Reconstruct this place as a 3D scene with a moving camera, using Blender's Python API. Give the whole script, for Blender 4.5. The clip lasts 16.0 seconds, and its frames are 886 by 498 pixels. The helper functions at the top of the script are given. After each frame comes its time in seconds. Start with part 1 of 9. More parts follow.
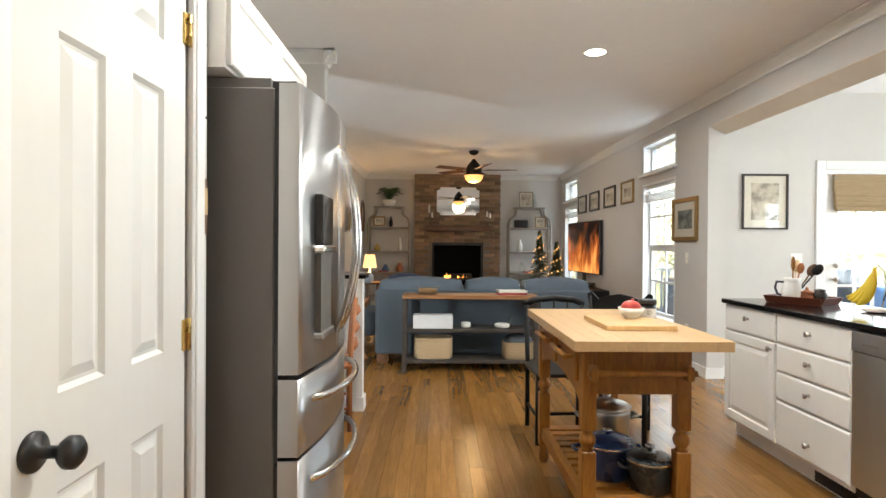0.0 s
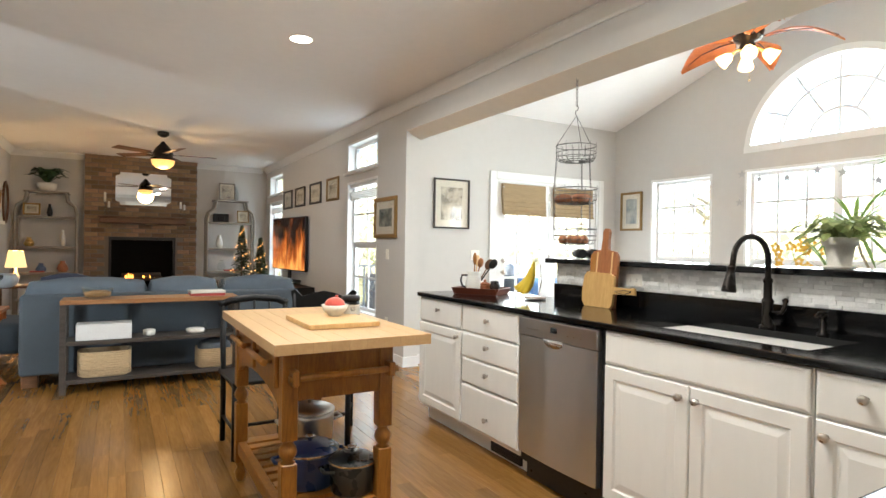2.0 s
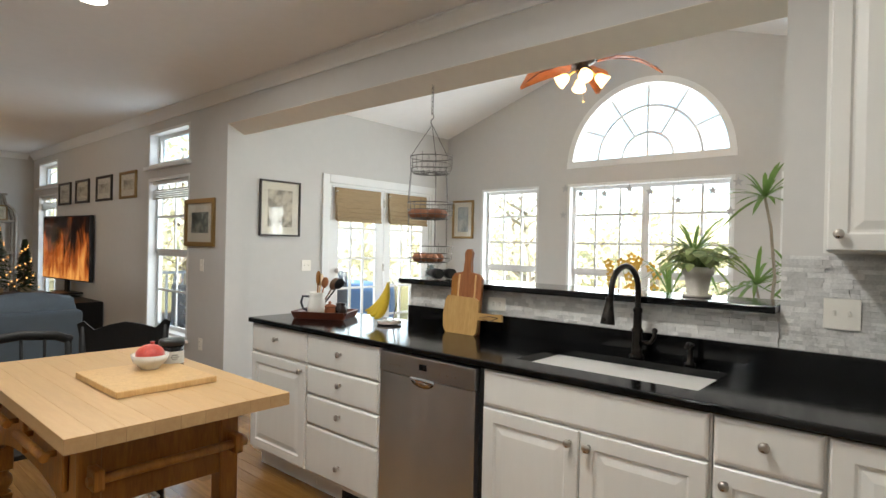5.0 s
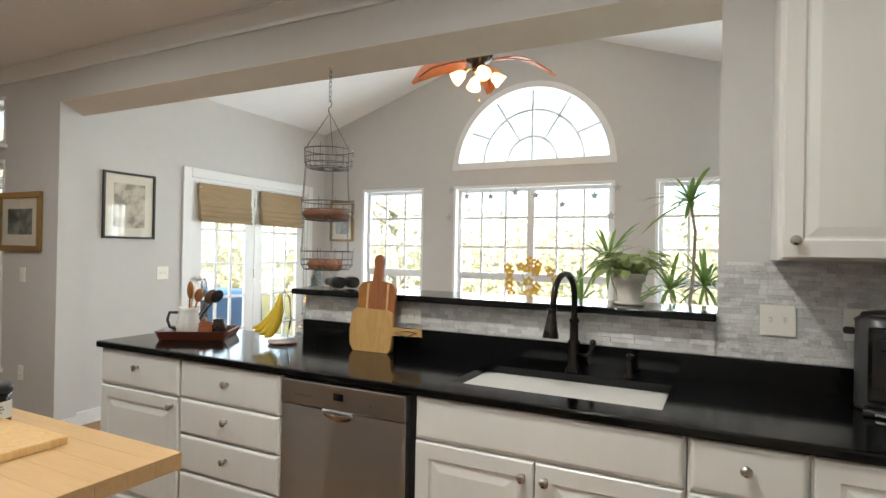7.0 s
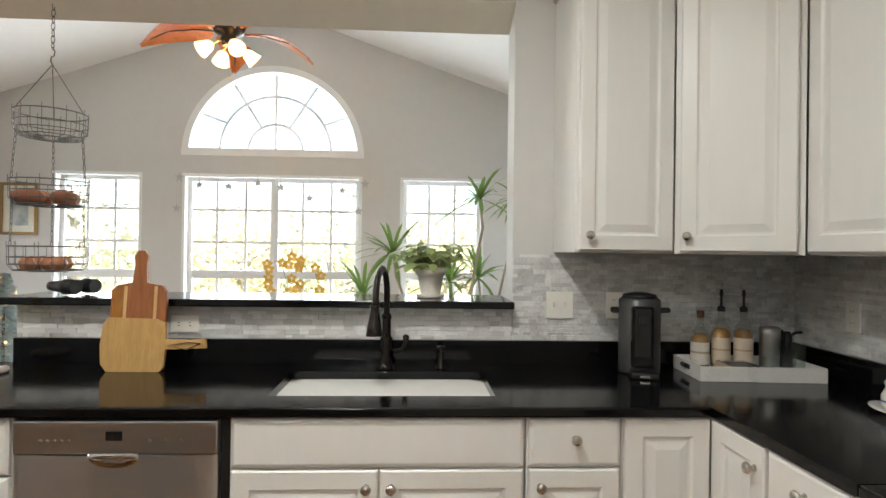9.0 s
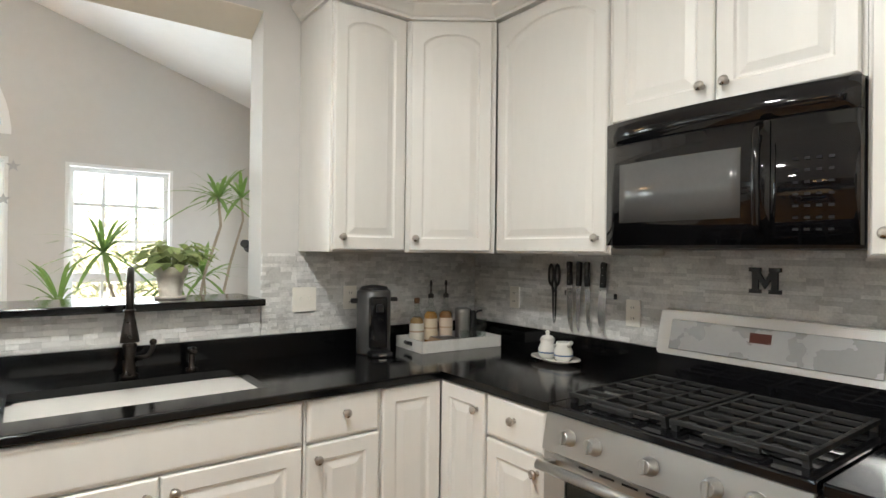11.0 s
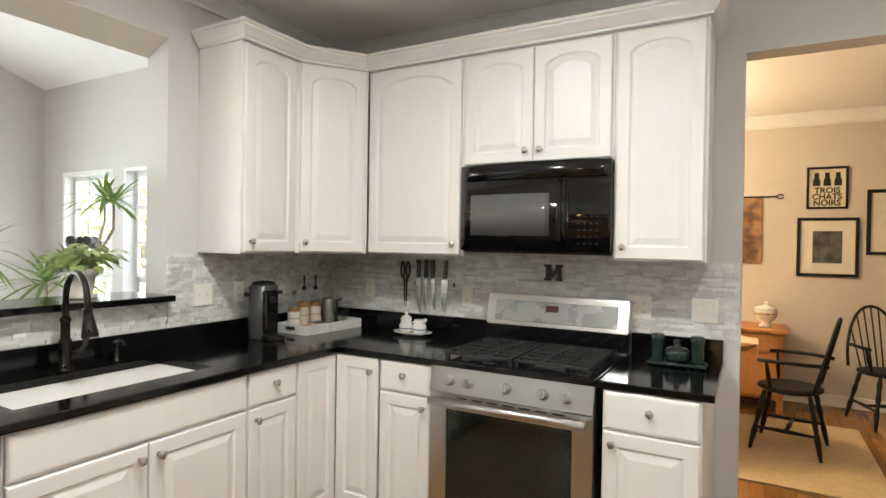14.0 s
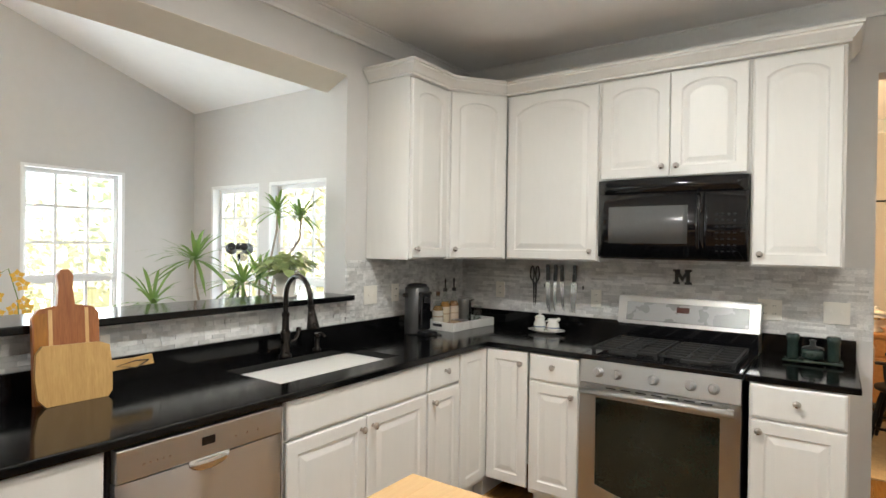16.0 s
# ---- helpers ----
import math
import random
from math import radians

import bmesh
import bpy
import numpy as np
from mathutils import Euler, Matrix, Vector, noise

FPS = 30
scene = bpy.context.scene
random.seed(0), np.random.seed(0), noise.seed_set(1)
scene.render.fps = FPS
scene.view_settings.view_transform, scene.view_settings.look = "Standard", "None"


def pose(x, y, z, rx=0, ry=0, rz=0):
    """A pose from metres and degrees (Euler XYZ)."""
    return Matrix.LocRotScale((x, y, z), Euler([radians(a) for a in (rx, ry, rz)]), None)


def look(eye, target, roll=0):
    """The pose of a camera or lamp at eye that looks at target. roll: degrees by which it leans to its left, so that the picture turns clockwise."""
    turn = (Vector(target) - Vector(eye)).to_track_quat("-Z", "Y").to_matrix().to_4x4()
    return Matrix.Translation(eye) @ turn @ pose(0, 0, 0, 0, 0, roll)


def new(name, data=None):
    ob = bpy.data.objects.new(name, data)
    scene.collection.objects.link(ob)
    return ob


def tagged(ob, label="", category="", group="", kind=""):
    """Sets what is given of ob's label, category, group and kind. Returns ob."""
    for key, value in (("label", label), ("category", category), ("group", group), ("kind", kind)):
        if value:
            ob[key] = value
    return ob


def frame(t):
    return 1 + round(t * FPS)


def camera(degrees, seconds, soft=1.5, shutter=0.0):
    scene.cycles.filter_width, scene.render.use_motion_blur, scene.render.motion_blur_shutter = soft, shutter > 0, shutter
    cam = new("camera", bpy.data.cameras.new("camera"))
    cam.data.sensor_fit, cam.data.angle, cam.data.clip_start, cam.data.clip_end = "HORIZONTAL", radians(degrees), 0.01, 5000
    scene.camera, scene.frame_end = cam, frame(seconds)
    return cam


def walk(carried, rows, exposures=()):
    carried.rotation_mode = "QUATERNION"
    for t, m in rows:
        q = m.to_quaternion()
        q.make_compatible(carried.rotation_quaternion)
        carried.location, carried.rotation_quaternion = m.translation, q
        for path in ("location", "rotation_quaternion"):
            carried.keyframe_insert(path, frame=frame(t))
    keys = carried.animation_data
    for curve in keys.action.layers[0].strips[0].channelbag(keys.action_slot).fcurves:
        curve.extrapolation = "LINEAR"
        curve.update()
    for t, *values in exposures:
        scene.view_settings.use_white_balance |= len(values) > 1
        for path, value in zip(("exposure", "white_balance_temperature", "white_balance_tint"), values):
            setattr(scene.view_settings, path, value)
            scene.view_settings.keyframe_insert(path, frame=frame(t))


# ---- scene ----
cam = camera(76.7, 16.0, 1.5)
PATH = [
    (0, (0.599, 0.381, 1.292), (0.625, 2.381, 1.28), 0.4),
    (0.5, (0.648, 0.476, 1.278), (0.958, 2.452, 1.263), 0.8),
    (1, (0.671, 0.528, 1.274), (1.278, 2.433, 1.26), 0.9),
    (1.5, (0.675, 0.56, 1.271), (1.516, 2.374, 1.261), 0.9),
    (2, (0.671, 0.572, 1.279), (1.674, 2.302, 1.269), 0.9),
    (2.5, (0.668, 0.6, 1.29), (1.805, 2.246, 1.28), 1.0),
    (3, (0.67, 0.629, 1.317), (1.914, 2.195, 1.308), 1.1),
    (3.5, (0.694, 0.686, 1.343), (2.042, 2.163, 1.334), 1.1),
    (4, (0.714, 0.787, 1.37), (2.128, 2.202, 1.363), 1.2),
    (6.5, (0.802, 1.349, 1.432), (2.502, 2.402, 1.43), 1.1),
    (7, (0.858, 1.441, 1.423), (2.643, 2.341, 1.431), 1.1),
    (7.5, (0.869, 1.574, 1.414), (2.737, 2.29, 1.422), 1.1),
    (8, (0.867, 1.706, 1.417), (2.813, 2.171, 1.428), 0.9),
    (8.5, (0.894, 1.804, 1.41), (2.886, 1.986, 1.418), 0.8),
    (9, (0.907, 1.881, 1.408), (2.904, 1.781, 1.42), 0.8),
    (9.5, (0.888, 1.919, 1.412), (2.851, 1.535, 1.418), 0.5),
    (10, (0.859, 2.037, 1.404), (2.726, 1.32, 1.416), 0.6),
    (12.5, (0.737, 2.768, 1.46), (1.977, 1.2, 1.446), 0.7),
    (13, (0.734, 2.936, 1.472), (1.866, 1.288, 1.455), 0.8),
    (13.5, (0.713, 3.07, 1.486), (1.744, 1.357, 1.464), 0.8),
    (14, (0.717, 3.229, 1.481), (1.69, 1.482, 1.462), 0.9),
    (14.5, (0.754, 3.374, 1.493), (1.718, 1.622, 1.472), 0.9),
    (15, (0.806, 3.514, 1.5), (1.773, 1.763, 1.48), 0.9),
    (15.5, (0.86, 3.676, 1.501), (1.876, 1.953, 1.486), 0.9),
    (16, (0.928, 3.809, 1.504), (2.079, 2.174, 1.489), 0.8),
]
walk(cam, [(t, look(eye, target, roll)) for t, eye, target, roll in PATH], [(0.0, 2.66, 6400, 6), (1.0, 2.7, 6400, 6), (2.5, 2.66, 6400, 6), (3.5, 2.33, 6400, 6), (4.0, 2.1, 6400, 6), (8.0, 2.03, 6400, 6), (10.0, 2.36, 6400, 6), (12.5, 2.46, 6400, 6), (14.5, 2.6, 6400, 6), (16.0, 2.42, 6400, 6)])

# ---- world, sun and window light ----
world = bpy.data.worlds.new("sky")
scene.world = world
world.use_nodes = True
wn = world.node_tree
sky = wn.nodes.new("ShaderNodeTexSky")
sky.sky_type = "NISHITA"
sky.sun_disc = False
sky.sun_elevation = radians(28)
sky.sun_rotation = radians(245)
wn.nodes["Background"].inputs[1].default_value = 0.1
wn.links.new(sky.outputs[0], wn.nodes["Background"].inputs[0])


def lamp(name, kind, m, energy, colour=(1, 1, 1), size=None, spot=None):
    """A lamp of the place: its kind, pose, watts, colour and size."""
    data = bpy.data.lights.new(name, kind)
    data.energy, data.color = energy, colour
    if kind == "AREA":
        data.shape, data.size, data.size_y = "RECTANGLE", size[0], size[1]
    elif kind == "POINT":
        data.shadow_soft_size = size
    elif kind == "SPOT":
        data.shadow_soft_size = size
        data.spot_size, data.spot_blend = radians(spot), 0.6
    elif kind == "SUN":
        data.angle = radians(size)
    ob = new(name, data)
    ob.matrix_world = m
    return ob


DAY = (0.88, 0.95, 1.0)
WARM = (1.0, 0.62, 0.28)
lamp("sun", "SUN", look((0, 0, 0), (0.75, -0.08, -0.5)), 5.0, (1.0, 0.93, 0.82), 0.5)
# sky light standing in each window opening
lamp("daylight_main_window", "AREA", look((6.72, 3.27, 1.45), (0, 3.27, 1.2)), 17, DAY, (1.7, 1.4))
lamp("daylight_arch", "AREA", look((6.72, 3.27, 2.7), (0, 3.27, 1.5)), 6.5, DAY, (1.4, 0.7))
lamp("daylight_side_window", "AREA", look((6.72, 4.95, 1.45), (0, 4.95, 1.2)), 8.5, DAY, (0.8, 1.4))
lamp("daylight_far_window", "AREA", look((6.72, 1.6, 1.45), (0, 1.6, 1.2)), 8.5, DAY, (0.8, 1.4))
lamp("daylight_garden_door", "AREA", look((5.3, 6.25, 1.2), (5.3, 0, 1.0)), 6.3, DAY, (1.4, 1.9))
lamp("daylight_south_window", "AREA", look((5.3, 0.2, 1.4), (5.3, 6, 1.2)), 4.2, DAY, (1.6, 1.4))
lamp("daylight_living_window", "AREA", look((3.47, 7.1, 1.5), (0, 7.1, 1.2)), 4.4, DAY, (0.9, 2.0))
lamp("daylight_living_window_far", "AREA", look((3.47, 11.45, 1.5), (0, 11.45, 1.2)), 3.0, DAY, (0.8, 2.0))
lamp("daylight_foyer_window", "AREA", look((-5.02, 2.2, 1.2), (0, 2.2, 1.2)), 40, DAY, (0.55, 1.8))
# lamps of the place
CANS = ((1.82, 4.69), (1.82, 2.2), (0.35, 2.3))
for cx, cyy in CANS:
    lamp("can_light", "AREA", look((cx, cyy, 2.772), (cx, cyy, 0)), 6.8 if cx > 1 else 4.2, (1.0, 0.97, 0.93), (0.13, 0.13))
lamp("living_fan_bulb", "POINT", pose(1.19, 9.2, 2.26), 5.0, WARM, 0.16)
lamp("breakfast_fan_bulbs", "POINT", pose(5.0, 3.24, 2.74), 2.2, (1.0, 0.66, 0.34), 0.1)
lamp("dining_bulb", "POINT", pose(1.9, -1.7, 2.2), 23, (1.0, 0.74, 0.46), 0.15)
lamp("table_lamp_bulb", "POINT", pose(-0.60, 10.6, 1.02), 5.0, WARM, 0.06)


# ---- materials ----
def mat(name, colour, rough=0.5, metal=0.0, vary=0.06, scale=8.0, bump=0.0, bump_scale=60.0, wear=0.08, spec=0.5,
        emit=None, emit_strength=0.0, stretch=(1, 1, 1), trans=0.0, coat=0.0):
    """A surface: colour varied at two scales, roughness varied, fine relief."""
    m = bpy.data.materials.new(name)
    m.use_nodes = True
    t = m.node_tree
    b = t.nodes["Principled BSDF"]
    co = t.nodes.new("ShaderNodeTexCoord")
    mp = t.nodes.new("ShaderNodeMapping")
    mp.inputs["Scale"].default_value = stretch
    t.links.new(co.outputs["Object"], mp.inputs[0])
    n1 = t.nodes.new("ShaderNodeTexNoise")
    n1.inputs["Scale"].default_value, n1.inputs["Detail"].default_value = scale, 4
    n2 = t.nodes.new("ShaderNodeTexNoise")
    n2.inputs["Scale"].default_value, n2.inputs["Detail"].default_value = scale * 9, 3
    for n in (n1, n2):
        t.links.new(mp.outputs[0], n.inputs["Vector"])
    add = t.nodes.new("ShaderNodeMath")
    add.operation = "MULTIPLY_ADD"
    add.inputs[1].default_value = 0.5
    t.links.new(n2.outputs[0], add.inputs[0])
    half = t.nodes.new("ShaderNodeMath")
    half.operation = "MULTIPLY"
    half.inputs[1].default_value = 0.5
    t.links.new(n1.outputs[0], half.inputs[0])
    t.links.new(half.outputs[0], add.inputs[2])
    ramp = t.nodes.new("ShaderNodeMapRange")
    ramp.inputs["From Min"].default_value, ramp.inputs["From Max"].default_value = 0.3, 0.7
    ramp.inputs["To Min"].default_value, ramp.inputs["To Max"].default_value = 1 - vary, 1 + vary
    t.links.new(add.outputs[0], ramp.inputs[0])
    mul = t.nodes.new("ShaderNodeVectorMath")
    mul.operation = "SCALE"
    mul.inputs[0].default_value = colour
    t.links.new(ramp.outputs[0], mul.inputs["Scale"])
    t.links.new(mul.outputs[0], b.inputs["Base Color"])
    rr = t.nodes.new("ShaderNodeMapRange")
    rr.inputs["From Min"].default_value, rr.inputs["From Max"].default_value = 0.3, 0.7
    rr.inputs["To Min"].default_value, rr.inputs["To Max"].default_value = max(0.02, rough - wear), min(1, rough + wear)
    t.links.new(n1.outputs[0], rr.inputs[0])
    t.links.new(rr.outputs[0], b.inputs["Roughness"])
    b.inputs["Metallic"].default_value = metal
    b.inputs["Specular IOR Level"].default_value = spec
    b.inputs["Transmission Weight"].default_value = trans
    b.inputs["Coat Weight"].default_value = coat
    if bump:
        nb = t.nodes.new("ShaderNodeTexNoise")
        nb.inputs["Scale"].default_value, nb.inputs["Detail"].default_value = bump_scale, 3
        t.links.new(mp.outputs[0], nb.inputs["Vector"])
        bp = t.nodes.new("ShaderNodeBump")
        bp.inputs["Strength"].default_value, bp.inputs["Distance"].default_value = bump, 0.002
        t.links.new(nb.outputs[0], bp.inputs["Height"])
        t.links.new(bp.outputs[0], b.inputs["Normal"])
    if emit:
        b.inputs["Emission Color"].default_value = (*emit, 1)
        b.inputs["Emission Strength"].default_value = emit_strength
    return m


def per_piece(m, island, amount, hue=0.0):
    """Makes a material's brightness differ from piece to piece."""
    t = m.node_tree
    b = t.nodes["Principled BSDF"]
    src = b.inputs["Base Color"].links[0].from_socket
    if island:
        g = t.nodes.new("ShaderNodeNewGeometry")
        rnd = g.outputs["Random Per Island"]
    else:
        g = t.nodes.new("ShaderNodeObjectInfo")
        rnd = g.outputs["Random"]
    hs = t.nodes.new("ShaderNodeHueSaturation")
    r1 = t.nodes.new("ShaderNodeMapRange")
    r1.inputs["To Min"].default_value, r1.inputs["To Max"].default_value = 1 - amount, 1 + amount
    t.links.new(rnd, r1.inputs[0])
    t.links.new(r1.outputs[0], hs.inputs["Value"])
    if hue:
        frac = t.nodes.new("ShaderNodeMath")
        frac.operation = "MULTIPLY"
        frac.inputs[1].default_value = 7.31
        t.links.new(rnd, frac.inputs[0])
        fr = t.nodes.new("ShaderNodeMath")
        fr.operation = "FRACT"
        t.links.new(frac.outputs[0], fr.inputs[0])
        r2 = t.nodes.new("ShaderNodeMapRange")
        r2.inputs["To Min"].default_value, r2.inputs["To Max"].default_value = 0.5 - hue, 0.5 + hue
        t.links.new(fr.outputs[0], r2.inputs[0])
        t.links.new(r2.outputs[0], hs.inputs["Hue"])
    t.links.new(src, hs.inputs["Color"])
    t.links.new(hs.outputs[0], b.inputs["Base Color"])
    return m


def wood(name, dark, light, rough=0.4, along=(1, 1, 1), scale=6.0, island=None, amount=0.2, coat=0.0):
    """Wood with long grain: along gives the stretch of the grain on each axis."""
    m = bpy.data.materials.new(name)
    m.use_nodes = True
    t = m.node_tree
    b = t.nodes["Principled BSDF"]
    co = t.nodes.new("ShaderNodeTexCoord")
    mp = t.nodes.new("ShaderNodeMapping")
    mp.inputs["Scale"].default_value = along
    src = co.outputs["Object"]
    if island is not None:
        if island:
            g = t.nodes.new("ShaderNodeNewGeometry")
            rnd, src = g.outputs["Random Per Island"], g.outputs["Position"]
        else:
            g = t.nodes.new("ShaderNodeObjectInfo")
            pos = t.nodes.new("ShaderNodeNewGeometry")
            rnd, src = g.outputs["Random"], pos.outputs["Position"]
        sh = t.nodes.new("ShaderNodeVectorMath")
        sh.operation = "MULTIPLY_ADD"
        sh.inputs[1].default_value = (37, 91, 53)
        t.links.new(rnd, sh.inputs[0])
        t.links.new(src, sh.inputs[2])
        src = sh.outputs[0]
    t.links.new(src, mp.inputs[0])
    n1 = t.nodes.new("ShaderNodeTexNoise")
    n1.inputs["Scale"].default_value, n1.inputs["Detail"].default_value = scale, 6
    n1.inputs["Roughness"].default_value = 0.65
    n1.inputs["Distortion"].default_value = 1.2
    t.links.new(mp.outputs[0], n1.inputs["Vector"])
    n2 = t.nodes.new("ShaderNodeTexNoise")
    n2.inputs["Scale"].default_value, n2.inputs["Detail"].default_value = scale * 6, 3
    t.links.new(mp.outputs[0], n2.inputs["Vector"])
    mixf = t.nodes.new("ShaderNodeMath")
    mixf.operation = "MULTIPLY_ADD"
    mixf.inputs[1].default_value = 0.35
    t.links.new(n2.outputs[0], mixf.inputs[0])
    sc = t.nodes.new("ShaderNodeMath")
    sc.operation = "MULTIPLY"
    sc.inputs[1].default_value = 0.65
    t.links.new(n1.outputs[0], sc.inputs[0])
    t.links.new(sc.outputs[0], mixf.inputs[2])
    r = t.nodes.new("ShaderNodeValToRGB")
    r.color_ramp.elements[0].position, r.color_ramp.elements[1].position = 0.35, 0.65
    r.color_ramp.elements[0].color, r.color_ramp.elements[1].color = (*dark, 1), (*light, 1)
    t.links.new(mixf.outputs[0], r.inputs[0])
    out = r.outputs[0]
    if island is not None:
        hs = t.nodes.new("ShaderNodeHueSaturation")
        r1 = t.nodes.new("ShaderNodeMapRange")
        r1.inputs["To Min"].default_value, r1.inputs["To Max"].default_value = 1 - amount, 1 + amount
        t.links.new(rnd, r1.inputs[0])
        t.links.new(r1.outputs[0], hs.inputs["Value"])
        t.links.new(out, hs.inputs["Color"])
        out = hs.outputs[0]
    t.links.new(out, b.inputs["Base Color"])
    rr = t.nodes.new("ShaderNodeMapRange")
    rr.inputs["To Min"].default_value, rr.inputs["To Max"].default_value = rough - 0.08, rough + 0.12
    t.links.new(n1.outputs[0], rr.inputs[0])
    t.links.new(rr.outputs[0], b.inputs["Roughness"])
    bp = t.nodes.new("ShaderNodeBump")
    bp.inputs["Strength"].default_value, bp.inputs["Distance"].default_value = 0.25, 0.001
    t.links.new(mixf.outputs[0], bp.inputs["Height"])
    t.links.new(bp.outputs[0], b.inputs["Normal"])
    b.inputs["Coat Weight"].default_value = coat
    return m


def translucent(m, share, colour):
    """Lets light through a leaf."""
    t = m.node_tree
    tr = t.nodes.new("ShaderNodeBsdfTranslucent")
    tr.inputs[0].default_value = (*colour, 1)
    mx = t.nodes.new("ShaderNodeMixShader")
    mx.inputs[0].default_value = share
    t.links.new(t.nodes["Principled BSDF"].outputs[0], mx.inputs[1])
    t.links.new(tr.outputs[0], mx.inputs[2])
    t.links.new(mx.outputs[0], t.nodes["Material Output"].inputs[0])
    return m


def glass_mat(name, colour=(1, 1, 1), rough=0.0):
    """Thin clear glass."""
    m = bpy.data.materials.new(name)
    m.use_nodes = True
    t = m.node_tree
    t.nodes.remove(t.nodes["Principled BSDF"])
    tr = t.nodes.new("ShaderNodeBsdfTransparent")
    tr.inputs[0].default_value = (*colour, 1)
    gl = t.nodes.new("ShaderNodeBsdfGlossy")
    gl.inputs["Roughness"].default_value = rough
    lw = t.nodes.new("ShaderNodeLayerWeight")
    pw = t.nodes.new("ShaderNodeMath")
    pw.operation = "POWER"
    pw.inputs[1].default_value = 4
    t.links.new(lw.outputs["Facing"], pw.inputs[0])
    fr = t.nodes.new("ShaderNodeMath")
    fr.operation = "MULTIPLY_ADD"
    fr.inputs[1].default_value, fr.inputs[2].default_value = 0.5, 0.04
    t.links.new(pw.outputs[0], fr.inputs[0])
    mx = t.nodes.new("ShaderNodeMixShader")
    t.links.new(fr.outputs[0], mx.inputs[0])
    t.links.new(tr.outputs[0], mx.inputs[1])
    t.links.new(gl.outputs[0], mx.inputs[2])
    t.links.new(mx.outputs[0], t.nodes["Material Output"].inputs[0])
    return m


def brushed(m, amount=0.75, ripple=0.012):
    """Makes a steel brushed sideways: highlights run up and down, with faint long ripples."""
    t = m.node_tree
    b = t.nodes["Principled BSDF"]
    tg = t.nodes.new("ShaderNodeTangent")
    tg.direction_type, tg.axis = "RADIAL", "Z"
    t.links.new(tg.outputs[0], b.inputs["Tangent"])
    b.inputs["Anisotropic"].default_value = amount
    b.inputs["Anisotropic Rotation"].default_value = 0.25
    co = t.nodes.new("ShaderNodeTexCoord")
    mp = t.nodes.new("ShaderNodeMapping")
    mp.inputs["Scale"].default_value = (6, 6, 0.35)
    nz = t.nodes.new("ShaderNodeTexNoise")
    nz.inputs["Scale"].default_value, nz.inputs["Detail"].default_value = 1.0, 1
    bp = t.nodes.new("ShaderNodeBump")
    bp.inputs["Strength"].default_value, bp.inputs["Distance"].default_value = 0.6, ripple
    t.links.new(co.outputs["Object"], mp.inputs[0])
    t.links.new(mp.outputs[0], nz.inputs["Vector"])
    t.links.new(nz.outputs[0], bp.inputs["Height"])
    t.links.new(bp.outputs[0], b.inputs["Normal"])
    return m


GREY_WALL = mat("grey_wall_paint", (0.60, 0.585, 0.565), 0.75, vary=0.025, scale=1.5, bump=0.12, bump_scale=220)
TAN_WALL = mat("tan_wall_paint", (0.58, 0.53, 0.47), 0.75, vary=0.03, scale=1.5, bump=0.12, bump_scale=220)
CEIL = mat("ceiling_paint", (0.90, 0.895, 0.885), 0.85, vary=0.02, scale=1.2, bump=0.15, bump_scale=160)
TRIM = mat("white_trim_paint", (0.80, 0.80, 0.79), 0.4, vary=0.02, scale=4, bump=0.05, bump_scale=90)
CAB = mat("white_cabinet_paint", (0.76, 0.745, 0.71), 0.38, vary=0.025, scale=3, bump=0.05, bump_scale=120, stretch=(1, 1, 0.2))
DOORW = mat("white_door_paint", (0.72, 0.71, 0.68), 0.35, vary=0.02, scale=3, bump=0.06, bump_scale=60, stretch=(1, 1, 0.15))
GRANITE = mat("black_granite", (0.003, 0.003, 0.0033), 0.12, vary=0.6, scale=40, wear=0.03, spec=0.35)
STEEL = mat("brushed_steel", (0.56, 0.56, 0.555), 0.3, 1.0, vary=0.015, scale=2, wear=0.02)
STEEL_DOOR = brushed(mat("dishwasher_steel", (0.68, 0.705, 0.73), 0.3, 1.0, vary=0.015, scale=2, wear=0.02), 0.8, 0.028)
STEEL_V = brushed(mat("fridge_steel", (0.5, 0.505, 0.51), 0.34, 1.0, vary=0.015, scale=2, wear=0.02), 0.7)
FRIDGE_SIDE = mat("fridge_grey_side", (0.155, 0.148, 0.14), 0.5, vary=0.05, scale=6, bump=0.2, bump_scale=400)
NICKEL = mat("brushed_nickel", (0.52, 0.48, 0.44), 0.3, 1.0, vary=0.06, scale=20)
CHROME = mat("chrome", (0.75, 0.75, 0.75), 0.12, 1.0, vary=0.03)
BRASS = mat("brass", (0.62, 0.44, 0.16), 0.3, 1.0, vary=0.1, scale=30)
BLACK = mat("black_plastic", (0.012, 0.012, 0.013), 0.35, vary=0.2, scale=20)
BLACK_GLOSS = mat("black_gloss", (0.006, 0.006, 0.007), 0.06, vary=0.2, wear=0.03)
IRON = mat("cast_iron", (0.011, 0.011, 0.011), 0.6, vary=0.3, scale=30, bump=0.3, bump_scale=200)
BRONZE = mat("dark_bronze", (0.035, 0.030, 0.027), 0.32, 0.9, vary=0.2, scale=20)
OVEN_GLASS = mat("oven_glass", (0.012, 0.016, 0.012), 0.05, vary=0.2, wear=0.02)
CREAM = mat("cream_sink", (0.80, 0.73, 0.57), 0.25, vary=0.03, scale=6)
OUTLET = mat("outlet_plastic", (0.86, 0.83, 0.76), 0.35, vary=0.02)
GLASS = glass_mat("window_glass")
CLEAR = glass_mat("clear_glass", (0.93, 0.95, 0.94))
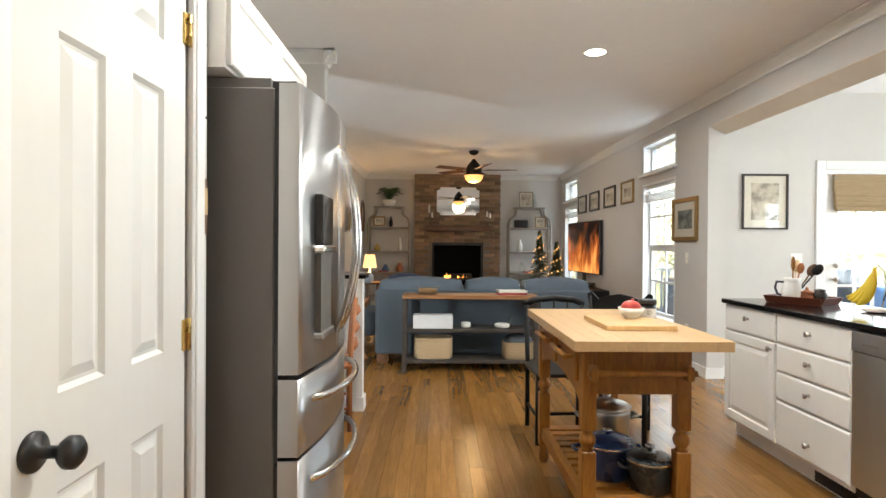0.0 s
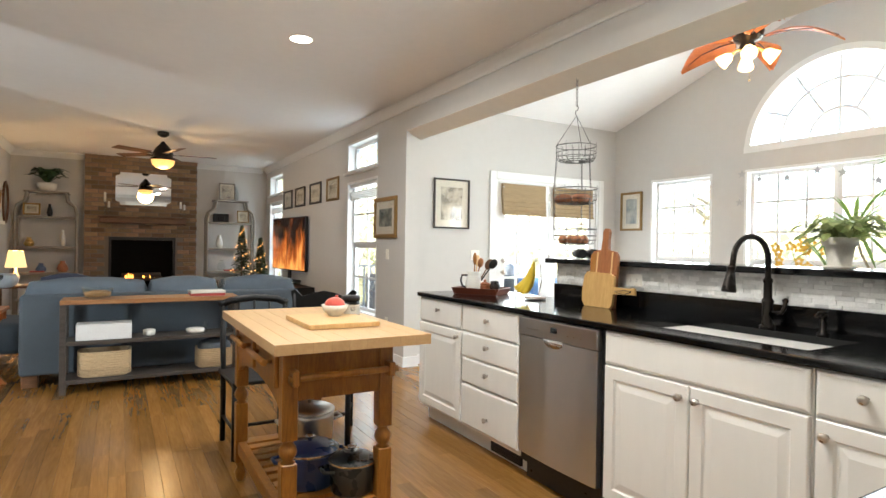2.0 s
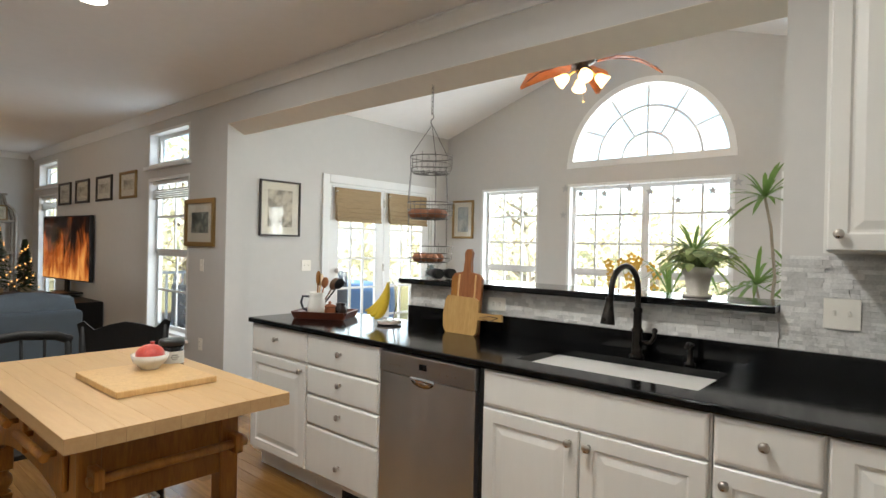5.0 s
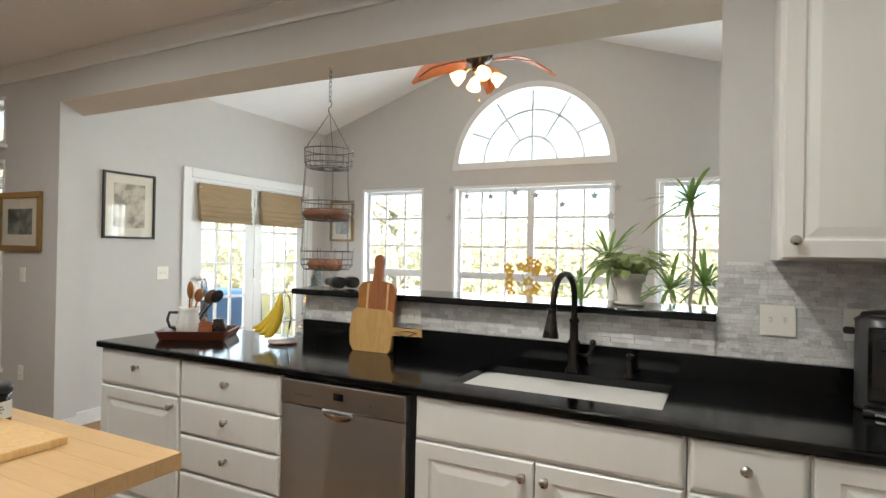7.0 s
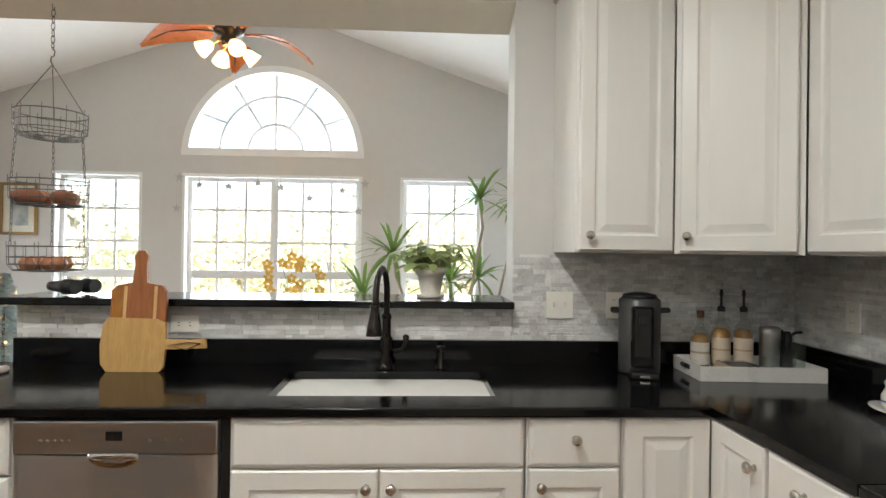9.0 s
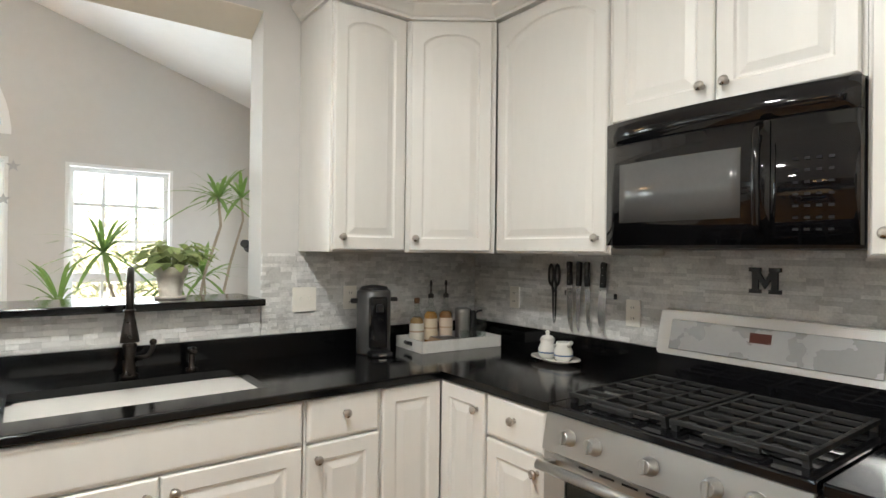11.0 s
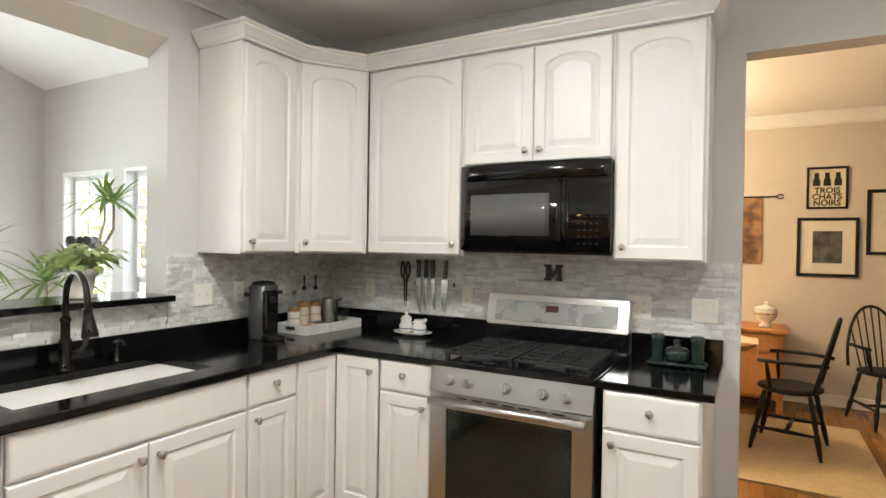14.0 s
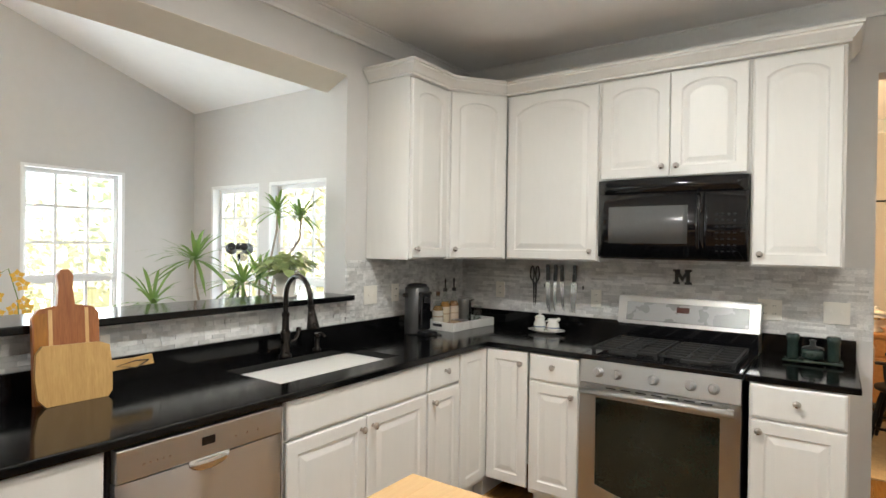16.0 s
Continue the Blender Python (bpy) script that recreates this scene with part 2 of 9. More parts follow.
MIRROR = mat("mirror_glass", (0.85, 0.85, 0.85), 0.02, 1.0, vary=0.0, wear=0.0)
TILE = per_piece(mat("marble_strip", (0.64, 0.635, 0.62), 0.3, vary=0.2, scale=14, bump=0.3, bump_scale=50), False, 0.2, 0.008)
TILE_ISLE = per_piece(mat("marble_strip_rest", (0.64, 0.635, 0.62), 0.3, vary=0.2, scale=14, bump=0.3, bump_scale=50), True, 0.2, 0.008)
OAK = wood("oak_floor", (0.205, 0.092, 0.021), (0.30, 0.15, 0.039), 0.2, (5, 0.35, 1), 3.5, False, 0.22)
OAK_REST = wood("oak_floor_rest", (0.205, 0.092, 0.021), (0.30, 0.15, 0.039), 0.2, (5, 0.35, 1), 3.5, True, 0.22)
JOINT = mat("floor_joint", (0.08, 0.036, 0.014), 0.7, vary=0.2)
BUTCHER = wood("butcher_block", (0.50, 0.31, 0.14), (0.57, 0.375, 0.185), 0.4, (6, 0.5, 4), 3.0, False, 0.03)
PINE = wood("stained_pine", (0.20, 0.074, 0.010), (0.38, 0.16, 0.026), 0.38, (4, 4, 0.6), 5.0)
WALNUT = wood("dark_walnut", (0.07, 0.03, 0.014), (0.17, 0.08, 0.036), 0.4, (0.8, 6, 6), 5.0)
CHERRY = wood("cherry_wood", (0.30, 0.10, 0.035), (0.47, 0.19, 0.07), 0.38, (6, 6, 0.8), 5.0)
BAMBOO = wood("bamboo_board", (0.42, 0.24, 0.075), (0.56, 0.35, 0.13), 0.42, (6, 6, 0.8), 5.0)
PADDLE = wood("dark_cherry_board", (0.22, 0.07, 0.022), (0.36, 0.135, 0.045), 0.4, (6, 6, 0.8), 5.0)
MAPLE = wood("maple_board", (0.55, 0.33, 0.13), (0.70, 0.47, 0.22), 0.42, (6, 6, 0.8), 5.0)
TEAK = wood("teak_top", (0.20, 0.09, 0.035), (0.38, 0.19, 0.08), 0.42, (0.8, 6, 6), 5.0)
GREYWOOD = wood("grey_brown_wood", (0.03, 0.024, 0.02), (0.075, 0.06, 0.05), 0.5, (0.8, 6, 6), 5.0)
BLACKWOOD = wood("black_painted_wood", (0.004, 0.004, 0.0045), (0.009, 0.009, 0.0095), 0.5, (5, 5, 1), 5.0)


BLACKWOOD.node_tree.nodes["Principled BSDF"].inputs["Specular IOR Level"].default_value = 0.3


# ---- mesh helpers ----
def box(bm, x0, x1, y0, y1, z0, z1, bevel=0.0, seg=1):
    """Adds a block, its edges rounded by bevel."""
    v = [bm.verts.new((x, y, z)) for x in (x0, x1) for y in (y0, y1) for z in (z0, z1)]
    f = [bm.faces.new([v[i] for i in q]) for q in ((0, 1, 3, 2), (4, 6, 7, 5), (0, 4, 5, 1), (2, 3, 7, 6), (0, 2, 6, 4), (1, 5, 7, 3))]
    if bevel:
        edges = list({e for face in f for e in face.edges})
        bmesh.ops.bevel(bm, geom=edges, offset=bevel, segments=seg, profile=0.6, affect="EDGES", clamp_overlap=True)


def cyl(bm, x, y, z0, z1, r, r2=None, n=20, cap=True):
    """Adds an upright cylinder or cone."""
    lathe(bm, x, y, [(r, z0), (r if r2 is None else r2, z1)], n, cap)


def lathe(bm, x, y, profile, n=24, cap=True, scale_y=1.0):
    """Adds a turned shape about the upright through x, y: profile of radius and height, from the bottom."""
    rings = []
    for r, z in profile:
        rings.append([bm.verts.new((x + r * math.cos(2 * math.pi * i / n), y + r * scale_y * math.sin(2 * math.pi * i / n), z)) for i in range(n)])
    for a, b in zip(rings, rings[1:]):
        for i in range(n):
            f = bm.faces.new((a[i], a[(i + 1) % n], b[(i + 1) % n], b[i]))
            f.smooth = True
    if cap:
        if profile[0][0] > 1e-4:
            bm.faces.new(rings[0][::-1])
        if profile[-1][0] > 1e-4:
            bm.faces.new(rings[-1])


def tube(bm, pts, r, n=8, r2=None, closed=False):
    """Adds a round rod along points."""
    pts = [Vector(p) for p in pts]
    rings = []
    radii = r if isinstance(r, (list, tuple)) else None
    last = None
    for i, p in enumerate(pts):
        if closed:
            d = pts[(i + 1) % len(pts)] - pts[i - 1]
        else:
            d = pts[min(i + 1, len(pts) - 1)] - pts[max(i - 1, 0)]
        d.normalize()
        if last is None:
            up = Vector((0, 0, 1)) if abs(d.z) < 0.9 else Vector((1, 0, 0))
            a = d.cross(up).normalized()
        else:
            a = (last - d * last.dot(d)).normalized()
        last = a
        b = d.cross(a)
        k = i / max(1, len(pts) - 1)
        rad = radii[i] if radii else (r if r2 is None else r + (r2 - r) * k)
        rings.append([bm.verts.new(p + (a * math.cos(2 * math.pi * j / n) + b * math.sin(2 * math.pi * j / n)) * rad) for j in range(n)])
    pairs = list(zip(rings, rings[1:])) + ([(rings[-1], rings[0])] if closed else [])
    for a, b in pairs:
        for j in range(n):
            f = bm.faces.new((a[j], a[(j + 1) % n], b[(j + 1) % n], b[j]))
            f.smooth = True
    if not closed:
        bm.faces.new(rings[0][::-1])
        bm.faces.new(rings[-1])


def ball(bm, x, y, z, r, n=12, sx=1, sy=1, sz=1):
    """Adds a rounded lump."""
    prof = [(max(1e-5, r * math.sin(math.pi * i / n)), -r * math.cos(math.pi * i / n)) for i in range(n + 1)]
    start = len(bm.verts)
    lathe(bm, 0, 0, prof, n + 4, False)
    bm.verts.ensure_lookup_table()
    for v in bm.verts[start:]:
        v.co = Vector((x + v.co.x * sx, y + v.co.y * sy, z + v.co.z * sz))


def prism(bm, pts, z0, z1):
    """Adds an upright prism over a plan polygon."""
    a = [bm.verts.new((x, y, z0)) for x, y in pts]
    b = [bm.verts.new((x, y, z1)) for x, y in pts]
    bm.faces.new(a[::-1])
    bm.faces.new(b)
    n = len(pts)
    for i in range(n):
        bm.faces.new((a[i], a[(i + 1) % n], b[(i + 1) % n], b[i]))


def slab(bm, pts, axis, lo, hi):
    """Adds a plate over a polygon that lies across an axis: pts are the two other coordinates in order."""
    def co(p, w):
        q = list(p)
        q.insert("xyz".index(axis), w)
        return q
    a = [bm.verts.new(co(p, lo)) for p in pts]
    b = [bm.verts.new(co(p, hi)) for p in pts]
    bm.faces.new(a[::-1])
    bm.faces.new(b)
    n = len(pts)
    for i in range(n):
        bm.faces.new((a[i], a[(i + 1) % n], b[(i + 1) % n], b[i]))


def mesh(name, bm, material):
    """The mesh data of a bmesh."""
    bmesh.ops.recalc_face_normals(bm, faces=bm.faces)
    me = bpy.data.meshes.new(name)
    bm.to_mesh(me)
    bm.free()
    me.materials.append(material)
    return me


def part(name, bm, material, parent=None, label="", m=None):
    """Links a bmesh as one mesh object under a thing or a part."""
    ob = new(name, mesh(name, bm, material))
    if parent is not None:
        ob.parent = parent
    if m is not None:
        ob.matrix_local = m
    if label:
        ob["label"] = label
    return ob


def thing(name, label, category, m=None, group="", kind=""):
    """An empty at a thing's base that carries its parts."""
    ob = new(name)
    ob.empty_display_size = 0.05
    if m is not None:
        ob.matrix_world = m
    return tagged(ob, label, category, group, kind)


def solid(name, bm, material, label, category, m=None, group="", kind=""):
    """A thing that is one mesh."""
    ob = part(name, bm, material)
    if m is not None:
        ob.matrix_world = m
    return tagged(ob, label, category, group, kind)


def B(*boxes, bevel=0.0, seg=1):
    """A bmesh of blocks."""
    bm = bmesh.new()
    for b in boxes:
        box(bm, *b, bevel=bevel, seg=seg)
    return bm


# ---- the large structure ----
WX, CEILING = 3.275, 2.79          # face of the sink wall, ceiling height
WB, HEAD = 3.44, 2.485             # back of the sink wall, underside of its header
NORTH, EAST, SOUTH = 5.96, 6.47, 0.50   # faces of the breakfast room
RANGE_Y = 0.22                     # face of the wall behind the range
BACK, LEFT = 12.28, -0.90          # living room


def holed(bm, axis, lo, hi, u0, u1, z0, z1, holes):
    """Adds a wall across an axis with square openings (u0, u1, z0, z1)."""
    us = sorted({u0, u1, *[h[i] for h in holes for i in (0, 1)]})
    zs = sorted({z0, z1, *[h[i] for h in holes for i in (2, 3)]})
    for a, b in zip(us, us[1:]):
        run = None
        for c, d in zip(zs, zs[1:]):
            mid = ((a + b) / 2, (c + d) / 2)
            open_here = any(h[0] < mid[0] < h[1] and h[2] < mid[1] < h[3] for h in holes)
            if open_here:
                if run:
                    wall_block(bm, axis, lo, hi, a, b, *run)
                run = None
            else:
                run = (run[0] if run else c, d)
        if run:
            wall_block(bm, axis, lo, hi, a, b, *run)


def wall_block(bm, axis, lo, hi, a, b, c, d):
    if axis == "x":
        box(bm, lo, hi, a, b, c, d)
    else:
        box(bm, a, b, lo, hi, c, d)


def structure(name, bm, material, label, category="wall"):
    return solid(name, bm, material, label, category, kind="structure")


LIV_WIN = [(6.60, 7.60), (10.95, 11.95)]
liv_holes = []
for a, b in LIV_WIN:
    liv_holes += [(a, b, 2.21, 2.60), (a, b, 0.42, 2.09)]
bm = bmesh.new()
holed(bm, "x", WX, WB, 0.10, 12.45, 0.0, CEILING, [(1.465, 5.86, 1.176, HEAD), (3.49, 5.86, 0.0, 1.176)] + liv_holes)
structure("wall_east", bm, GREY_WALL, "light grey painted wall with a wide pass-through over the sink")
bm = bmesh.new()
slab(bm, [(WX + 0.002, HEAD + 0.001), (WB + 0.002, HEAD + 0.001), (WB + 0.002, HEAD - 0.08), (WX + 0.002, HEAD - 0.003)], "y", 1.466, 5.859)
structure("trim_soffit", bm, mat("cream_soffit_paint", (0.82, 0.77, 0.68), 0.7, vary=0.03, scale=1.5, bump=0.1, bump_scale=200), "cream painted soffit under the pass-through's header", "soffit")

bm = bmesh.new()
holed(bm, "y", 0.08, RANGE_Y, -0.11, WX, 0.0, CEILING, [(-0.06, 0.77, 0.0, 2.405)])
structure("wall_south", bm, GREY_WALL, "light grey painted wall behind the range with a doorway")

bm = bmesh.new()
holed(bm, "x", -0.25, -0.11, RANGE_Y, 2.12, 0.0, CEILING, [(1.295, 1.985, 0.0, 2.06)])
box(bm, -0.75, -0.25, 2.08, 2.12, 0, CEILING)
box(bm, -0.75, -0.62, 2.12, 3.16, 0, CEILING)
box(bm, -0.75, -0.25, 1.15, 1.19, 0, CEILING)
box(bm, -0.75, -0.70, 1.19, 2.08, 0, CEILING)
structure("wall_pantry", bm, GREY_WALL, "light grey painted pantry wall with a white door")
bm = bmesh.new()
box(bm, -1.02, -0.27, 4.75, 4.87, 0, CEILING)
box(bm, -1.02, LEFT, 6.9, 12.45, 0, CEILING)
box(bm, -1.02, -0.75, 3.16, 4.75, 0, CEILING)
box(bm, -1.02, -0.75, 2.12, 3.16, 0, CEILING)
structure("wall_west", bm, GREY_WALL, "light grey painted living room wall")
structure("wall_half", B((-0.268, 0.03, 4.752, 4.868, 0, 1.03)), TRIM, "white painted half wall at the kitchen's end")
bm = bmesh.new()
holed(bm, "x", -5.19, -5.05, 1.60, 7.12, 0.0, CEILING, [(1.90, 2.50, 0.30, 2.25)])
box(bm, -5.05, -1.02, 7.0, 7.12, 0, CEILING)
box(bm, -5.05, -1.02, 1.60, 1.72, 0, CEILING)
structure("wall_foyer", bm, GREY_WALL, "light grey painted foyer walls")
bm = bmesh.new()
box(bm, LEFT, WX, BACK, 12.45, 0, CEILING)
structure("wall_north", bm, GREY_WALL, "light grey painted wall behind the fireplace")

# breakfast room
RIDGE, APEX, EAVE = 3.25, 3.76, 2.84
W_FAR = [(4.53, 5.37), (2.41, 4.15), (1.20, 2.035)]
ARCH = (2.41, 4.15, 2.335)
holes = [(a, b, 0.72, 2.145) for a, b in W_FAR]
bm = bmesh.new()
holed(bm, "x", EAST, 6.62, SOUTH - 0.14, NORTH + 0.14, 0.0, ARCH[2], holes)
rise = (APEX - EAVE) / (RIDGE - SOUTH)


def roofline(y):
    return APEX - rise * abs(y - RIDGE)


slab(bm, [(SOUTH - 0.14, ARCH[2]), (ARCH[0], ARCH[2]), (ARCH[0], roofline(ARCH[0]) + 0.02), (SOUTH - 0.14, roofline(SOUTH - 0.14) + 0.02)], "x", EAST, 6.62)
slab(bm, [(ARCH[1], ARCH[2]), (NORTH + 0.14, ARCH[2]), (NORTH + 0.14, roofline(NORTH + 0.14) + 0.02), (ARCH[1], roofline(ARCH[1]) + 0.02)], "x", EAST, 6.62)
cy, rad = (ARCH[0] + ARCH[1]) / 2, (ARCH[1] - ARCH[0]) / 2
STEPS = 28
arc = [(cy + rad * math.cos(math.pi * (1 - i / STEPS)), ARCH[2] + rad * math.sin(math.pi * (1 - i / STEPS))) for i in range(STEPS + 1)]
for (a, za), (b, zb) in zip(arc, arc[1:]):
    slab(bm, [(a, za), (b, zb), (b, roofline(b) + 0.02), (a, roofline(a) + 0.02)], "x", EAST, 6.62)
structure("wall_breakfast_east", bm, GREY_WALL, "light grey gable wall with an arched window")
bm = bmesh.new()
holed(bm, "y", NORTH, NORTH + 0.14, WB, EAST, 0.0, EAVE + 0.02, [(4.50, 6.15, 0.0, 2.08)])
structure("wall_breakfast_north", bm, GREY_WALL, "light grey painted wall with glazed double doors")
S_WIN = [(5.38, 6.15), (4.46, 5.23)]
bm = bmesh.new()
holed(bm, "y", SOUTH - 0.14, SOUTH, WB, EAST, 0.0, EAVE + 0.02, [(a, b, 0.72, 2.06) for a, b in S_WIN])
structure("wall_breakfast_south", bm, GREY_WALL, "light grey painted wall with two windows")
bm = bmesh.new()
slab(bm, [(SOUTH - 0.14, CEILING), (NORTH + 0.14, CEILING), (NORTH + 0.14, EAVE), (RIDGE, APEX), (SOUTH - 0.14, EAVE)], "x", 3.30, WB)
structure("wall_gable_inner", bm, GREY_WALL, "light grey gable wall over the pass-through")
bm = bmesh.new()
for e in (SOUTH - 0.14, NORTH + 0.14):
    zs = roofline(e)
    slab(bm, [(e, zs), (RIDGE, APEX), (RIDGE, APEX + 0.12), (e, zs + 0.12)], "x", 3.30, 6.62)
structure("ceiling_breakfast", bm, CEIL, "white vaulted ceiling", "ceiling")

# dining room
bm = bmesh.new()
box(bm, -2.6, 3.4, -3.34, -3.2, 0, CEILING)
box(bm, -2.74, -2.6, -3.34, 0.08, 0, CEILING)
box(bm, 3.4, 3.54, -3.34, 0.10, 0, CEILING)
box(bm, -2.6, -0.11, 0.08, 0.20, 0, CEILING)
structure("wall_dining", bm, TAN_WALL, "tan painted dining room walls")
bm = B((-2.7, 3.43, -3.3, 12.45, CEILING, CEILING + 0.12), (-5.19, -2.7, 1.6, 7.12, CEILING, CEILING + 0.12))
structure("ceiling", bm, CEIL, "white painted ceiling", "ceiling")


def moulding(bm, axis, face, side, u0, u1, top, drop=0.095, out=0.085):
    """Adds crown moulding on a wall face; side: the way it stands out (+1 or -1)."""
    prof = [(0, 0), (0, -drop), (0.014, -drop), (0.018, -drop * 0.82), (out * 0.45, -drop * 0.55), (out * 0.8, -drop * 0.22), (out * 0.86, -drop * 0.12), (out, -drop * 0.12), (out, 0)]
    ends = []
    for u in (u0, u1):
        ring = []
        for o, z in prof:
            p = (face + side * o, u, top + z) if axis == "x" else (u, face + side * o, top + z)
            ring.append(bm.verts.new(p))
        ends.append(ring)
    n = len(prof)
    for i in range(n):
        bm.faces.new((ends[0][i], ends[0][(i + 1) % n], ends[1][(i + 1) % n], ends[1][i]))
    bm.faces.new(ends[0])
    bm.faces.new(ends[1][::-1])


bm = bmesh.new()
moulding(bm, "x", WX, -1, RANGE_Y, BACK, CEILING - 0.002)
moulding(bm, "y", RANGE_Y, 1, -0.11, WX - 0.086, CEILING - 0.002)
moulding(bm, "y", BACK, -1, LEFT, WX - 0.086, CEILING - 0.002)
moulding(bm, "x", LEFT, 1, 6.9, BACK - 0.086, CEILING - 0.002)
moulding(bm, "y", 4.75, -1, -0.75, -0.18, CEILING - 0.002)
moulding(bm, "x", -0.27, 1, 4.665, 4.87, CEILING - 0.002)
structure("trim_crown", bm, TRIM, "white crown moulding round the ceiling", "moulding")
bm = bmesh.new()
moulding(bm, "y", -3.2, 1, -2.6, 3.4, CEILING - 0.002, 0.12, 0.1)
structure("trim_crown_dining", bm, TRIM, "white crown moulding in the dining room", "moulding")
bm = bmesh.new()
for x0, x1, y0, y1 in ((WX - 0.014, WX, 5.86, 12.28), (WB, 4.40, NORTH - 0.014, NORTH), (WX - 0.014, WB, 5.846, 5.859),
                       (-2.6, 3.4, -3.2, -3.186), (LEFT, LEFT + 0.014, 6.9, 12.28), (LEFT, WX, BACK - 0.014, BACK),
                       (0.77, 0.86, RANGE_Y, RANGE_Y + 0.014), (EAST - 0.014, EAST, SOUTH, NORTH), (WB, EAST, SOUTH, SOUTH + 0.014)):
    box(bm, x0, x1, y0, y1, 0, 0.105)
    box(bm, x0 - 0.002, x1 + 0.002, y0 - 0.002, y1 + 0.002, 0, 0.03)
for q in ((-0.27, 0.045, 4.736, 4.75), (0.03, 0.045, 4.75, 4.884)):
    box(bm, *q, 0, 0.105)
    box(bm, q[0], q[1] + 0.002, q[2] - 0.002, q[3], 0, 0.03)
structure("baseboard", bm, TRIM, "white painted baseboards", "baseboard")

# subfloor that shows in the joints, and the ground outside
bm = B((-2.7, 6.62, -3.3, 12.45, -0.12, -0.004), (-5.19, -2.7, 1.6, 7.12, -0.12, -0.004))
structure("floor", bm, JOINT, "honey brown oak strip floor", "floor")
LAWN = mat("dry_lawn", (0.16, 0.15, 0.06), 0.95, vary=0.35, scale=0.4, bump=0.6, bump_scale=20)
bm = bmesh.new()
box(bm, -900, 900, -900, 900, -1.2, -0.9)
structure("ground", bm, LAWN, "dry autumn lawn round the house", "ground")


def window(name, label, axis, face, out, u0, u1, z0, z1, cols, rows, mull=(), rail=None, casing=0.0, inner=0.02):
    """A sash window in an opening: reveal lining, sash frames, muntins, panes and sill. out: the way to the outside (+1 or -1)."""
    w = thing(name, label, "window", kind="structure")

    def blk(bm, d0, d1, a, b, c, d, bevel=0.003):
        lo, hi = sorted((face + out * d0, face + out * d1))
        if axis == "x":
            box(bm, lo, hi, a, b, c, d, bevel=bevel)
        else:
            box(bm, a, b, lo, hi, c, d, bevel=bevel)
    bm = bmesh.new()
    if casing:
        for a, b, c, d in ((u0 - casing, u0, z0, z1), (u1, u1 + casing, z0, z1), (u0 - casing, u1 + casing, z1, z1 + casing)):
            blk(bm, -0.018, -0.001, a, b, c, d)
    for a, b, c, d in ((u0, u0 + 0.03, z0, z1), (u1 - 0.03, u1, z0, z1), (u0 + 0.03, u1 - 0.03, z1 - 0.03, z1), (u0 + 0.03, u1 - 0.03, z0, z0 + 0.03)):
        blk(bm, -0.004, 0.13, a, b, c, d)
    part("window_frame", bm, TRIM, w)
    bm = bmesh.new()
    blk(bm, -0.05, 0.05, u0 - 0.03, u1 + 0.03, z0 - 0.03, z0 + 0.002)
    part("window_sill", bm, TRIM, w)
    edges = [u0 + 0.03, *mull, u1 - 0.03]
    for a, b in zip(edges, edges[1:]):
        zs = [z0 + 0.03, rail, z1 - 0.03] if rail else [z0 + 0.03, z1 - 0.03]
        for k, (c, d) in enumerate(zip(zs, zs[1:])):
            depth = 0.075 + 0.02 * (k == 0)
            s = thing_part("sash", w)
            bm = bmesh.new()
            e = 0.04
            for q in ((a, a + e, c, d), (b - e, b, c, d), (a + e, b - e, c, c + e), (a + e, b - e, d - e, d)):
                blk(bm, depth, depth + 0.03, *q)
            r = rows if not rail else max(1, round(rows * (d - c) / (z1 - z0)))
            for i in range(1, cols):
                u = a + (b - a) * i / cols
                blk(bm, depth + 0.006, depth + 0.022, u - 0.0125, u + 0.0125, c + e, d - e, 0)
            for i in range(1, r):
                z = c + (d - c) * i / r
                blk(bm, depth + 0.007, depth + 0.021, a + e, b - e, z - 0.0125, z + 0.0125, 0)
            s.data = mesh("sash", bm, TRIM)
            bm = bmesh.new()
            blk(bm, depth + 0.012, depth + 0.016, a + e, b - e, c + e, d - e, 0)
            g = part("pane", bm, GLASS, s)
            g.visible_shadow = False
    return w


def thing_part(name, parent):
    ob = bpy.data.objects.new(name, bpy.data.meshes.new(name))
    scene.collection.objects.link(ob)
    ob.parent = parent
    return ob


window("window_1", "white grid window beside the picture in the breakfast room", "x", EAST, 1, 4.53, 5.37, 0.72, 2.145, 3, 5, rail=1.16)
window("window_2", "wide white double grid window under the arch", "x", EAST, 1, 2.41, 4.15, 0.72, 2.145, 3, 5, mull=(3.28,), rail=1.16)
window("window_3", "white grid window behind the potted plants", "x", EAST, 1, 1.20, 2.035, 0.72, 2.145, 3, 5, rail=1.16)
window("window_4", "white grid window on the breakfast room's side wall", "y", SOUTH, -1, 5.38, 6.15, 0.72, 2.06, 3, 5, rail=1.16)
window("window_5", "white grid window near the tall leafy plant", "y", SOUTH, -1, 4.46, 5.23, 0.72, 2.06, 3, 5, rail=1.16)
window("window_11", "tall white window lighting the foyer", "x", -5.05, -1, 1.90, 2.50, 0.30, 2.25, 2, 4)
for i, (a, b) in enumerate(LIV_WIN):
    window("window_%d" % (6 + 2 * i), "tall white living room window with a raised blind", "x", WX, 1, a, b, 0.42, 2.09, 2, 4, rail=1.28, casing=0.0)
    window("window_%d" % (7 + 2 * i), "small white transom window high on the wall", "x", WX, 1, a, b, 2.21, 2.60, 1, 1)


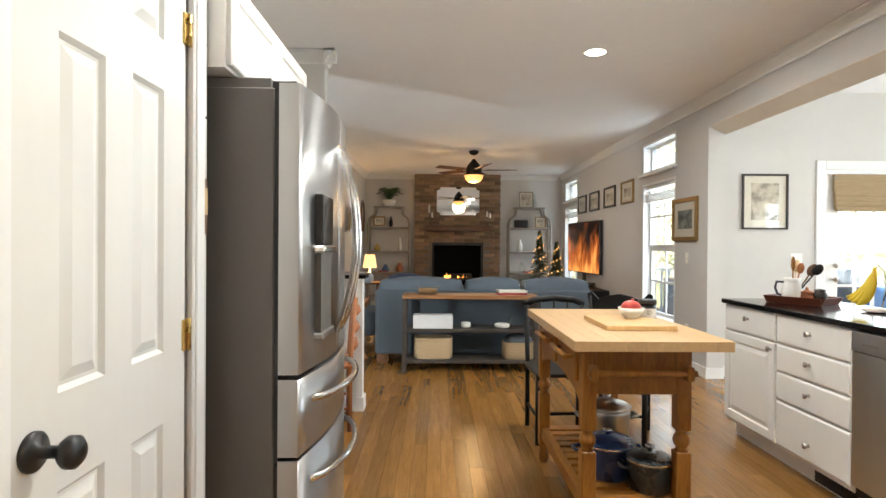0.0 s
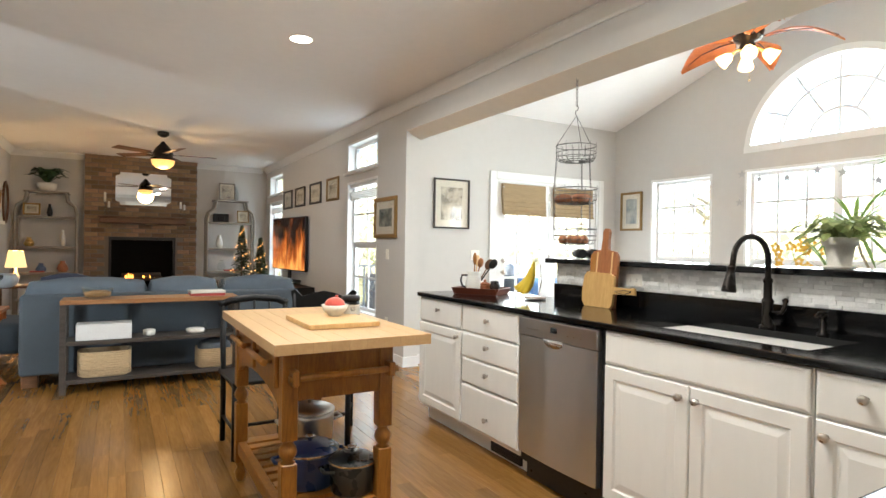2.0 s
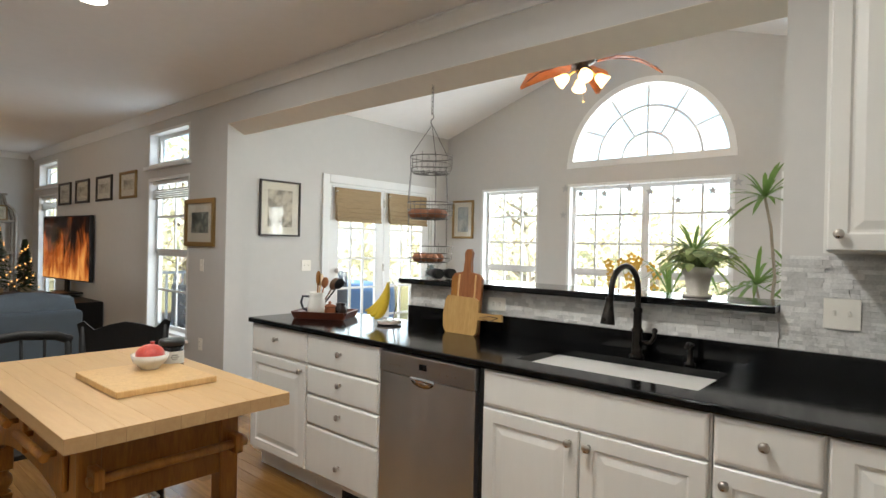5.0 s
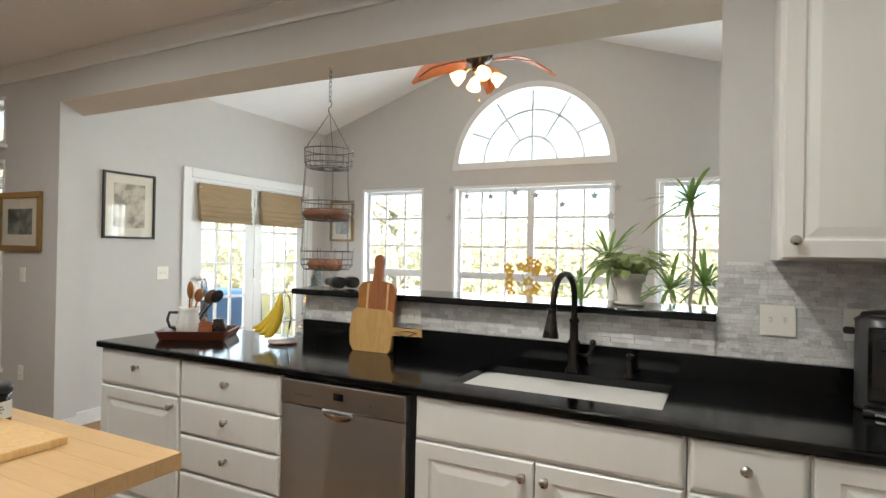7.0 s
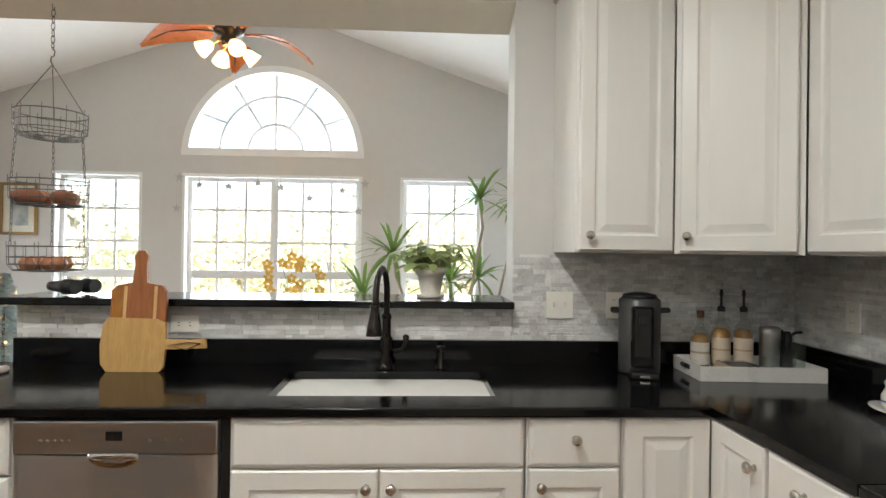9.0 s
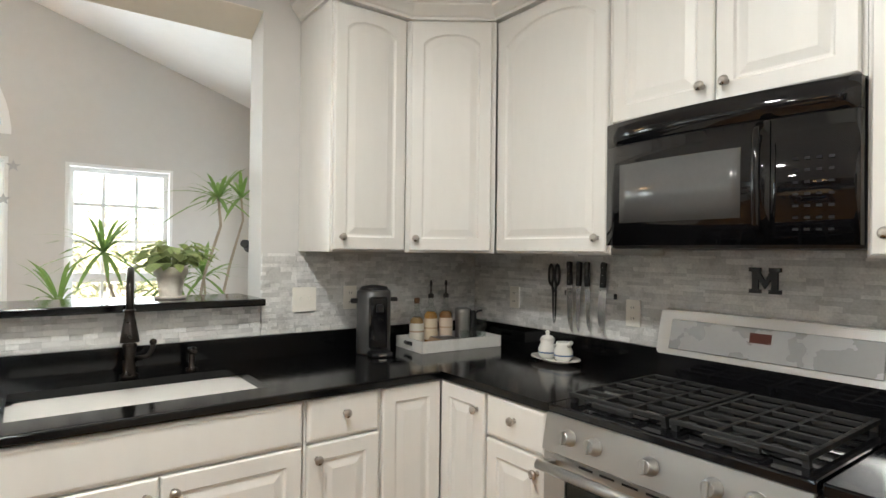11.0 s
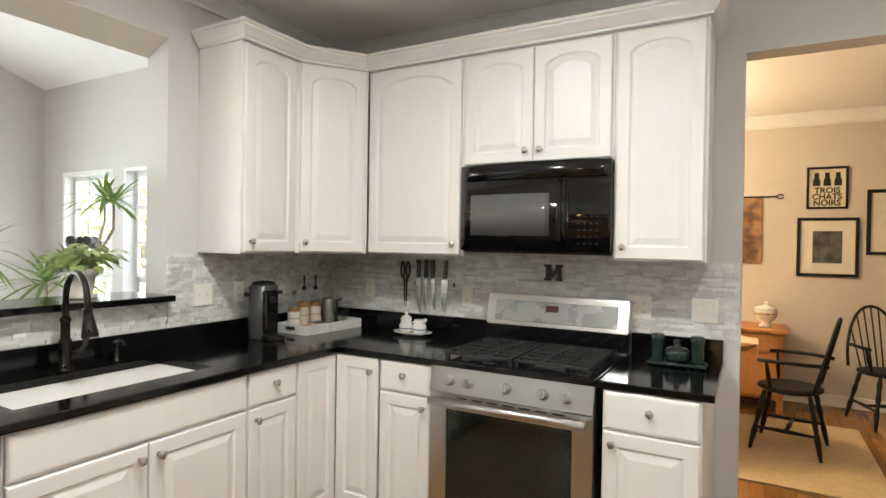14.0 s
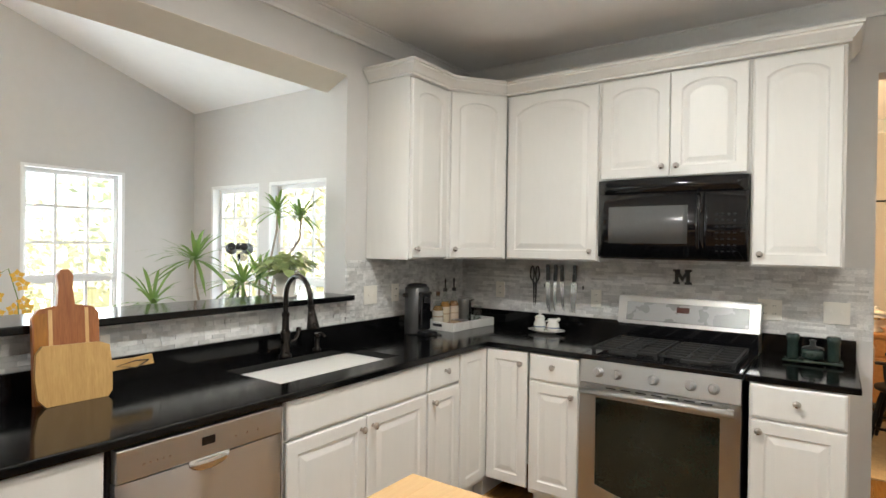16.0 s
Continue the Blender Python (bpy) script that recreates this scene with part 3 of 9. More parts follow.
def arch_window():
    w = thing("window_10", "half-round white window with sunburst muntins", "window", kind="structure")
    bm = bmesh.new()

    def band(r0, r1, d0, d1, n=32):
        for i in range(n):
            t0, t1 = math.pi * i / n, math.pi * (i + 1) / n
            q = [(cy + r * math.cos(t), ARCH[2] + r * math.sin(t)) for r, t in ((r0, t0), (r1, t0), (r1, t1), (r0, t1))]
            slab(bm, q, "x", EAST + d0, EAST + d1)
    band(rad - 0.052, rad + 0.012, -0.005, 0.13)
    box(bm, EAST - 0.009, EAST + 0.126, cy - rad - 0.014, cy + rad + 0.014, ARCH[2] - 0.012, ARCH[2] + 0.06)
    part("window_frame", bm, TRIM, w)
    bm = bmesh.new()

    for r in (rad * 0.31, rad * 0.63):
        n = 28
        for i in range(n):
            t0, t1 = math.pi * i / n, math.pi * (i + 1) / n
            q = [(cy + s * math.cos(t), ARCH[2] + 0.05 + s * math.sin(t)) for s, t in ((r - 0.013, t0), (r + 0.013, t0), (r + 0.013, t1), (r - 0.013, t1))]
            slab(bm, q, "x", EAST + 0.08, EAST + 0.105)
    for k in range(1, 6):
        t = math.pi * k / 6
        r0 = 0.31 * rad if k in (2, 4) else (0.63 * rad if k in (1, 5) else 0.0)
        c, s = math.cos(t), math.sin(t)
        q = [(cy + r0 * c - 0.012 * s, ARCH[2] + 0.05 + r0 * s + 0.012 * c), (cy + (rad - 0.05) * c - 0.012 * s, ARCH[2] + (rad - 0.05) * s + 0.012 * c),
             (cy + (rad - 0.05) * c + 0.012 * s, ARCH[2] + (rad - 0.05) * s - 0.012 * c), (cy + r0 * c + 0.012 * s, ARCH[2] + 0.05 + r0 * s - 0.012 * c)]
        slab(bm, q, "x", EAST + 0.083, EAST + 0.102)
    part("muntin", bm, TRIM, w)
    bm = bmesh.new()
    pts = [(cy + (rad - 0.05) * math.cos(math.pi * i / 32), ARCH[2] + (rad - 0.05) * math.sin(math.pi * i / 32)) for i in range(33)]
    slab(bm, pts, "x", EAST + 0.091, EAST + 0.095)
    part("pane", bm, GLASS, w).visible_shadow = False


arch_window()


def french_doors():
    """A pair of glazed doors with a casing."""
    d = thing("door_1", "pair of white glazed garden doors with woven shades", "door", kind="structure")
    bm = bmesh.new()
    y0 = NORTH - 0.02
    for a, b, c, e in ((4.41, 4.50, 0, 2.17), (6.15, 6.24, 0, 2.17), (4.50, 6.15, 2.08, 2.17)):
        box(bm, a, b, y0, NORTH - 0.001, c, e, bevel=0.004)
    for a, b, c, e in ((4.501, 4.53, 0, 2.079), (6.12, 6.149, 0, 2.079), (4.53, 6.12, 2.05, 2.079)):
        box(bm, a, b, NORTH - 0.002, NORTH + 0.12, c, e)
    part("door_frame", bm, TRIM, d)
    for k, (a, b) in enumerate(((4.535, 5.322), (5.328, 6.115))):
        leaf = part("leaf", bmesh.new(), TRIM, d)
        bm = bmesh.new()
        s = 0.115
        for q in ((a, a + s, 0.01, 2.045), (b - s, b, 0.01, 2.045), (a + s, b - s, 0.01, 0.24), (a + s, b - s, 1.93, 2.045)):
            box(bm, q[0], q[1], NORTH + 0.01, NORTH + 0.05, q[2], q[3], bevel=0.003)
        for i in range(1, 3):
            u = a + s + (b - a - 2 * s) * i / 3
            box(bm, u - 0.0125, u + 0.0125, NORTH + 0.018, NORTH + 0.042, 0.24, 1.93)
        for i in range(1, 5):
            z = 0.24 + 1.69 * i / 5
            box(bm, a + s, b - s, NORTH + 0.019, NORTH + 0.041, z - 0.0125, z + 0.0125)
        leaf.data = mesh("leaf", bm, TRIM)
        g = part("pane", B((a + s, b - s, NORTH + 0.028, NORTH + 0.032, 0.24, 1.93)), GLASS, leaf)
        g.visible_shadow = False
    bm = bmesh.new()
    for z in (0.3, 1.1, 1.86):
        box(bm, 5.318, 5.332, NORTH - 0.002, NORTH + 0.012, z, z + 0.09)
    part("hinge", bm, NICKEL, d)
    for z in (0.98, 1.12):
        bm = bmesh.new()
        ball(bm, 4.60, NORTH - 0.035, z, 0.028, 10)
        box(bm, 4.592, 4.608, NORTH - 0.03, NORTH + 0.012, z - 0.008, z + 0.008)
        part("knob", bm, NICKEL, d)


french_doors()


def six_panel_door():
    """The pantry door: six raised panels, brass hinges, a black knob, and its casing."""
    d = thing("door_2", "white six-panel pantry door, closed, with brass hinges", "door", kind="structure")
    y0, y1, x = 1.315, 1.965, -0.118
    bm = bmesh.new()
    box(bm, x - 0.03, x, y0, y1, 0.012, 2.045)
    part("door_leaf", bm, DOORW, d)
    cols = ((y0 + 0.122, y0 + 0.272), (y0 + 0.378, y0 + 0.528))
    rows = ((0.20, 0.825), (1.01, 1.69), (1.815, 1.935))
    for a, b in cols:
        for c, e in rows:
            bm = bmesh.new()
            rings = []
            for inset, dep in ((0, 0.0015), (0.010, 0.0115), (0.018, 0.0115), (0.042, 0.002)):
                rings.append([bm.verts.new((x + 0.0125 - dep, u, z)) for u, z in ((a + inset, c + inset), (b - inset, c + inset), (b - inset, e - inset), (a + inset, e - inset))])
            for r0, r1 in zip(rings, rings[1:]):
                for i in range(4):
                    bm.faces.new((r0[i], r0[(i + 1) % 4], r1[(i + 1) % 4], r1[i]))
            bm.faces.new(rings[-1])
            part("panel", bm, DOORW, d)
    for a, b in ((y0, cols[0][0]), (cols[0][1], cols[1][0]), (cols[1][1], y1)):
        part("stile", B((x, x + 0.011, a, b, 0.012, 2.045)), DOORW, d)
    for c, e in ((0.012, 0.20), (0.825, 1.01), (1.69, 1.815), (1.935, 2.045)):
        for a, b in cols:
            part("rail", B((x, x + 0.011, a, b, c, e)), DOORW, d)
    bm = bmesh.new()
    for a, b, c, e in ((1.225, 1.30, 0, 2.13), (1.98, 2.055, 0, 2.13), (1.30, 1.98, 2.055, 2.13)):
        box(bm, -0.109, -0.088, a, b, c, e, bevel=0.004)
        box(bm, -0.09, -0.082, a + 0.01, b - 0.012, c, e - 0.012, bevel=0.003)
    part("casing", bm, TRIM, d)
    for z in (0.22, 1.037, 1.893):
        bm = bmesh.new()
        cyl(bm, -0.098, 1.972, z - 0.045, z + 0.045, 0.007, n=12)
        box(bm, -0.107, -0.101, 1.948, 1.99, z - 0.043, z + 0.043)
        part("hinge", bm, BRASS, d, "worn brass hinge")
    bm = bmesh.new()
    lathe(bm, 0, 0, [(0.036, 0), (0.036, 0.007), (0.030, 0.012), (0.012, 0.016), (0.011, 0.05), (0.022, 0.055), (0.029, 0.064), (0.029, 0.078), (0.02, 0.086), (0.006, 0.088)], 28)
    part("door_knob", bm, BLACK, d, "black round door knob", pose(-0.107, 1.37, 0.925, 0, 90, 0))


six_panel_door()


# ---- kitchen cabinets ----
COUNTER = 0.938


def raised_panel(w, h, arch=0.0, stile=0.055, t=0.02):
    """A door with a raised panel: local x across, z up, its front at y = 0 facing -y."""
    bm = bmesh.new()
    N = 10

    def loop(inset, y, k):
        pts = [(inset, inset), (w - inset, inset)]
        for i in range(N + 1):
            s = 1 - 2 * i / N
            x = w / 2 + s * (w / 2 - inset)
            pts.append((x, h - inset - k * (1 - math.sqrt(max(0, 1 - 0.92 * s * s))) * 1.0))
        return [bm.verts.new((x, y, z)) for x, z in pts]
    loops = [loop(0, t, 0), loop(0, 0.005, 0), loop(0.005, 0, 0), loop(stile, 0, arch), loop(stile + 0.007, 0.007, arch), loop(stile + 0.014, 0.0075, arch), loop(stile + 0.042, 0.001, arch)]
    n = len(loops[0])
    bm.faces.new(loops[0])
    for a, b in zip(loops, loops[1:]):
        for i in range(n):
            bm.faces.new((a[i], a[(i + 1) % n], b[(i + 1) % n], b[i]))
    bm.faces.new(loops[-1][::-1])
    return bm


def drawer_slab(w, h, t=0.02):
    """A plain drawer front with an eased edge."""
    bm = bmesh.new()
    rings = []
    for inset, y in ((0, t), (0, 0.007), (0.006, 0.002), (0.012, 0.0)):
        rings.append([bm.verts.new(p) for p in ((inset, y, inset), (w - inset, y, inset), (w - inset, y, h - inset), (inset, y, h - inset))])
    bm.faces.new(rings[0])
    for a, b in zip(rings, rings[1:]):
        for i in range(4):
            bm.faces.new((a[i], a[(i + 1) % 4], b[(i + 1) % 4], b[i]))
    bm.faces.new(rings[-1][::-1])
    return bm


bm = bmesh.new()
lathe(bm, 0, 0, [(0.010, -0.001), (0.0065, 0.004), (0.006, 0.012), (0.013, 0.018), (0.0165, 0.023), (0.014, 0.029), (0.006, 0.032)], 16)
KNOB = mesh("knob", bm, NICKEL)


def knob(parent, x, z):
    ob = new("knob", KNOB)
    ob.parent = parent
    ob.matrix_local = pose(x, 0, z, 90)
    return ob


def front(parent, kind, x, z, w, h, arch=0.0, knob_at=None):
    """A door or drawer front of a unit, with its knob."""
    bm = raised_panel(w, h, arch) if kind == "door" else drawer_slab(w, h)
    ob = part(kind if kind == "door" else "drawer_front", bm, CAB, parent, m=pose(x, -0.021, z))
    if knob_at:
        knob(ob, *knob_at)
    return ob


def base_unit(label, m, w, fronts, depth=0.6, top=0.907, end=None):
    """A floor cabinet: body with a toe kick, then its fronts (kind, x, z, w, h, knob)."""
    c = thing("base_cabinet", label, "cabinet", m, "kitchen base cabinets")
    bm = bmesh.new()
    box(bm, 0.001, w - 0.001, 0, depth, 0.11, top)
    box(bm, 0.001, w - 0.001, 0.07, depth, 0.0, 0.11)
    part("body", bm, CAB, c)
    for kind, x, z, fw, fh, k in fronts:
        front(c, kind, x, z, fw, fh, 0.0, k)
    return c


def sink_side(y):
    return pose(2.632, y, 0, 0, 0, -90)


def range_side(x):
    return pose(x, 0.93, 0, 0, 0, 180)


G = 0.008
w = 0.585
base_unit("white cabinet, one drawer over a raised-panel door, counter's end", sink_side(4.25), w,
          [("drawer", G, 0.735, w - 2 * G, 0.165, (w / 2 - G, 0.1)), ("door", G, 0.135, w - 2 * G, 0.588, (w - 0.05, 0.55))])
w = 0.608
base_unit("white cabinet with a stack of four drawers", sink_side(3.665), w,
          [("drawer", G, z, w - 2 * G, h, (w / 2 - G, min(0.093, h * 0.62))) for z, h in ((0.735, 0.165), (0.572, 0.155), (0.404, 0.16), (0.135, 0.26))])
w = 0.898
base_unit("white sink cabinet with a blank front over two doors", sink_side(2.43), w,
          [("drawer", G, 0.755, w - 2 * G, 0.146, None), ("door", G, 0.135, w / 2 - G - 0.003, 0.61, (w / 2 - 0.045, 0.56)),
           ("door", w / 2 + 0.003, 0.135, w / 2 - G - 0.003, 0.61, (0.035, 0.56))])
w = 0.30
base_unit("narrow white cabinet with a drawer over a door", sink_side(1.53), w,
          [("drawer", G, 0.755, w - 2 * G, 0.146, (w / 2 - G, 0.085)), ("door", G, 0.135, w - 2 * G, 0.61, (0.035, 0.56))])
c = base_unit("white corner cabinet with a folding raised-panel door", sink_side(1.23), 0.29, [("door", G, 0.135, 0.27, 0.766, None)])
front(c, "door", 0.0, 0.135, 0.262, 0.766, 0.0, (0.225, 0.70)).matrix_local = pose(0.279, -0.02, 0.135, 0, 0, -90)
w = 0.305
base_unit("narrow white cabinet beside the range", range_side(2.343), w,
          [("drawer", G, 0.755, w - 2 * G, 0.146, (w / 2 - G, 0.085)), ("door", G, 0.135, w - 2 * G, 0.61, (w - 0.05, 0.56))], depth=0.7)
w = 0.372
base_unit("white cabinet with a drawer over a door at the doorway", range_side(1.245), w,
          [("drawer", G, 0.75, w - 2 * G, 0.151, (w / 2 - G, 0.088)), ("door", G, 0.135, w - 2 * G, 0.605, (0.035, 0.56))], depth=0.7)
bm = B((2.65, 2.96, 0.24, 0.92, 0.0, 0.906), (2.96, WX - 0.004, 0.24, 0.93, 0.0, 0.906))
part("corner_carcass", bm, CAB, c).matrix_parent_inverse = c.matrix_world.inverted()
bm = B((3.25, WX + 0.0, 3.495, 4.24, 0.0, 0.906))
solid("end_panel", bm, CAB, "white back panel of the peninsula", "panel")

# worktop with a sink cut-out
bm = bmesh.new()
T = (COUNTER - 0.03, COUNTER)
SINK = (2.74, 3.11, 1.61, 2.35)
for q in ((2.61, SINK[0], 0.955, 4.268), (SINK[1], WX - 0.003, 0.225, 4.268), (SINK[0], SINK[1], 0.225, SINK[2]), (SINK[0], SINK[1], SINK[3], 4.268), (2.03, SINK[0], 0.225, 0.955)):
    box(bm, q[0], q[1], q[2], q[3], *T)
bmesh.ops.remove_doubles(bm, verts=bm.verts, dist=1e-4)
top = tagged(thing("worktop", "polished black granite worktop with a low upstand", "worktop"), kind="structure")
part("slab", bm, GRANITE, top)
part("slab", B((0.835, 1.262, 0.225, 0.95, *T), bevel=0.005, seg=2), GRANITE, top)
part("edge", B((2.598, 2.612, 0.955, 4.27, *T), bevel=0.006, seg=2), GRANITE, top)
bm = B((WX - 0.033, WX - 0.014, 0.225, 3.49, COUNTER, 1.04), (2.055, WX - 0.034, RANGE_Y + 0.014, RANGE_Y + 0.033, COUNTER, 1.04), (0.84, 1.26, RANGE_Y + 0.014, RANGE_Y + 0.033, COUNTER, 1.04), bevel=0.002)
part("upstand", bm, GRANITE, top)
bm = B((3.19, 3.56, 1.468, 3.53, 1.177, 1.208), bevel=0.006, seg=2)
solid("bar_ledge", bm, GRANITE, "polished black granite ledge on the pass-through", "ledge", kind="structure")

# undermount sink
s = thing("sink", "cream undermount kitchen sink with rounded corners", "sink", pose(2.925, 1.98, COUNTER))
bm = bmesh.new()
rings = []
for inset, z in ((-0.02, -0.031), (0.0, -0.031), (0.004, -0.07), (0.015, -0.22), (0.05, -0.235)):
    hx, hy, r = 0.187 - inset, 0.372 - inset, 0.07
    ring = []
    for qx, qy, a0 in ((1, 1, 0), (-1, 1, 90), (-1, -1, 180), (1, -1, 270)):
        for i in range(5):
            a = radians(a0 + 90 * i / 4)
            ring.append(bm.verts.new((qx * (hx - r) + r * math.cos(a), qy * (hy - r) + r * math.sin(a), z)))
    rings.append(ring)
for a, b in zip(rings, rings[1:]):
    for i in range(20):
        f = bm.faces.new((a[i], a[(i + 1) % 20], b[(i + 1) % 20], b[i]))
        f.smooth = True
bm.faces.new(rings[-1])
part("basin", bm, CREAM, s)
bm = bmesh.new()
lathe(bm, 0, 0, [(0.045, -0.2345), (0.045, -0.230), (0.03, -0.229)], 20)
part("drain", bm, CHROME, s)

# faucet
f = thing("kitchen_faucet", "dark bronze gooseneck faucet with a pull-down spray head", "faucet", pose(3.155, 1.99, COUNTER))
bm = bmesh.new()
lathe(bm, 0, 0, [(0.032, 0), (0.032, 0.012), (0.022, 0.02), (0.021, 0.11), (0.025, 0.115), (0.025, 0.125), (0.018, 0.135), (0.017, 0.2), (0.02, 0.205), (0.02, 0.215), (0.0135, 0.225)], 20)
part("base", bm, BRONZE, f)
bm = bmesh.new()
pts = [(0, 0, 0.2), (0, 0, 0.30)] + [(-0.105 + 0.105 * math.cos(radians(a)), 0.03 * (1 - math.cos(radians(a))) / 2, 0.30 + 0.105 * math.sin(radians(a))) for a in range(15, 181, 15)] + [(-0.215, 0.03, 0.27)]
tube(bm, pts, 0.0125, 12)
part("spout", bm, BRONZE, f)
bm = bmesh.new()
lathe(bm, 0, 0, [(0.028, 0), (0.030, 0.005), (0.026, 0.03), (0.017, 0.085), (0.015, 0.10), (0.018, 0.103), (0.018, 0.112)], 18)
part("spray_head", bm, BRONZE, f, m=pose(-0.236, 0.032, 0.165, 0, 9, 0))
bm = bmesh.new()
tube(bm, [(0, -0.02, 0.07), (0, -0.06, 0.075), (-0.003, -0.075, 0.1), (-0.004, -0.078, 0.125)], 0.009, 10)
ball(bm, -0.004, -0.078, 0.128, 0.013, 8)
part("lever", bm, BRONZE, f)
d = thing("soap_dispenser", "dark bronze soap pump beside the faucet", "dispenser", pose(3.17, 1.77, COUNTER))
bm = bmesh.new()
lathe(bm, 0, 0, [(0.022, 0), (0.022, 0.008), (0.012, 0.014), (0.012, 0.07), (0.016, 0.074), (0.016, 0.09)], 16)
tube(bm, [(0, 0, 0.088), (-0.03, 0.0, 0.093), (-0.06, 0, 0.08)], 0.007, 8)
part("pump", bm, BRONZE, d)


# ---- wall cabinets ----
UP0, UP1 = 1.415, 2.475


def wall_unit(label, m, w, h, doors, depth=0.33, z=UP0):
    c = thing("wall_cabinet", label, "cabinet", m @ pose(0, 0, z), "kitchen wall cabinets")
    bm = bmesh.new()
    box(bm, 0.001, w - 0.001, 0, depth, 0, h)
    part("body", bm, CAB, c)
    for x, dw, k in doors:
        front(c, "door", x, 0.008, dw, h - 0.02, min(0.10, dw * 0.16), k)
    return c


H = UP1 - UP0
wall_unit("white wall cabinet with an arched raised-panel door beside the pass-through", pose(2.95, 1.292, 0, 0, 0, -90), 0.372, H, [(0.012, 0.352, (0.035, 0.055))], 0.322)
ang = math.degrees(math.atan2(0.33, 0.245))
dl = math.hypot(0.33, 0.245)
c = wall_unit("white diagonal corner wall cabinet with an arched door", pose(2.945, 0.918, 0, 0, 0, 180 + ang), dl, H, [(0.022, dl - 0.044, (0.03, 0.055))], 0.25)
wall_unit("wide white wall cabinet with an arched door over the knife rack", pose(2.70, 0.572, 0, 0, 0, 180), 0.622, H, [(0.012, 0.60, (0.562, 0.055))], 0.345)
wall_unit("short white wall cabinet with two arched doors over the microwave", pose(2.078, 0.572, 0, 0, 0, 180), 0.784, UP1 - 1.888,
          [(0.012, 0.378, (0.342, 0.055)), (0.394, 0.378, (0.036, 0.055))], 0.345, 1.888)
wall_unit("white wall cabinet with an arched door by the doorway", pose(1.294, 0.572, 0, 0, 0, 180), 0.396, H, [(0.012, 0.37, (0.036, 0.055))], 0.345)
crown = thing("cabinet_crown", "white stepped crown moulding along the wall cabinets", "moulding", kind="structure")


def crown_run(pts):
    """Crown moulding swept along a plan line, standing out to the left of its direction."""
    prof = [(0.0, 0.0), (0.012, 0.0), (0.012, 0.012), (0.022, 0.018), (0.034, 0.034), (0.05, 0.052), (0.05, 0.062), (0.058, 0.066), (0.058, 0.08), (-0.02, 0.08), (-0.02, 0.0)]
    bm = bmesh.new()
    rings = []
    P = [Vector(p) for p in pts]
    for i, p in enumerate(P):
        d0 = (P[i] - P[i - 1]).normalized() if i else (P[1] - P[0]).normalized()
        d1 = (P[i + 1] - P[i]).normalized() if i < len(P) - 1 else d0
        n0, n1 = Vector((-d0.y, d0.x)), Vector((-d1.y, d1.x))
        nn = (n0 + n1).normalized()
        nn /= max(0.3, nn.dot(n0))
        rings.append([bm.verts.new((p.x + nn.x * o, p.y + nn.y * o, UP1 + z)) for o, z in prof])
    k = len(prof)
    for a, b in zip(rings, rings[1:]):
        for i in range(k):
            bm.faces.new((a[i], a[(i + 1) % k], b[(i + 1) % k], b[i]))
    bm.faces.new(rings[0])
    bm.faces.new(rings[-1][::-1])
    return bm


part("crown", crown_run([(0.897, 0.235), (0.897, 0.592), (2.70, 0.592), (2.930, 0.905), (2.930, 1.294), (3.26, 1.294)]), CAB, crown)


# ---- dishwasher ----
def dishwasher():
    d = thing("dishwasher", "stainless steel dishwasher with a pocket handle", "dishwasher", pose(2.632, 3.052, 0, 0, 0, -90))
    w = 0.618
    part("body", B((0.004, w - 0.004, 0.0, 0.58, 0.1, 0.905)), BLACK, d)
    bm = bmesh.new()
    bow = [(0.012 + (w - 0.034) * i / 40, -0.029 - 0.012 * math.sin(math.pi * i / 40) ** 0.7) for i in range(41)]
    prism(bm, bow + [(w - 0.022, 0.0), (0.012, 0.0)], 0.16, 0.80)
    part("door", bm, STEEL_DOOR, d)
    panel = part("control_panel", B((0.012, w - 0.022, -0.036, 0.0, 0.803, 0.9), bevel=0.005, seg=2), STEEL, d)
    part("display", B((0.275, 0.322, -0.0375, -0.034, 0.843, 0.87)), BLACK_GLOSS, panel)
    for i in range(8):
        bm = bmesh.new()
        x = 0.09 + i * 0.02 if i < 5 else 0.40 + (i - 5) * 0.045
        lathe(bm, 0, 0, [(0.005, 0), (0.004, 0.002)], 10)
        part("button", bm, NICKEL, panel, m=pose(x, -0.036, 0.842, 90))
    bm = bmesh.new()
    n = 14
    top = [bm.verts.new((0.30 + 0.075 * math.cos(math.pi * i / n), -0.0375, 0.806)) for i in range(n + 1)]
    mid = [bm.verts.new((0.30 + 0.07 * math.cos(math.pi * i / n), -0.047, 0.80 - 0.022 * math.sin(math.pi * i / n))) for i in range(n + 1)]
    low = [bm.verts.new((0.30 + 0.075 * math.cos(math.pi * i / n), -0.0345, 0.795 - 0.045 * math.sin(math.pi * i / n))) for i in range(n + 1)]
    for a, b in ((top, mid), (mid, low)):
        for i in range(n):
            bm.faces.new((a[i], a[i + 1], b[i + 1], b[i])).smooth = True
    part("handle", bm, CHROME, d)
    part("toe_plate", B((0.02, w - 0.03, 0.03, 0.08, 0.005, 0.158)), BLACK, d)
    part("filler", B((w - 0.02, w + 0.004, -0.002, 0.3, 0.0, 0.905)), BLACK, d)


dishwasher()


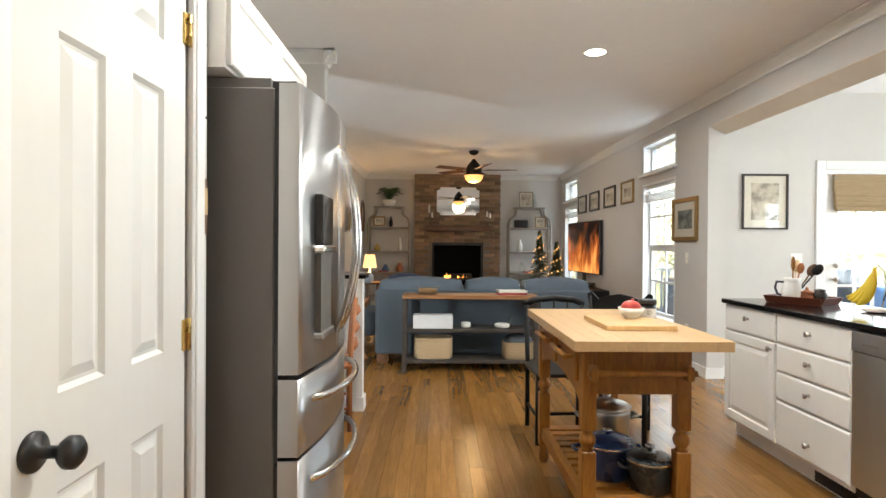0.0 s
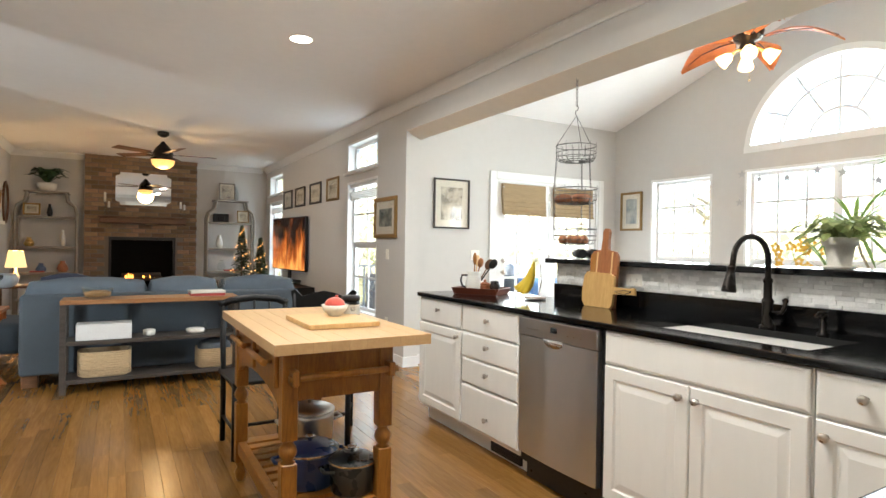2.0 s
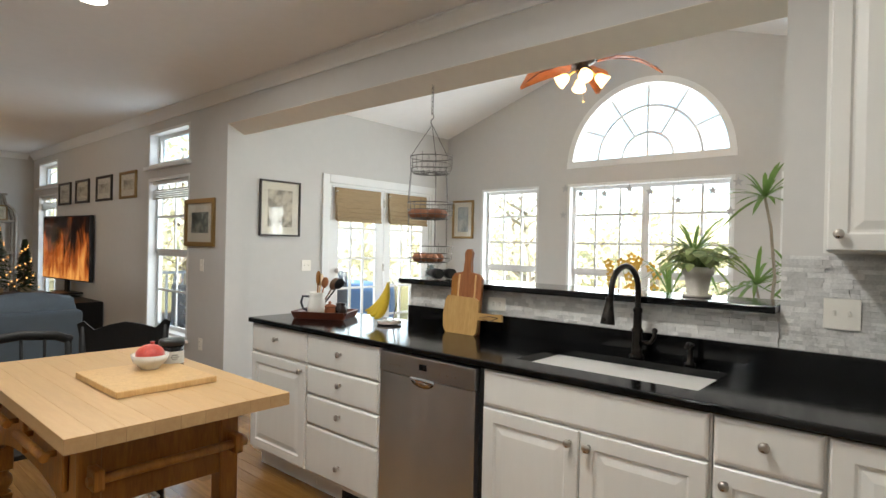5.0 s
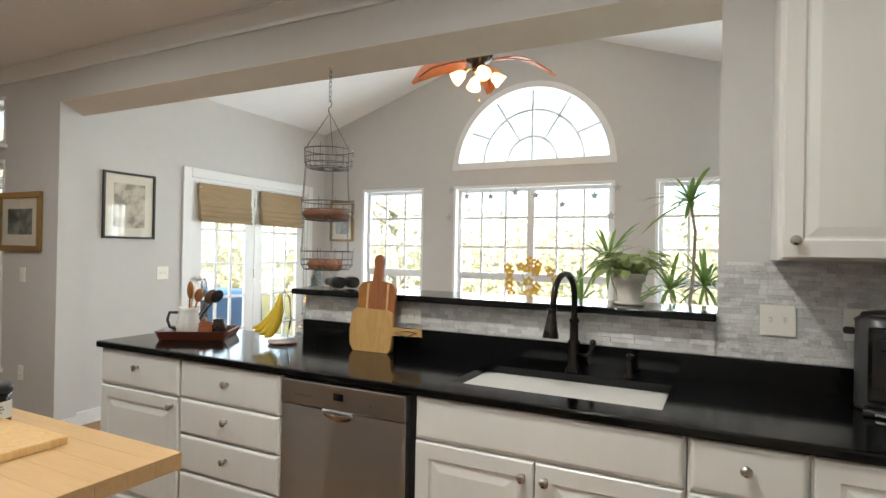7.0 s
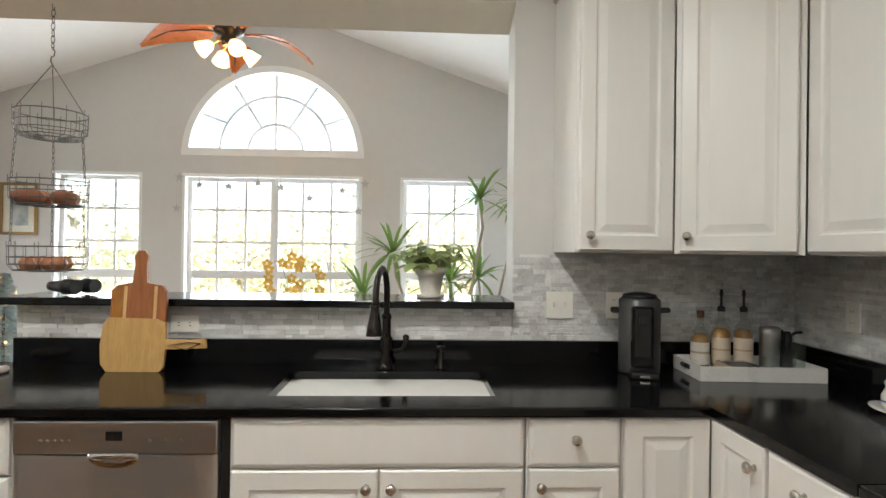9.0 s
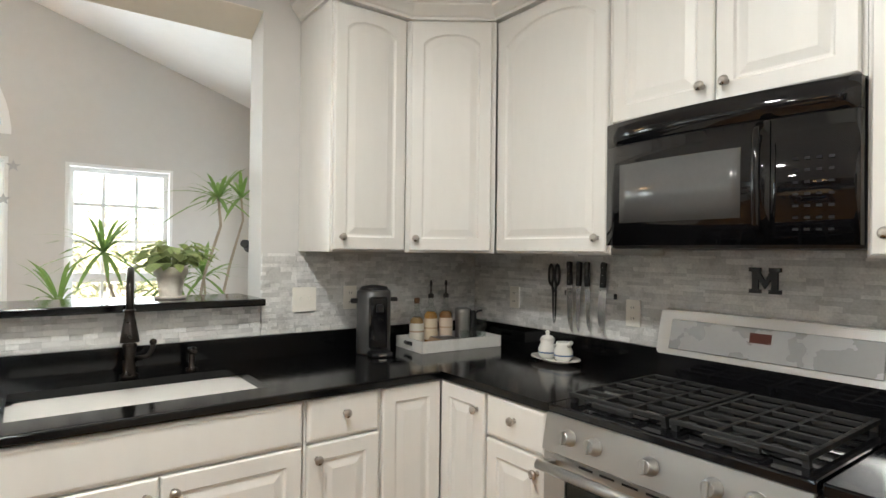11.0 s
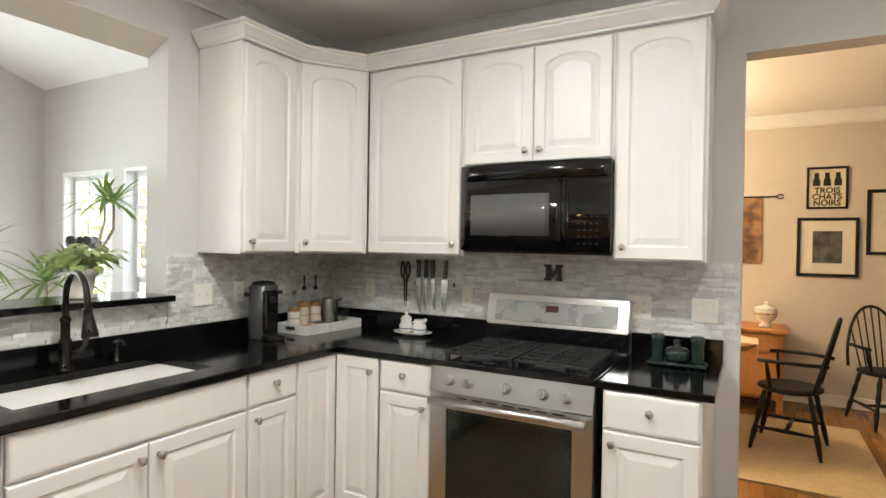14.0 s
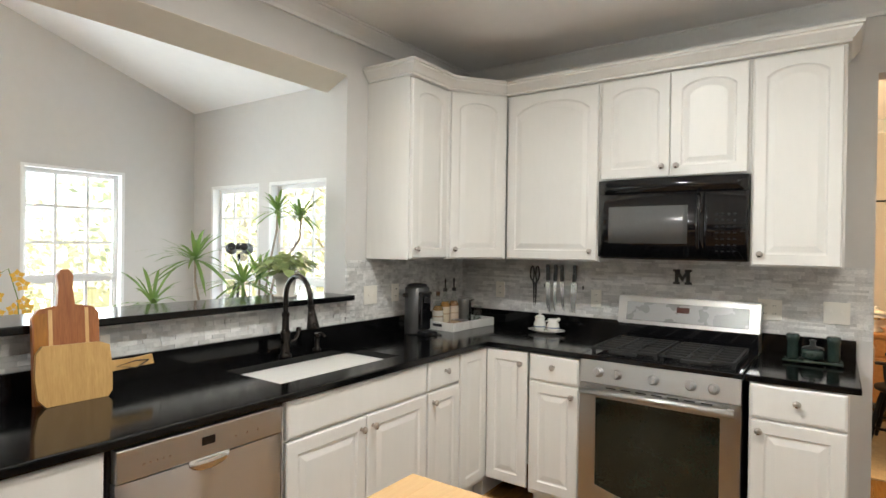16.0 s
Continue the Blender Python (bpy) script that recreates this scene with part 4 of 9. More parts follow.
# ---- range ----
def kitchen_range():
    r = thing("gas_range", "stainless steel gas range with black cooktop and dark oven window", "range", pose(2.028, 0.94, 0, 0, 0, 180))
    w = 0.757
    part("body", B((0.002, w - 0.002, 0.0, 0.70, 0.02, 0.90)), BLACK, r)
    bm = bmesh.new()
    slab(bm, [(-0.045, 0.80), (0.0, 0.80), (0.0, 0.912), (-0.022, 0.912)], "x", 0, w)
    panel = part("control_panel", bm, STEEL, r)
    for x in (0.10, 0.195, 0.375, 0.545, 0.645):
        bm = bmesh.new()
        lathe(bm, 0, 0, [(0.026, 0.0), (0.026, 0.005), (0.021, 0.008), (0.020, 0.03), (0.017, 0.034)], 20)
        box(bm, -0.006, 0.006, -0.02, 0.02, 0.03, 0.042, bevel=0.002)
        part("knob", bm, STEEL, panel, m=pose(x, -0.034, 0.856, 79))
    door = part("oven_door", bmesh.new(), STEEL, r)
    bm = bmesh.new()
    # frame round a window that widens downwards with a curved bottom
    wx0, wx1, wz0, wz1 = 0.085, 0.672, 0.27, 0.725
    box(bm, 0.0, wx0, -0.035, 0.0, 0.17, 0.793)
    box(bm, wx1, w, -0.035, 0.0, 0.17, 0.793)
    box(bm, wx0, wx1, -0.035, 0.0, wz1, 0.793)
    n = 16
    for i in range(n):
        a, b = i / n, (i + 1) / n
        za = wz0 - 0.055 * math.sin(math.pi * a)
        zb = wz0 - 0.055 * math.sin(math.pi * b)
        xa, xb = wx0 + (wx1 - wx0) * a, wx0 + (wx1 - wx0) * b
        slab(bm, [(xa, 0.17), (xb, 0.17), (xb, zb), (xa, za)], "y", -0.035, 0.0)
    door.data = mesh("oven_door", bm, STEEL)
    part("window", B((wx0 - 0.004, wx1 + 0.004, -0.029, -0.004, wz0 - 0.06, wz1 + 0.004)), OVEN_GLASS, door, "dark oven window")
    bm = bmesh.new()
    tube(bm, [(0.02, -0.085, 0.765), (w - 0.02, -0.085, 0.765)], 0.0165, 14)
    for x in (0.04, w - 0.04):
        box(bm, x - 0.014, x + 0.014, -0.088, -0.034, 0.752, 0.778, bevel=0.004)
    part("handle", bm, STEEL, door)
    for i in range(7):
        x = 0.14 + i * 0.075
        part("vent_slot", B((x, x + 0.05, -0.037, -0.034, 0.778, 0.784)), BLACK, door)
    part("badge", B((0.345, 0.415, -0.037, -0.034, 0.19, 0.205)), CHROME, door)
    part("drawer", B((0.0, w, -0.03, 0.0, 0.025, 0.16), bevel=0.006, seg=2), STEEL, r)
    cook = part("cooktop", B((-0.002, w + 0.002, -0.015, 0.60, 0.90, 0.938), bevel=0.006, seg=2), BLACK_GLOSS, r)
    for k in range(2):
        x0 = 0.03 + k * 0.352
        bm = bmesh.new()
        z0, z1 = 0.958, 0.972
        for i in range(7):
            y = 0.05 + i * 0.078
            box(bm, x0, x0 + 0.34, y - 0.006, y + 0.006, z0, z1, bevel=0.002)
        for x in (x0 + 0.002, x0 + 0.12, x0 + 0.22, x0 + 0.328):
            box(bm, x, x + 0.012, 0.045, 0.53, z0 - 0.001, z1 - 0.001)
        for x in (x0 + 0.01, x0 + 0.33):
            for y in (0.06, 0.51):
                box(bm, x - 0.008, x + 0.008, y - 0.008, y + 0.008, 0.937, z0)
        box(bm, x0 + 0.10, x0 + 0.24, 0.03, 0.045, 0.945, 0.962, bevel=0.003)
        part("grate", bm, IRON, r, "cast iron burner grate")
    for x, y, rr in ((0.14, 0.15, 0.05), (0.14, 0.42, 0.04), (0.378, 0.29, 0.055), (0.615, 0.15, 0.045), (0.615, 0.42, 0.04)):
        bm = bmesh.new()
        lathe(bm, x, y, [(rr, 0.937), (rr, 0.945), (rr * 0.7, 0.947), (rr * 0.7, 0.954), (rr * 0.4, 0.956)], 20)
        part("burner", bm, IRON, r)
    part("riser", B((0.0, w, 0.60, 0.695, 0.936, 1.04)), BLACK_GLOSS, r)
    bm = bmesh.new()
    slab(bm, [(0.595, 1.04), (0.70, 1.04), (0.70, 1.205), (0.635, 1.205)], "x", -0.01, w + 0.01)
    bmesh.ops.bevel(bm, geom=list(bm.edges), offset=0.006, segments=2, affect="EDGES")
    guard = part("backguard", bm, STEEL, r)
    tilt = math.degrees(math.atan2(0.04, 0.165))
    part("touch_panel", B((0.045, w - 0.045, -0.008, 0.001, 0.018, 0.13), bevel=0.002), mat("panel_glass", (0.30, 0.30, 0.30), 0.28, 0.3, vary=0.04), guard, m=pose(0, 0.596, 1.045, -tilt))
    part("clock", B((0.335, 0.405, -0.0095, -0.007, 0.078, 0.112)), mat("clock_red", (0.03, 0.008, 0.006), 0.2, emit=(0.6, 0.1, 0.04), emit_strength=0.008), guard, m=pose(0, 0.596, 1.045, -tilt))


kitchen_range()


# ---- microwave ----
def microwave():
    m = thing("microwave", "black over-the-range microwave with a curved front", "microwave", pose(2.072, 0.61, 1.437, 0, 0, 180))
    w, h = 0.775, 0.448
    part("body", B((0.0, w, 0.03, 0.388, 0.0, h), bevel=0.012, seg=2), BLACK, m)

    def bulge(bm, x0, x1, z0, z1, off=0.0, t=0.03):
        n = 14
        fr, bk = [], []
        for i in range(n + 1):
            x = x0 + (x1 - x0) * i / n
            y = -0.045 * (1 - (2 * x / w - 1) ** 2) - off
            fr.append((bm.verts.new((x, y, z0)), bm.verts.new((x, y, z1))))
            bk.append((bm.verts.new((x, y + t, z0)), bm.verts.new((x, y + t, z1))))
        for i in range(n):
            bm.faces.new((fr[i][0], fr[i + 1][0], fr[i + 1][1], fr[i][1])).smooth = True
            bm.faces.new((bk[i][0], bk[i][1], bk[i + 1][1], bk[i + 1][0]))
            bm.faces.new((fr[i][1], fr[i + 1][1], bk[i + 1][1], bk[i][1]))
            bm.faces.new((fr[i][0], bk[i][0], bk[i + 1][0], fr[i + 1][0]))
        for i in (0, n):
            bm.faces.new((fr[i][0], fr[i][1], bk[i][1], bk[i][0]))
    bm = bmesh.new()
    bulge(bm, 0.0, 0.572, 0.012, 0.362)
    door = part("door", bm, BLACK_GLOSS, m)
    bm = bmesh.new()
    bulge(bm, 0.065, 0.495, 0.09, 0.295, 0.0015, 0.003)
    part("window", bm, mat("microwave_screen", (0.10, 0.10, 0.10), 0.16, vary=0.05), door, "grey screened microwave window")
    bm = bmesh.new()
    tube(bm, [(0.55, -0.045, 0.05), (0.552, -0.075, 0.07), (0.552, -0.078, 0.2), (0.552, -0.075, 0.33), (0.55, -0.045, 0.35)], 0.011, 10)
    part("handle", bm, BLACK_GLOSS, door)
    bm = bmesh.new()
    bulge(bm, 0.575, w, 0.012, 0.362)
    pad = part("keypad", bm, BLACK_GLOSS, m)
    ink = mat("key_print", (0.022, 0.022, 0.025), 0.7, spec=0.1)
    for r in range(7):
        for c in range(4):
            x = 0.628 + c * 0.027
            y = -0.045 * (1 - (2 * x / w - 1) ** 2) - 0.0012
            part("key", B((x, x + 0.013, y, y + 0.003, 0.05 + r * 0.032, 0.057 + r * 0.032)), ink, pad)
    bm = bmesh.new()
    bulge(bm, 0.0, w, 0.365, h)
    part("vent_grille", bm, BLACK_GLOSS, m)
    bm = bmesh.new()
    bulge(bm, 0.0, w, 0.3625, 0.3645, -0.003, 0.02)
    part("seam", bm, BLACK, m)


microwave()


# ---- refrigerator ----
def fridge():
    f = thing("refrigerator", "stainless french-door refrigerator with grey sides and two freezer drawers", "refrigerator", pose(-0.58, 2.20, 0))
    W = 0.905
    part("body", B((0.0, 0.655, 0.0, W, 0.02, 1.80), bevel=0.004), FRIDGE_SIDE, f)
    part("hinge_cover", B((0.06, 0.64, 0.02, W - 0.02, 1.80, 1.838), bevel=0.004), FRIDGE_SIDE, f)
    part("hinge", B((0.62, 0.72, 0.03, 0.10, 1.80, 1.83), bevel=0.004), BLACK, f)
    part("gasket", B((0.655, 0.668, 0.006, W - 0.006, 0.06, 1.795)), BLACK, f)

    def curved(y0, y1, z0, z1, deep=0.05):
        """A door skin that bows outwards across the whole width."""
        bm = bmesh.new()
        n = 12
        rows = []
        for i in range(n + 1):
            y = y0 + (y1 - y0) * i / n
            x = 0.735 + deep * (1 - (2 * y / W - 1) ** 2)
            rows.append([bm.verts.new((0.67, y, z0)), bm.verts.new((x, y, z0)), bm.verts.new((x, y, z1)), bm.verts.new((0.67, y, z1))])
        for a, b in zip(rows, rows[1:]):
            for k in range(4):
                fc = bm.faces.new((a[k], a[(k + 1) % 4], b[(k + 1) % 4], b[k]))
                fc.smooth = k == 1
        bm.faces.new(rows[0])
        bm.faces.new(rows[-1][::-1])
        return bm
    d1 = part("door", curved(0.0, W / 2 - 0.003, 0.868, 1.815), STEEL_V, f)
    d2 = part("door", curved(W / 2 + 0.003, W, 0.868, 1.815), STEEL_V, f)
    w1 = part("freezer_drawer", curved(0.0, W, 0.60, 0.852), STEEL_V, f)
    w2 = part("freezer_drawer", curved(0.0, W, 0.07, 0.588), STEEL_V, f)
    # ice and water dispenser in the near door
    part("dispenser_panel", B((0.755, 0.786, 0.13, 0.33, 1.29, 1.47), bevel=0.004), BLACK_GLOSS, d1, "black dispenser touch panel")
    part("dispenser_lip", B((0.75, 0.798, 0.125, 0.335, 1.265, 1.289), bevel=0.005), CHROME, d1)
    part("dispenser_well", B((0.755, 0.781, 0.135, 0.325, 0.985, 1.263)), mat("dispenser_grey", (0.12, 0.115, 0.105), 0.35), d1)
    part("drip_tray", B((0.75, 0.792, 0.125, 0.335, 0.962, 0.984), bevel=0.004), STEEL_V, d1)
    for d, y in ((d1, 0.405), (d2, 0.50)):
        bm = bmesh.new()
        pts = []
        for i in range(15):
            s = i / 14
            z = 0.95 + 0.73 * s
            pts.append((0.785 + 0.075 * math.sin(math.pi * s) ** 0.7, y, z))
        tube(bm, pts, 0.013, 10)
        part("handle", bm, CHROME, d)
    for w, z in ((w1, 0.765), (w2, 0.49)):
        bm = bmesh.new()
        pts = [(0.75 + 0.10 * math.sin(math.pi * i / 14) ** 0.6, 0.1 + (W - 0.2) * i / 14, z) for i in range(15)]
        tube(bm, pts, 0.013, 10)
        part("handle", bm, CHROME, w)
    part("grille", B((0.62, 0.70, 0.01, W - 0.01, 0.0, 0.06)), BLACK, f)


fridge()
c = thing("fridge_cabinet", "white two-door cabinet over the refrigerator", "cabinet", pose(-0.06, 2.13, 1.842, 0, 0, 90))
part("body", B((0.0, 1.02, 0.0, 0.555, 0.0, 0.295)), CAB, c)
for x in (0.01, 0.515):
    front(c, "door", x, 0.01, 0.495, 0.275, 0.0, (0.47 if x < 0.1 else 0.025, 0.04))
h = thing("hanging_plaque", "narrow wooden plaque hanging from a black hook beside the refrigerator", "plaque", pose(-0.105, 2.06, 1.32))
part("board", B((-0.004, 0.012, -0.028, 0.028, 0.0, 0.17), (-0.004, 0.012, -0.012, 0.012, 0.17, 0.27), bevel=0.004), WALNUT, h)
part("paper_label", B((0.012, 0.0135, -0.024, 0.024, 0.06, 0.14)), mat("label_paper", (0.55, 0.38, 0.2), 0.7), h)
bm = bmesh.new()
tube(bm, [(0.0, 0, 0.27), (0.003, 0, 0.34), (0.02, 0, 0.35), (0.025, 0, 0.335)], 0.003, 6)
part("hook", bm, BLACK, h)

# half wall cap and side chair
solid("half_wall_cap", B((-0.27, 0.06, 4.71, 4.91, 1.031, 1.062), bevel=0.005), GRANITE, "black granite cap on the half wall", "ledge", kind="structure")


def ladder_chair(name, label, m, material, height=0.95, crest="plain", group=""):
    """A dining chair: turned posts, slats, seat and stretchers. Its back stands at +y."""
    c = thing(name, label, "chair", m, group)
    for x in (-0.2, 0.2):
        bm = bmesh.new()
        tube(bm, [(x, 0.2, 0), (x, 0.2, 0.46), (x * 1.02, 0.235, height)], 0.017, 10)
        part("leg", bm, material, c)
        bm = bmesh.new()
        tube(bm, [(x * 1.05, -0.2, 0), (x * 1.05, -0.2, 0.45)], 0.018, 10)
        part("leg", bm, material, c)
    part("seat", B((-0.23, 0.23, -0.23, 0.22, 0.44, 0.465), bevel=0.01, seg=2), material, c)
    if crest == "plain":
        for z in (0.58, 0.70, 0.82):
            bm = bmesh.new()
            tube(bm, [(-0.2, 0.21 + (z - 0.46) * 0.07, z), (-0.1, 0.235 + (z - 0.46) * 0.07, z + 0.01), (0.1, 0.235 + (z - 0.46) * 0.07, z + 0.01), (0.2, 0.21 + (z - 0.46) * 0.07, z)], 0.02, 8)
            part("slat", bm, material, c)
    elif crest == "wavy":
        bm = bmesh.new()
        top = [(-0.23, height + 0.015), (-0.2, height + 0.03), (-0.15, height - 0.02), (-0.08, height + 0.005), (0, height + 0.02), (0.08, height + 0.005), (0.15, height - 0.02), (0.2, height + 0.03), (0.23, height + 0.015)]
        pts = [(-0.2, height - 0.14), (0.2, height - 0.14)] + top[::-1]
        slab(bm, pts, "y", 0.22, 0.245)
        part("crest_rail", bm, material, c)
        part("splat", B((-0.07, 0.07, 0.212, 0.228, 0.5, height - 0.14)), material, c)
    else:
        bm = bmesh.new()
        tube(bm, [(-0.22, 0.235, height - 0.03), (-0.15, 0.25, height), (0, 0.255, height + 0.015), (0.15, 0.25, height), (0.22, 0.235, height - 0.03)], 0.024, 10)
        part("crest_rail", bm, material, c)
        for x in (-0.1, 0, 0.1):
            bm = bmesh.new()
            tube(bm, [(x, 0.2, 0.46), (x, 0.245, height)], 0.008, 8)
            part("spindle", bm, material, c)
    for a, b in (((-0.2, -0.2, 0.2), (0.2, -0.2, 0.2)), ((-0.2, -0.2, 0.16), (-0.2, 0.2, 0.16)), ((0.2, -0.2, 0.16), (0.2, 0.2, 0.16))):
        bm = bmesh.new()
        tube(bm, [a, b], 0.011, 8)
        part("stretcher", bm, material, c)
    return c


ladder_chair("ladder_back_chair", "honey-stained ladder-back chair against the half wall", pose(-0.22, 4.42, 0, 0, 0, -80), CHERRY, 0.93)
ladder_chair("side_chair", "black painted chair with a curved rail at the island's far end", pose(1.475, 4.22, 0, 0, 0, 2), BLACKWOOD, 0.90, "curve", "black chairs")
ladder_chair("side_chair", "black painted chair with a scalloped crest rail", pose(1.84, 4.22, 0, 0, 0, -25), BLACKWOOD, 0.93, "wavy", "black chairs")


# ---- kitchen island cart ----
def island():
    x0, x1, y0, y1, z = 1.17, 1.828, 2.655, 3.84, 0.905
    c = thing("kitchen_island", "pine island cart with a thick butcher block top and slatted shelf", "island", pose(x0, y0, 0))
    w, l = x1 - x0, y1 - y0
    top = part("butcher_top", B((0.01, w - 0.01, 0.01, l - 0.01, z - 0.041, z - 0.002)), BUTCHER, c, "pale maple butcher block top")
    n = 9
    for i in range(n):
        part("stave", B((w * i / n, w * (i + 1) / n - 0.0003, 0, l, z - 0.042, z), bevel=0.0008), BUTCHER, top)
    prof = [(0.02, 0.0), (0.026, 0.02), (0.03, 0.05), (0.018, 0.075), (0.026, 0.09), (0.026, 0.1)]
    lx, ly = (0.085, 0.49), (0.115, l - 0.115)
    for x in lx:
        for y in ly:
            bm = bmesh.new()
            s = 0.031
            lathe(bm, x, y, prof, 16)
            box(bm, x - s, x + s, y - s, y + s, 0.1, 0.42, bevel=0.004)
            lathe(bm, x, y, [(0.03, 0.42), (0.02, 0.43), (0.033, 0.45), (0.036, 0.465), (0.033, 0.48), (0.02, 0.5), (0.03, 0.51)], 16)
            box(bm, x - s, x + s, y - s, y + s, 0.51, z - 0.042, bevel=0.004)
            part("leg", bm, PINE, c)
    part("apron", B((lx[0] + 0.03, lx[1] - 0.03, ly[0] - 0.022, ly[0] + 0.0, 0.665, z - 0.043)), PINE, c)
    part("apron", B((lx[0] + 0.03, lx[1] - 0.03, ly[1] - 0.0, ly[1] + 0.022, 0.665, z - 0.043)), PINE, c)
    part("apron", B((lx[1] - 0.0, lx[1] + 0.022, ly[0] + 0.03, ly[1] - 0.03, 0.665, z - 0.043)), PINE, c)
    # arched side apron with a drawer
    bm = bmesh.new()
    curve = [(ly[0] + 0.03 + (ly[1] - ly[0] - 0.06) * i / 14, 0.60 + 0.08 * math.sin(math.pi * i / 14) ** 0.6) for i in range(15)]
    slab(bm, curve + [(ly[1] - 0.03, z - 0.043), (ly[0] + 0.03, z - 0.043)], "x", lx[0] - 0.022, lx[0])
    part("apron", bm, PINE, c)
    for k in range(2):
        ya = ly[0] + 0.06 + k * 0.42
        d = part("drawer", B((lx[0] - 0.04, lx[0] - 0.023, ya, ya + 0.36, 0.70, 0.84), bevel=0.004), PINE, c)
        bm = bmesh.new()
        tube(bm, [(lx[0] - 0.075, ya + 0.03, 0.80), (lx[0] - 0.075, ya + 0.33, 0.80)], 0.013, 10)
        for q in (ya + 0.06, ya + 0.30):
            tube(bm, [(lx[0] - 0.04, q, 0.80), (lx[0] - 0.075, q, 0.80)], 0.01, 8)
        part("handle", bm, PINE, d)
    bm = bmesh.new()
    tube(bm, [(lx[0] - 0.02, ly[0] - 0.075, 0.765), (lx[1] + 0.03, ly[0] - 0.075, 0.765)], 0.014, 12)
    for x in (lx[0] + 0.005, lx[1] + 0.0):
        box(bm, x - 0.014, x + 0.014, ly[0] - 0.095, ly[0] - 0.03, 0.735, 0.795, bevel=0.008, seg=2)
    part("towel_bar", bm, PINE, c)
    for q in ((lx[0] + 0.03, lx[1] - 0.03, ly[0] - 0.02, ly[0] + 0.02), (lx[0] + 0.03, lx[1] - 0.03, ly[1] - 0.02, ly[1] + 0.02),
              (lx[0] - 0.02, lx[0] + 0.02, ly[0] + 0.03, ly[1] - 0.03), (lx[1] - 0.02, lx[1] + 0.02, ly[0] + 0.03, ly[1] - 0.03)):
        part("shelf_rail", B((*q, 0.15, 0.215), bevel=0.003), PINE, c)
    k = 11
    for i in range(k):
        y = ly[0] + 0.04 + (ly[1] - ly[0] - 0.08) * i / (k - 1)
        part("shelf_slat", B((lx[0] + 0.02, lx[1] - 0.02, y - 0.028, y + 0.028, 0.2, 0.217), bevel=0.002), PINE, c)
    return c


island()
SH = 0.218


def pot(name, label, x, y, r, h, colour, rough=0.3):
    """A lidded cooking pot with two loop handles."""
    p = thing(name, label, "pot", pose(x, y, SH))
    m = mat(name + "_enamel", colour, rough, vary=0.1, scale=10, coat=0.3)
    bm = bmesh.new()
    lathe(bm, 0, 0, [(r * 0.86, 0), (r * 0.92, 0.01), (r, h * 0.9), (r, h)], 28)
    part("body", bm, m, p)
    lid_bm = bmesh.new()
    lathe(lid_bm, 0, 0, [(r * 1.03, h), (r * 1.03, h + 0.008), (r * 0.85, h + 0.02), (r * 0.3, h + 0.034), (0.01, h + 0.036)], 28)
    lid = part("lid", lid_bm, m, p)
    bm = bmesh.new()
    lathe(bm, 0, 0, [(0.01, h + 0.034), (0.008, h + 0.048), (0.022, h + 0.054), (0.022, h + 0.062), (0.01, h + 0.066)], 14)
    part("knob", bm, CHROME, lid)
    bm = bmesh.new()
    lathe(bm, 0, 0, [(r * 1.035, h - 0.002), (r * 1.04, h + 0.002), (r * 1.035, h + 0.006)], 28, False)
    part("rim", bm, CHROME, lid)
    for s in (-1, 1):
        bm = bmesh.new()
        tube(bm, [(s * r * 0.95, -0.045, h * 0.8), (s * (r + 0.035), -0.03, h * 0.82), (s * (r + 0.035), 0.03, h * 0.82), (s * r * 0.95, 0.045, h * 0.8)], 0.008, 8)
        part("handle", bm, m, p)
    return p


pot("dutch_oven", "navy blue enamelled dutch oven on the island shelf", 1.42, 3.02, 0.125, 0.15, (0.012, 0.035, 0.12))
pot("stew_pot", "small dark teal lidded pot on the island shelf", 1.56, 2.86, 0.10, 0.13, (0.016, 0.026, 0.034))
p = pot("stock_pot", "tall stainless steel stock pot on the island shelf", 1.50, 3.30, 0.12, 0.24, (0.5, 0.5, 0.5))
for o in p.children_recursive:
    o.data.materials[0] = STEEL
bm = bmesh.new()
b = thing("dome_cover", "clear glass dome cover on the island shelf", "cover", pose(1.38, 3.42, SH))
lathe(bm, 0, 0, [(0.11, 0.002), (0.1, 0.02), (0.05, 0.04), (0.012, 0.045)], 24)
part("dome", bm, CLEAR, b)

TOPZ = 0.906
solid("cutting_board", B((-0.165, 0.165, -0.2, 0.2, 0, 0.022), bevel=0.004, seg=2), MAPLE, "thin maple cutting board on the island", "cutting board", pose(1.555, 3.15, TOPZ))
b = thing("fruit_bowl", "white scalloped bowl holding red fruit", "bowl", pose(1.60, 3.23, TOPZ + 0.022))
bm = bmesh.new()
lathe(bm, 0, 0, [(0.03, 0), (0.034, 0.006), (0.058, 0.03), (0.066, 0.055), (0.063, 0.055), (0.05, 0.028), (0.02, 0.012)], 26, False)
part("dish", bm, mat("bowl_white", (0.7, 0.68, 0.63), 0.25), b)
bm = bmesh.new()
ball(bm, 0, 0, 0.052, 0.05, 12, 1, 1, 0.75)
lathe(bm, 0.01, 0.005, [(0.006, 0.085), (0.009, 0.098)], 8)
solid("pomegranate", bm, mat("fruit_red", (0.55, 0.07, 0.05), 0.35, vary=0.2, scale=14), "round red pomegranate in the bowl", "fruit", pose(1.60, 3.23, TOPZ + 0.024))
b = thing("candle_jar", "black lidded candle jar with a pale label", "candle", pose(1.71, 3.30, TOPZ))
bm = bmesh.new()
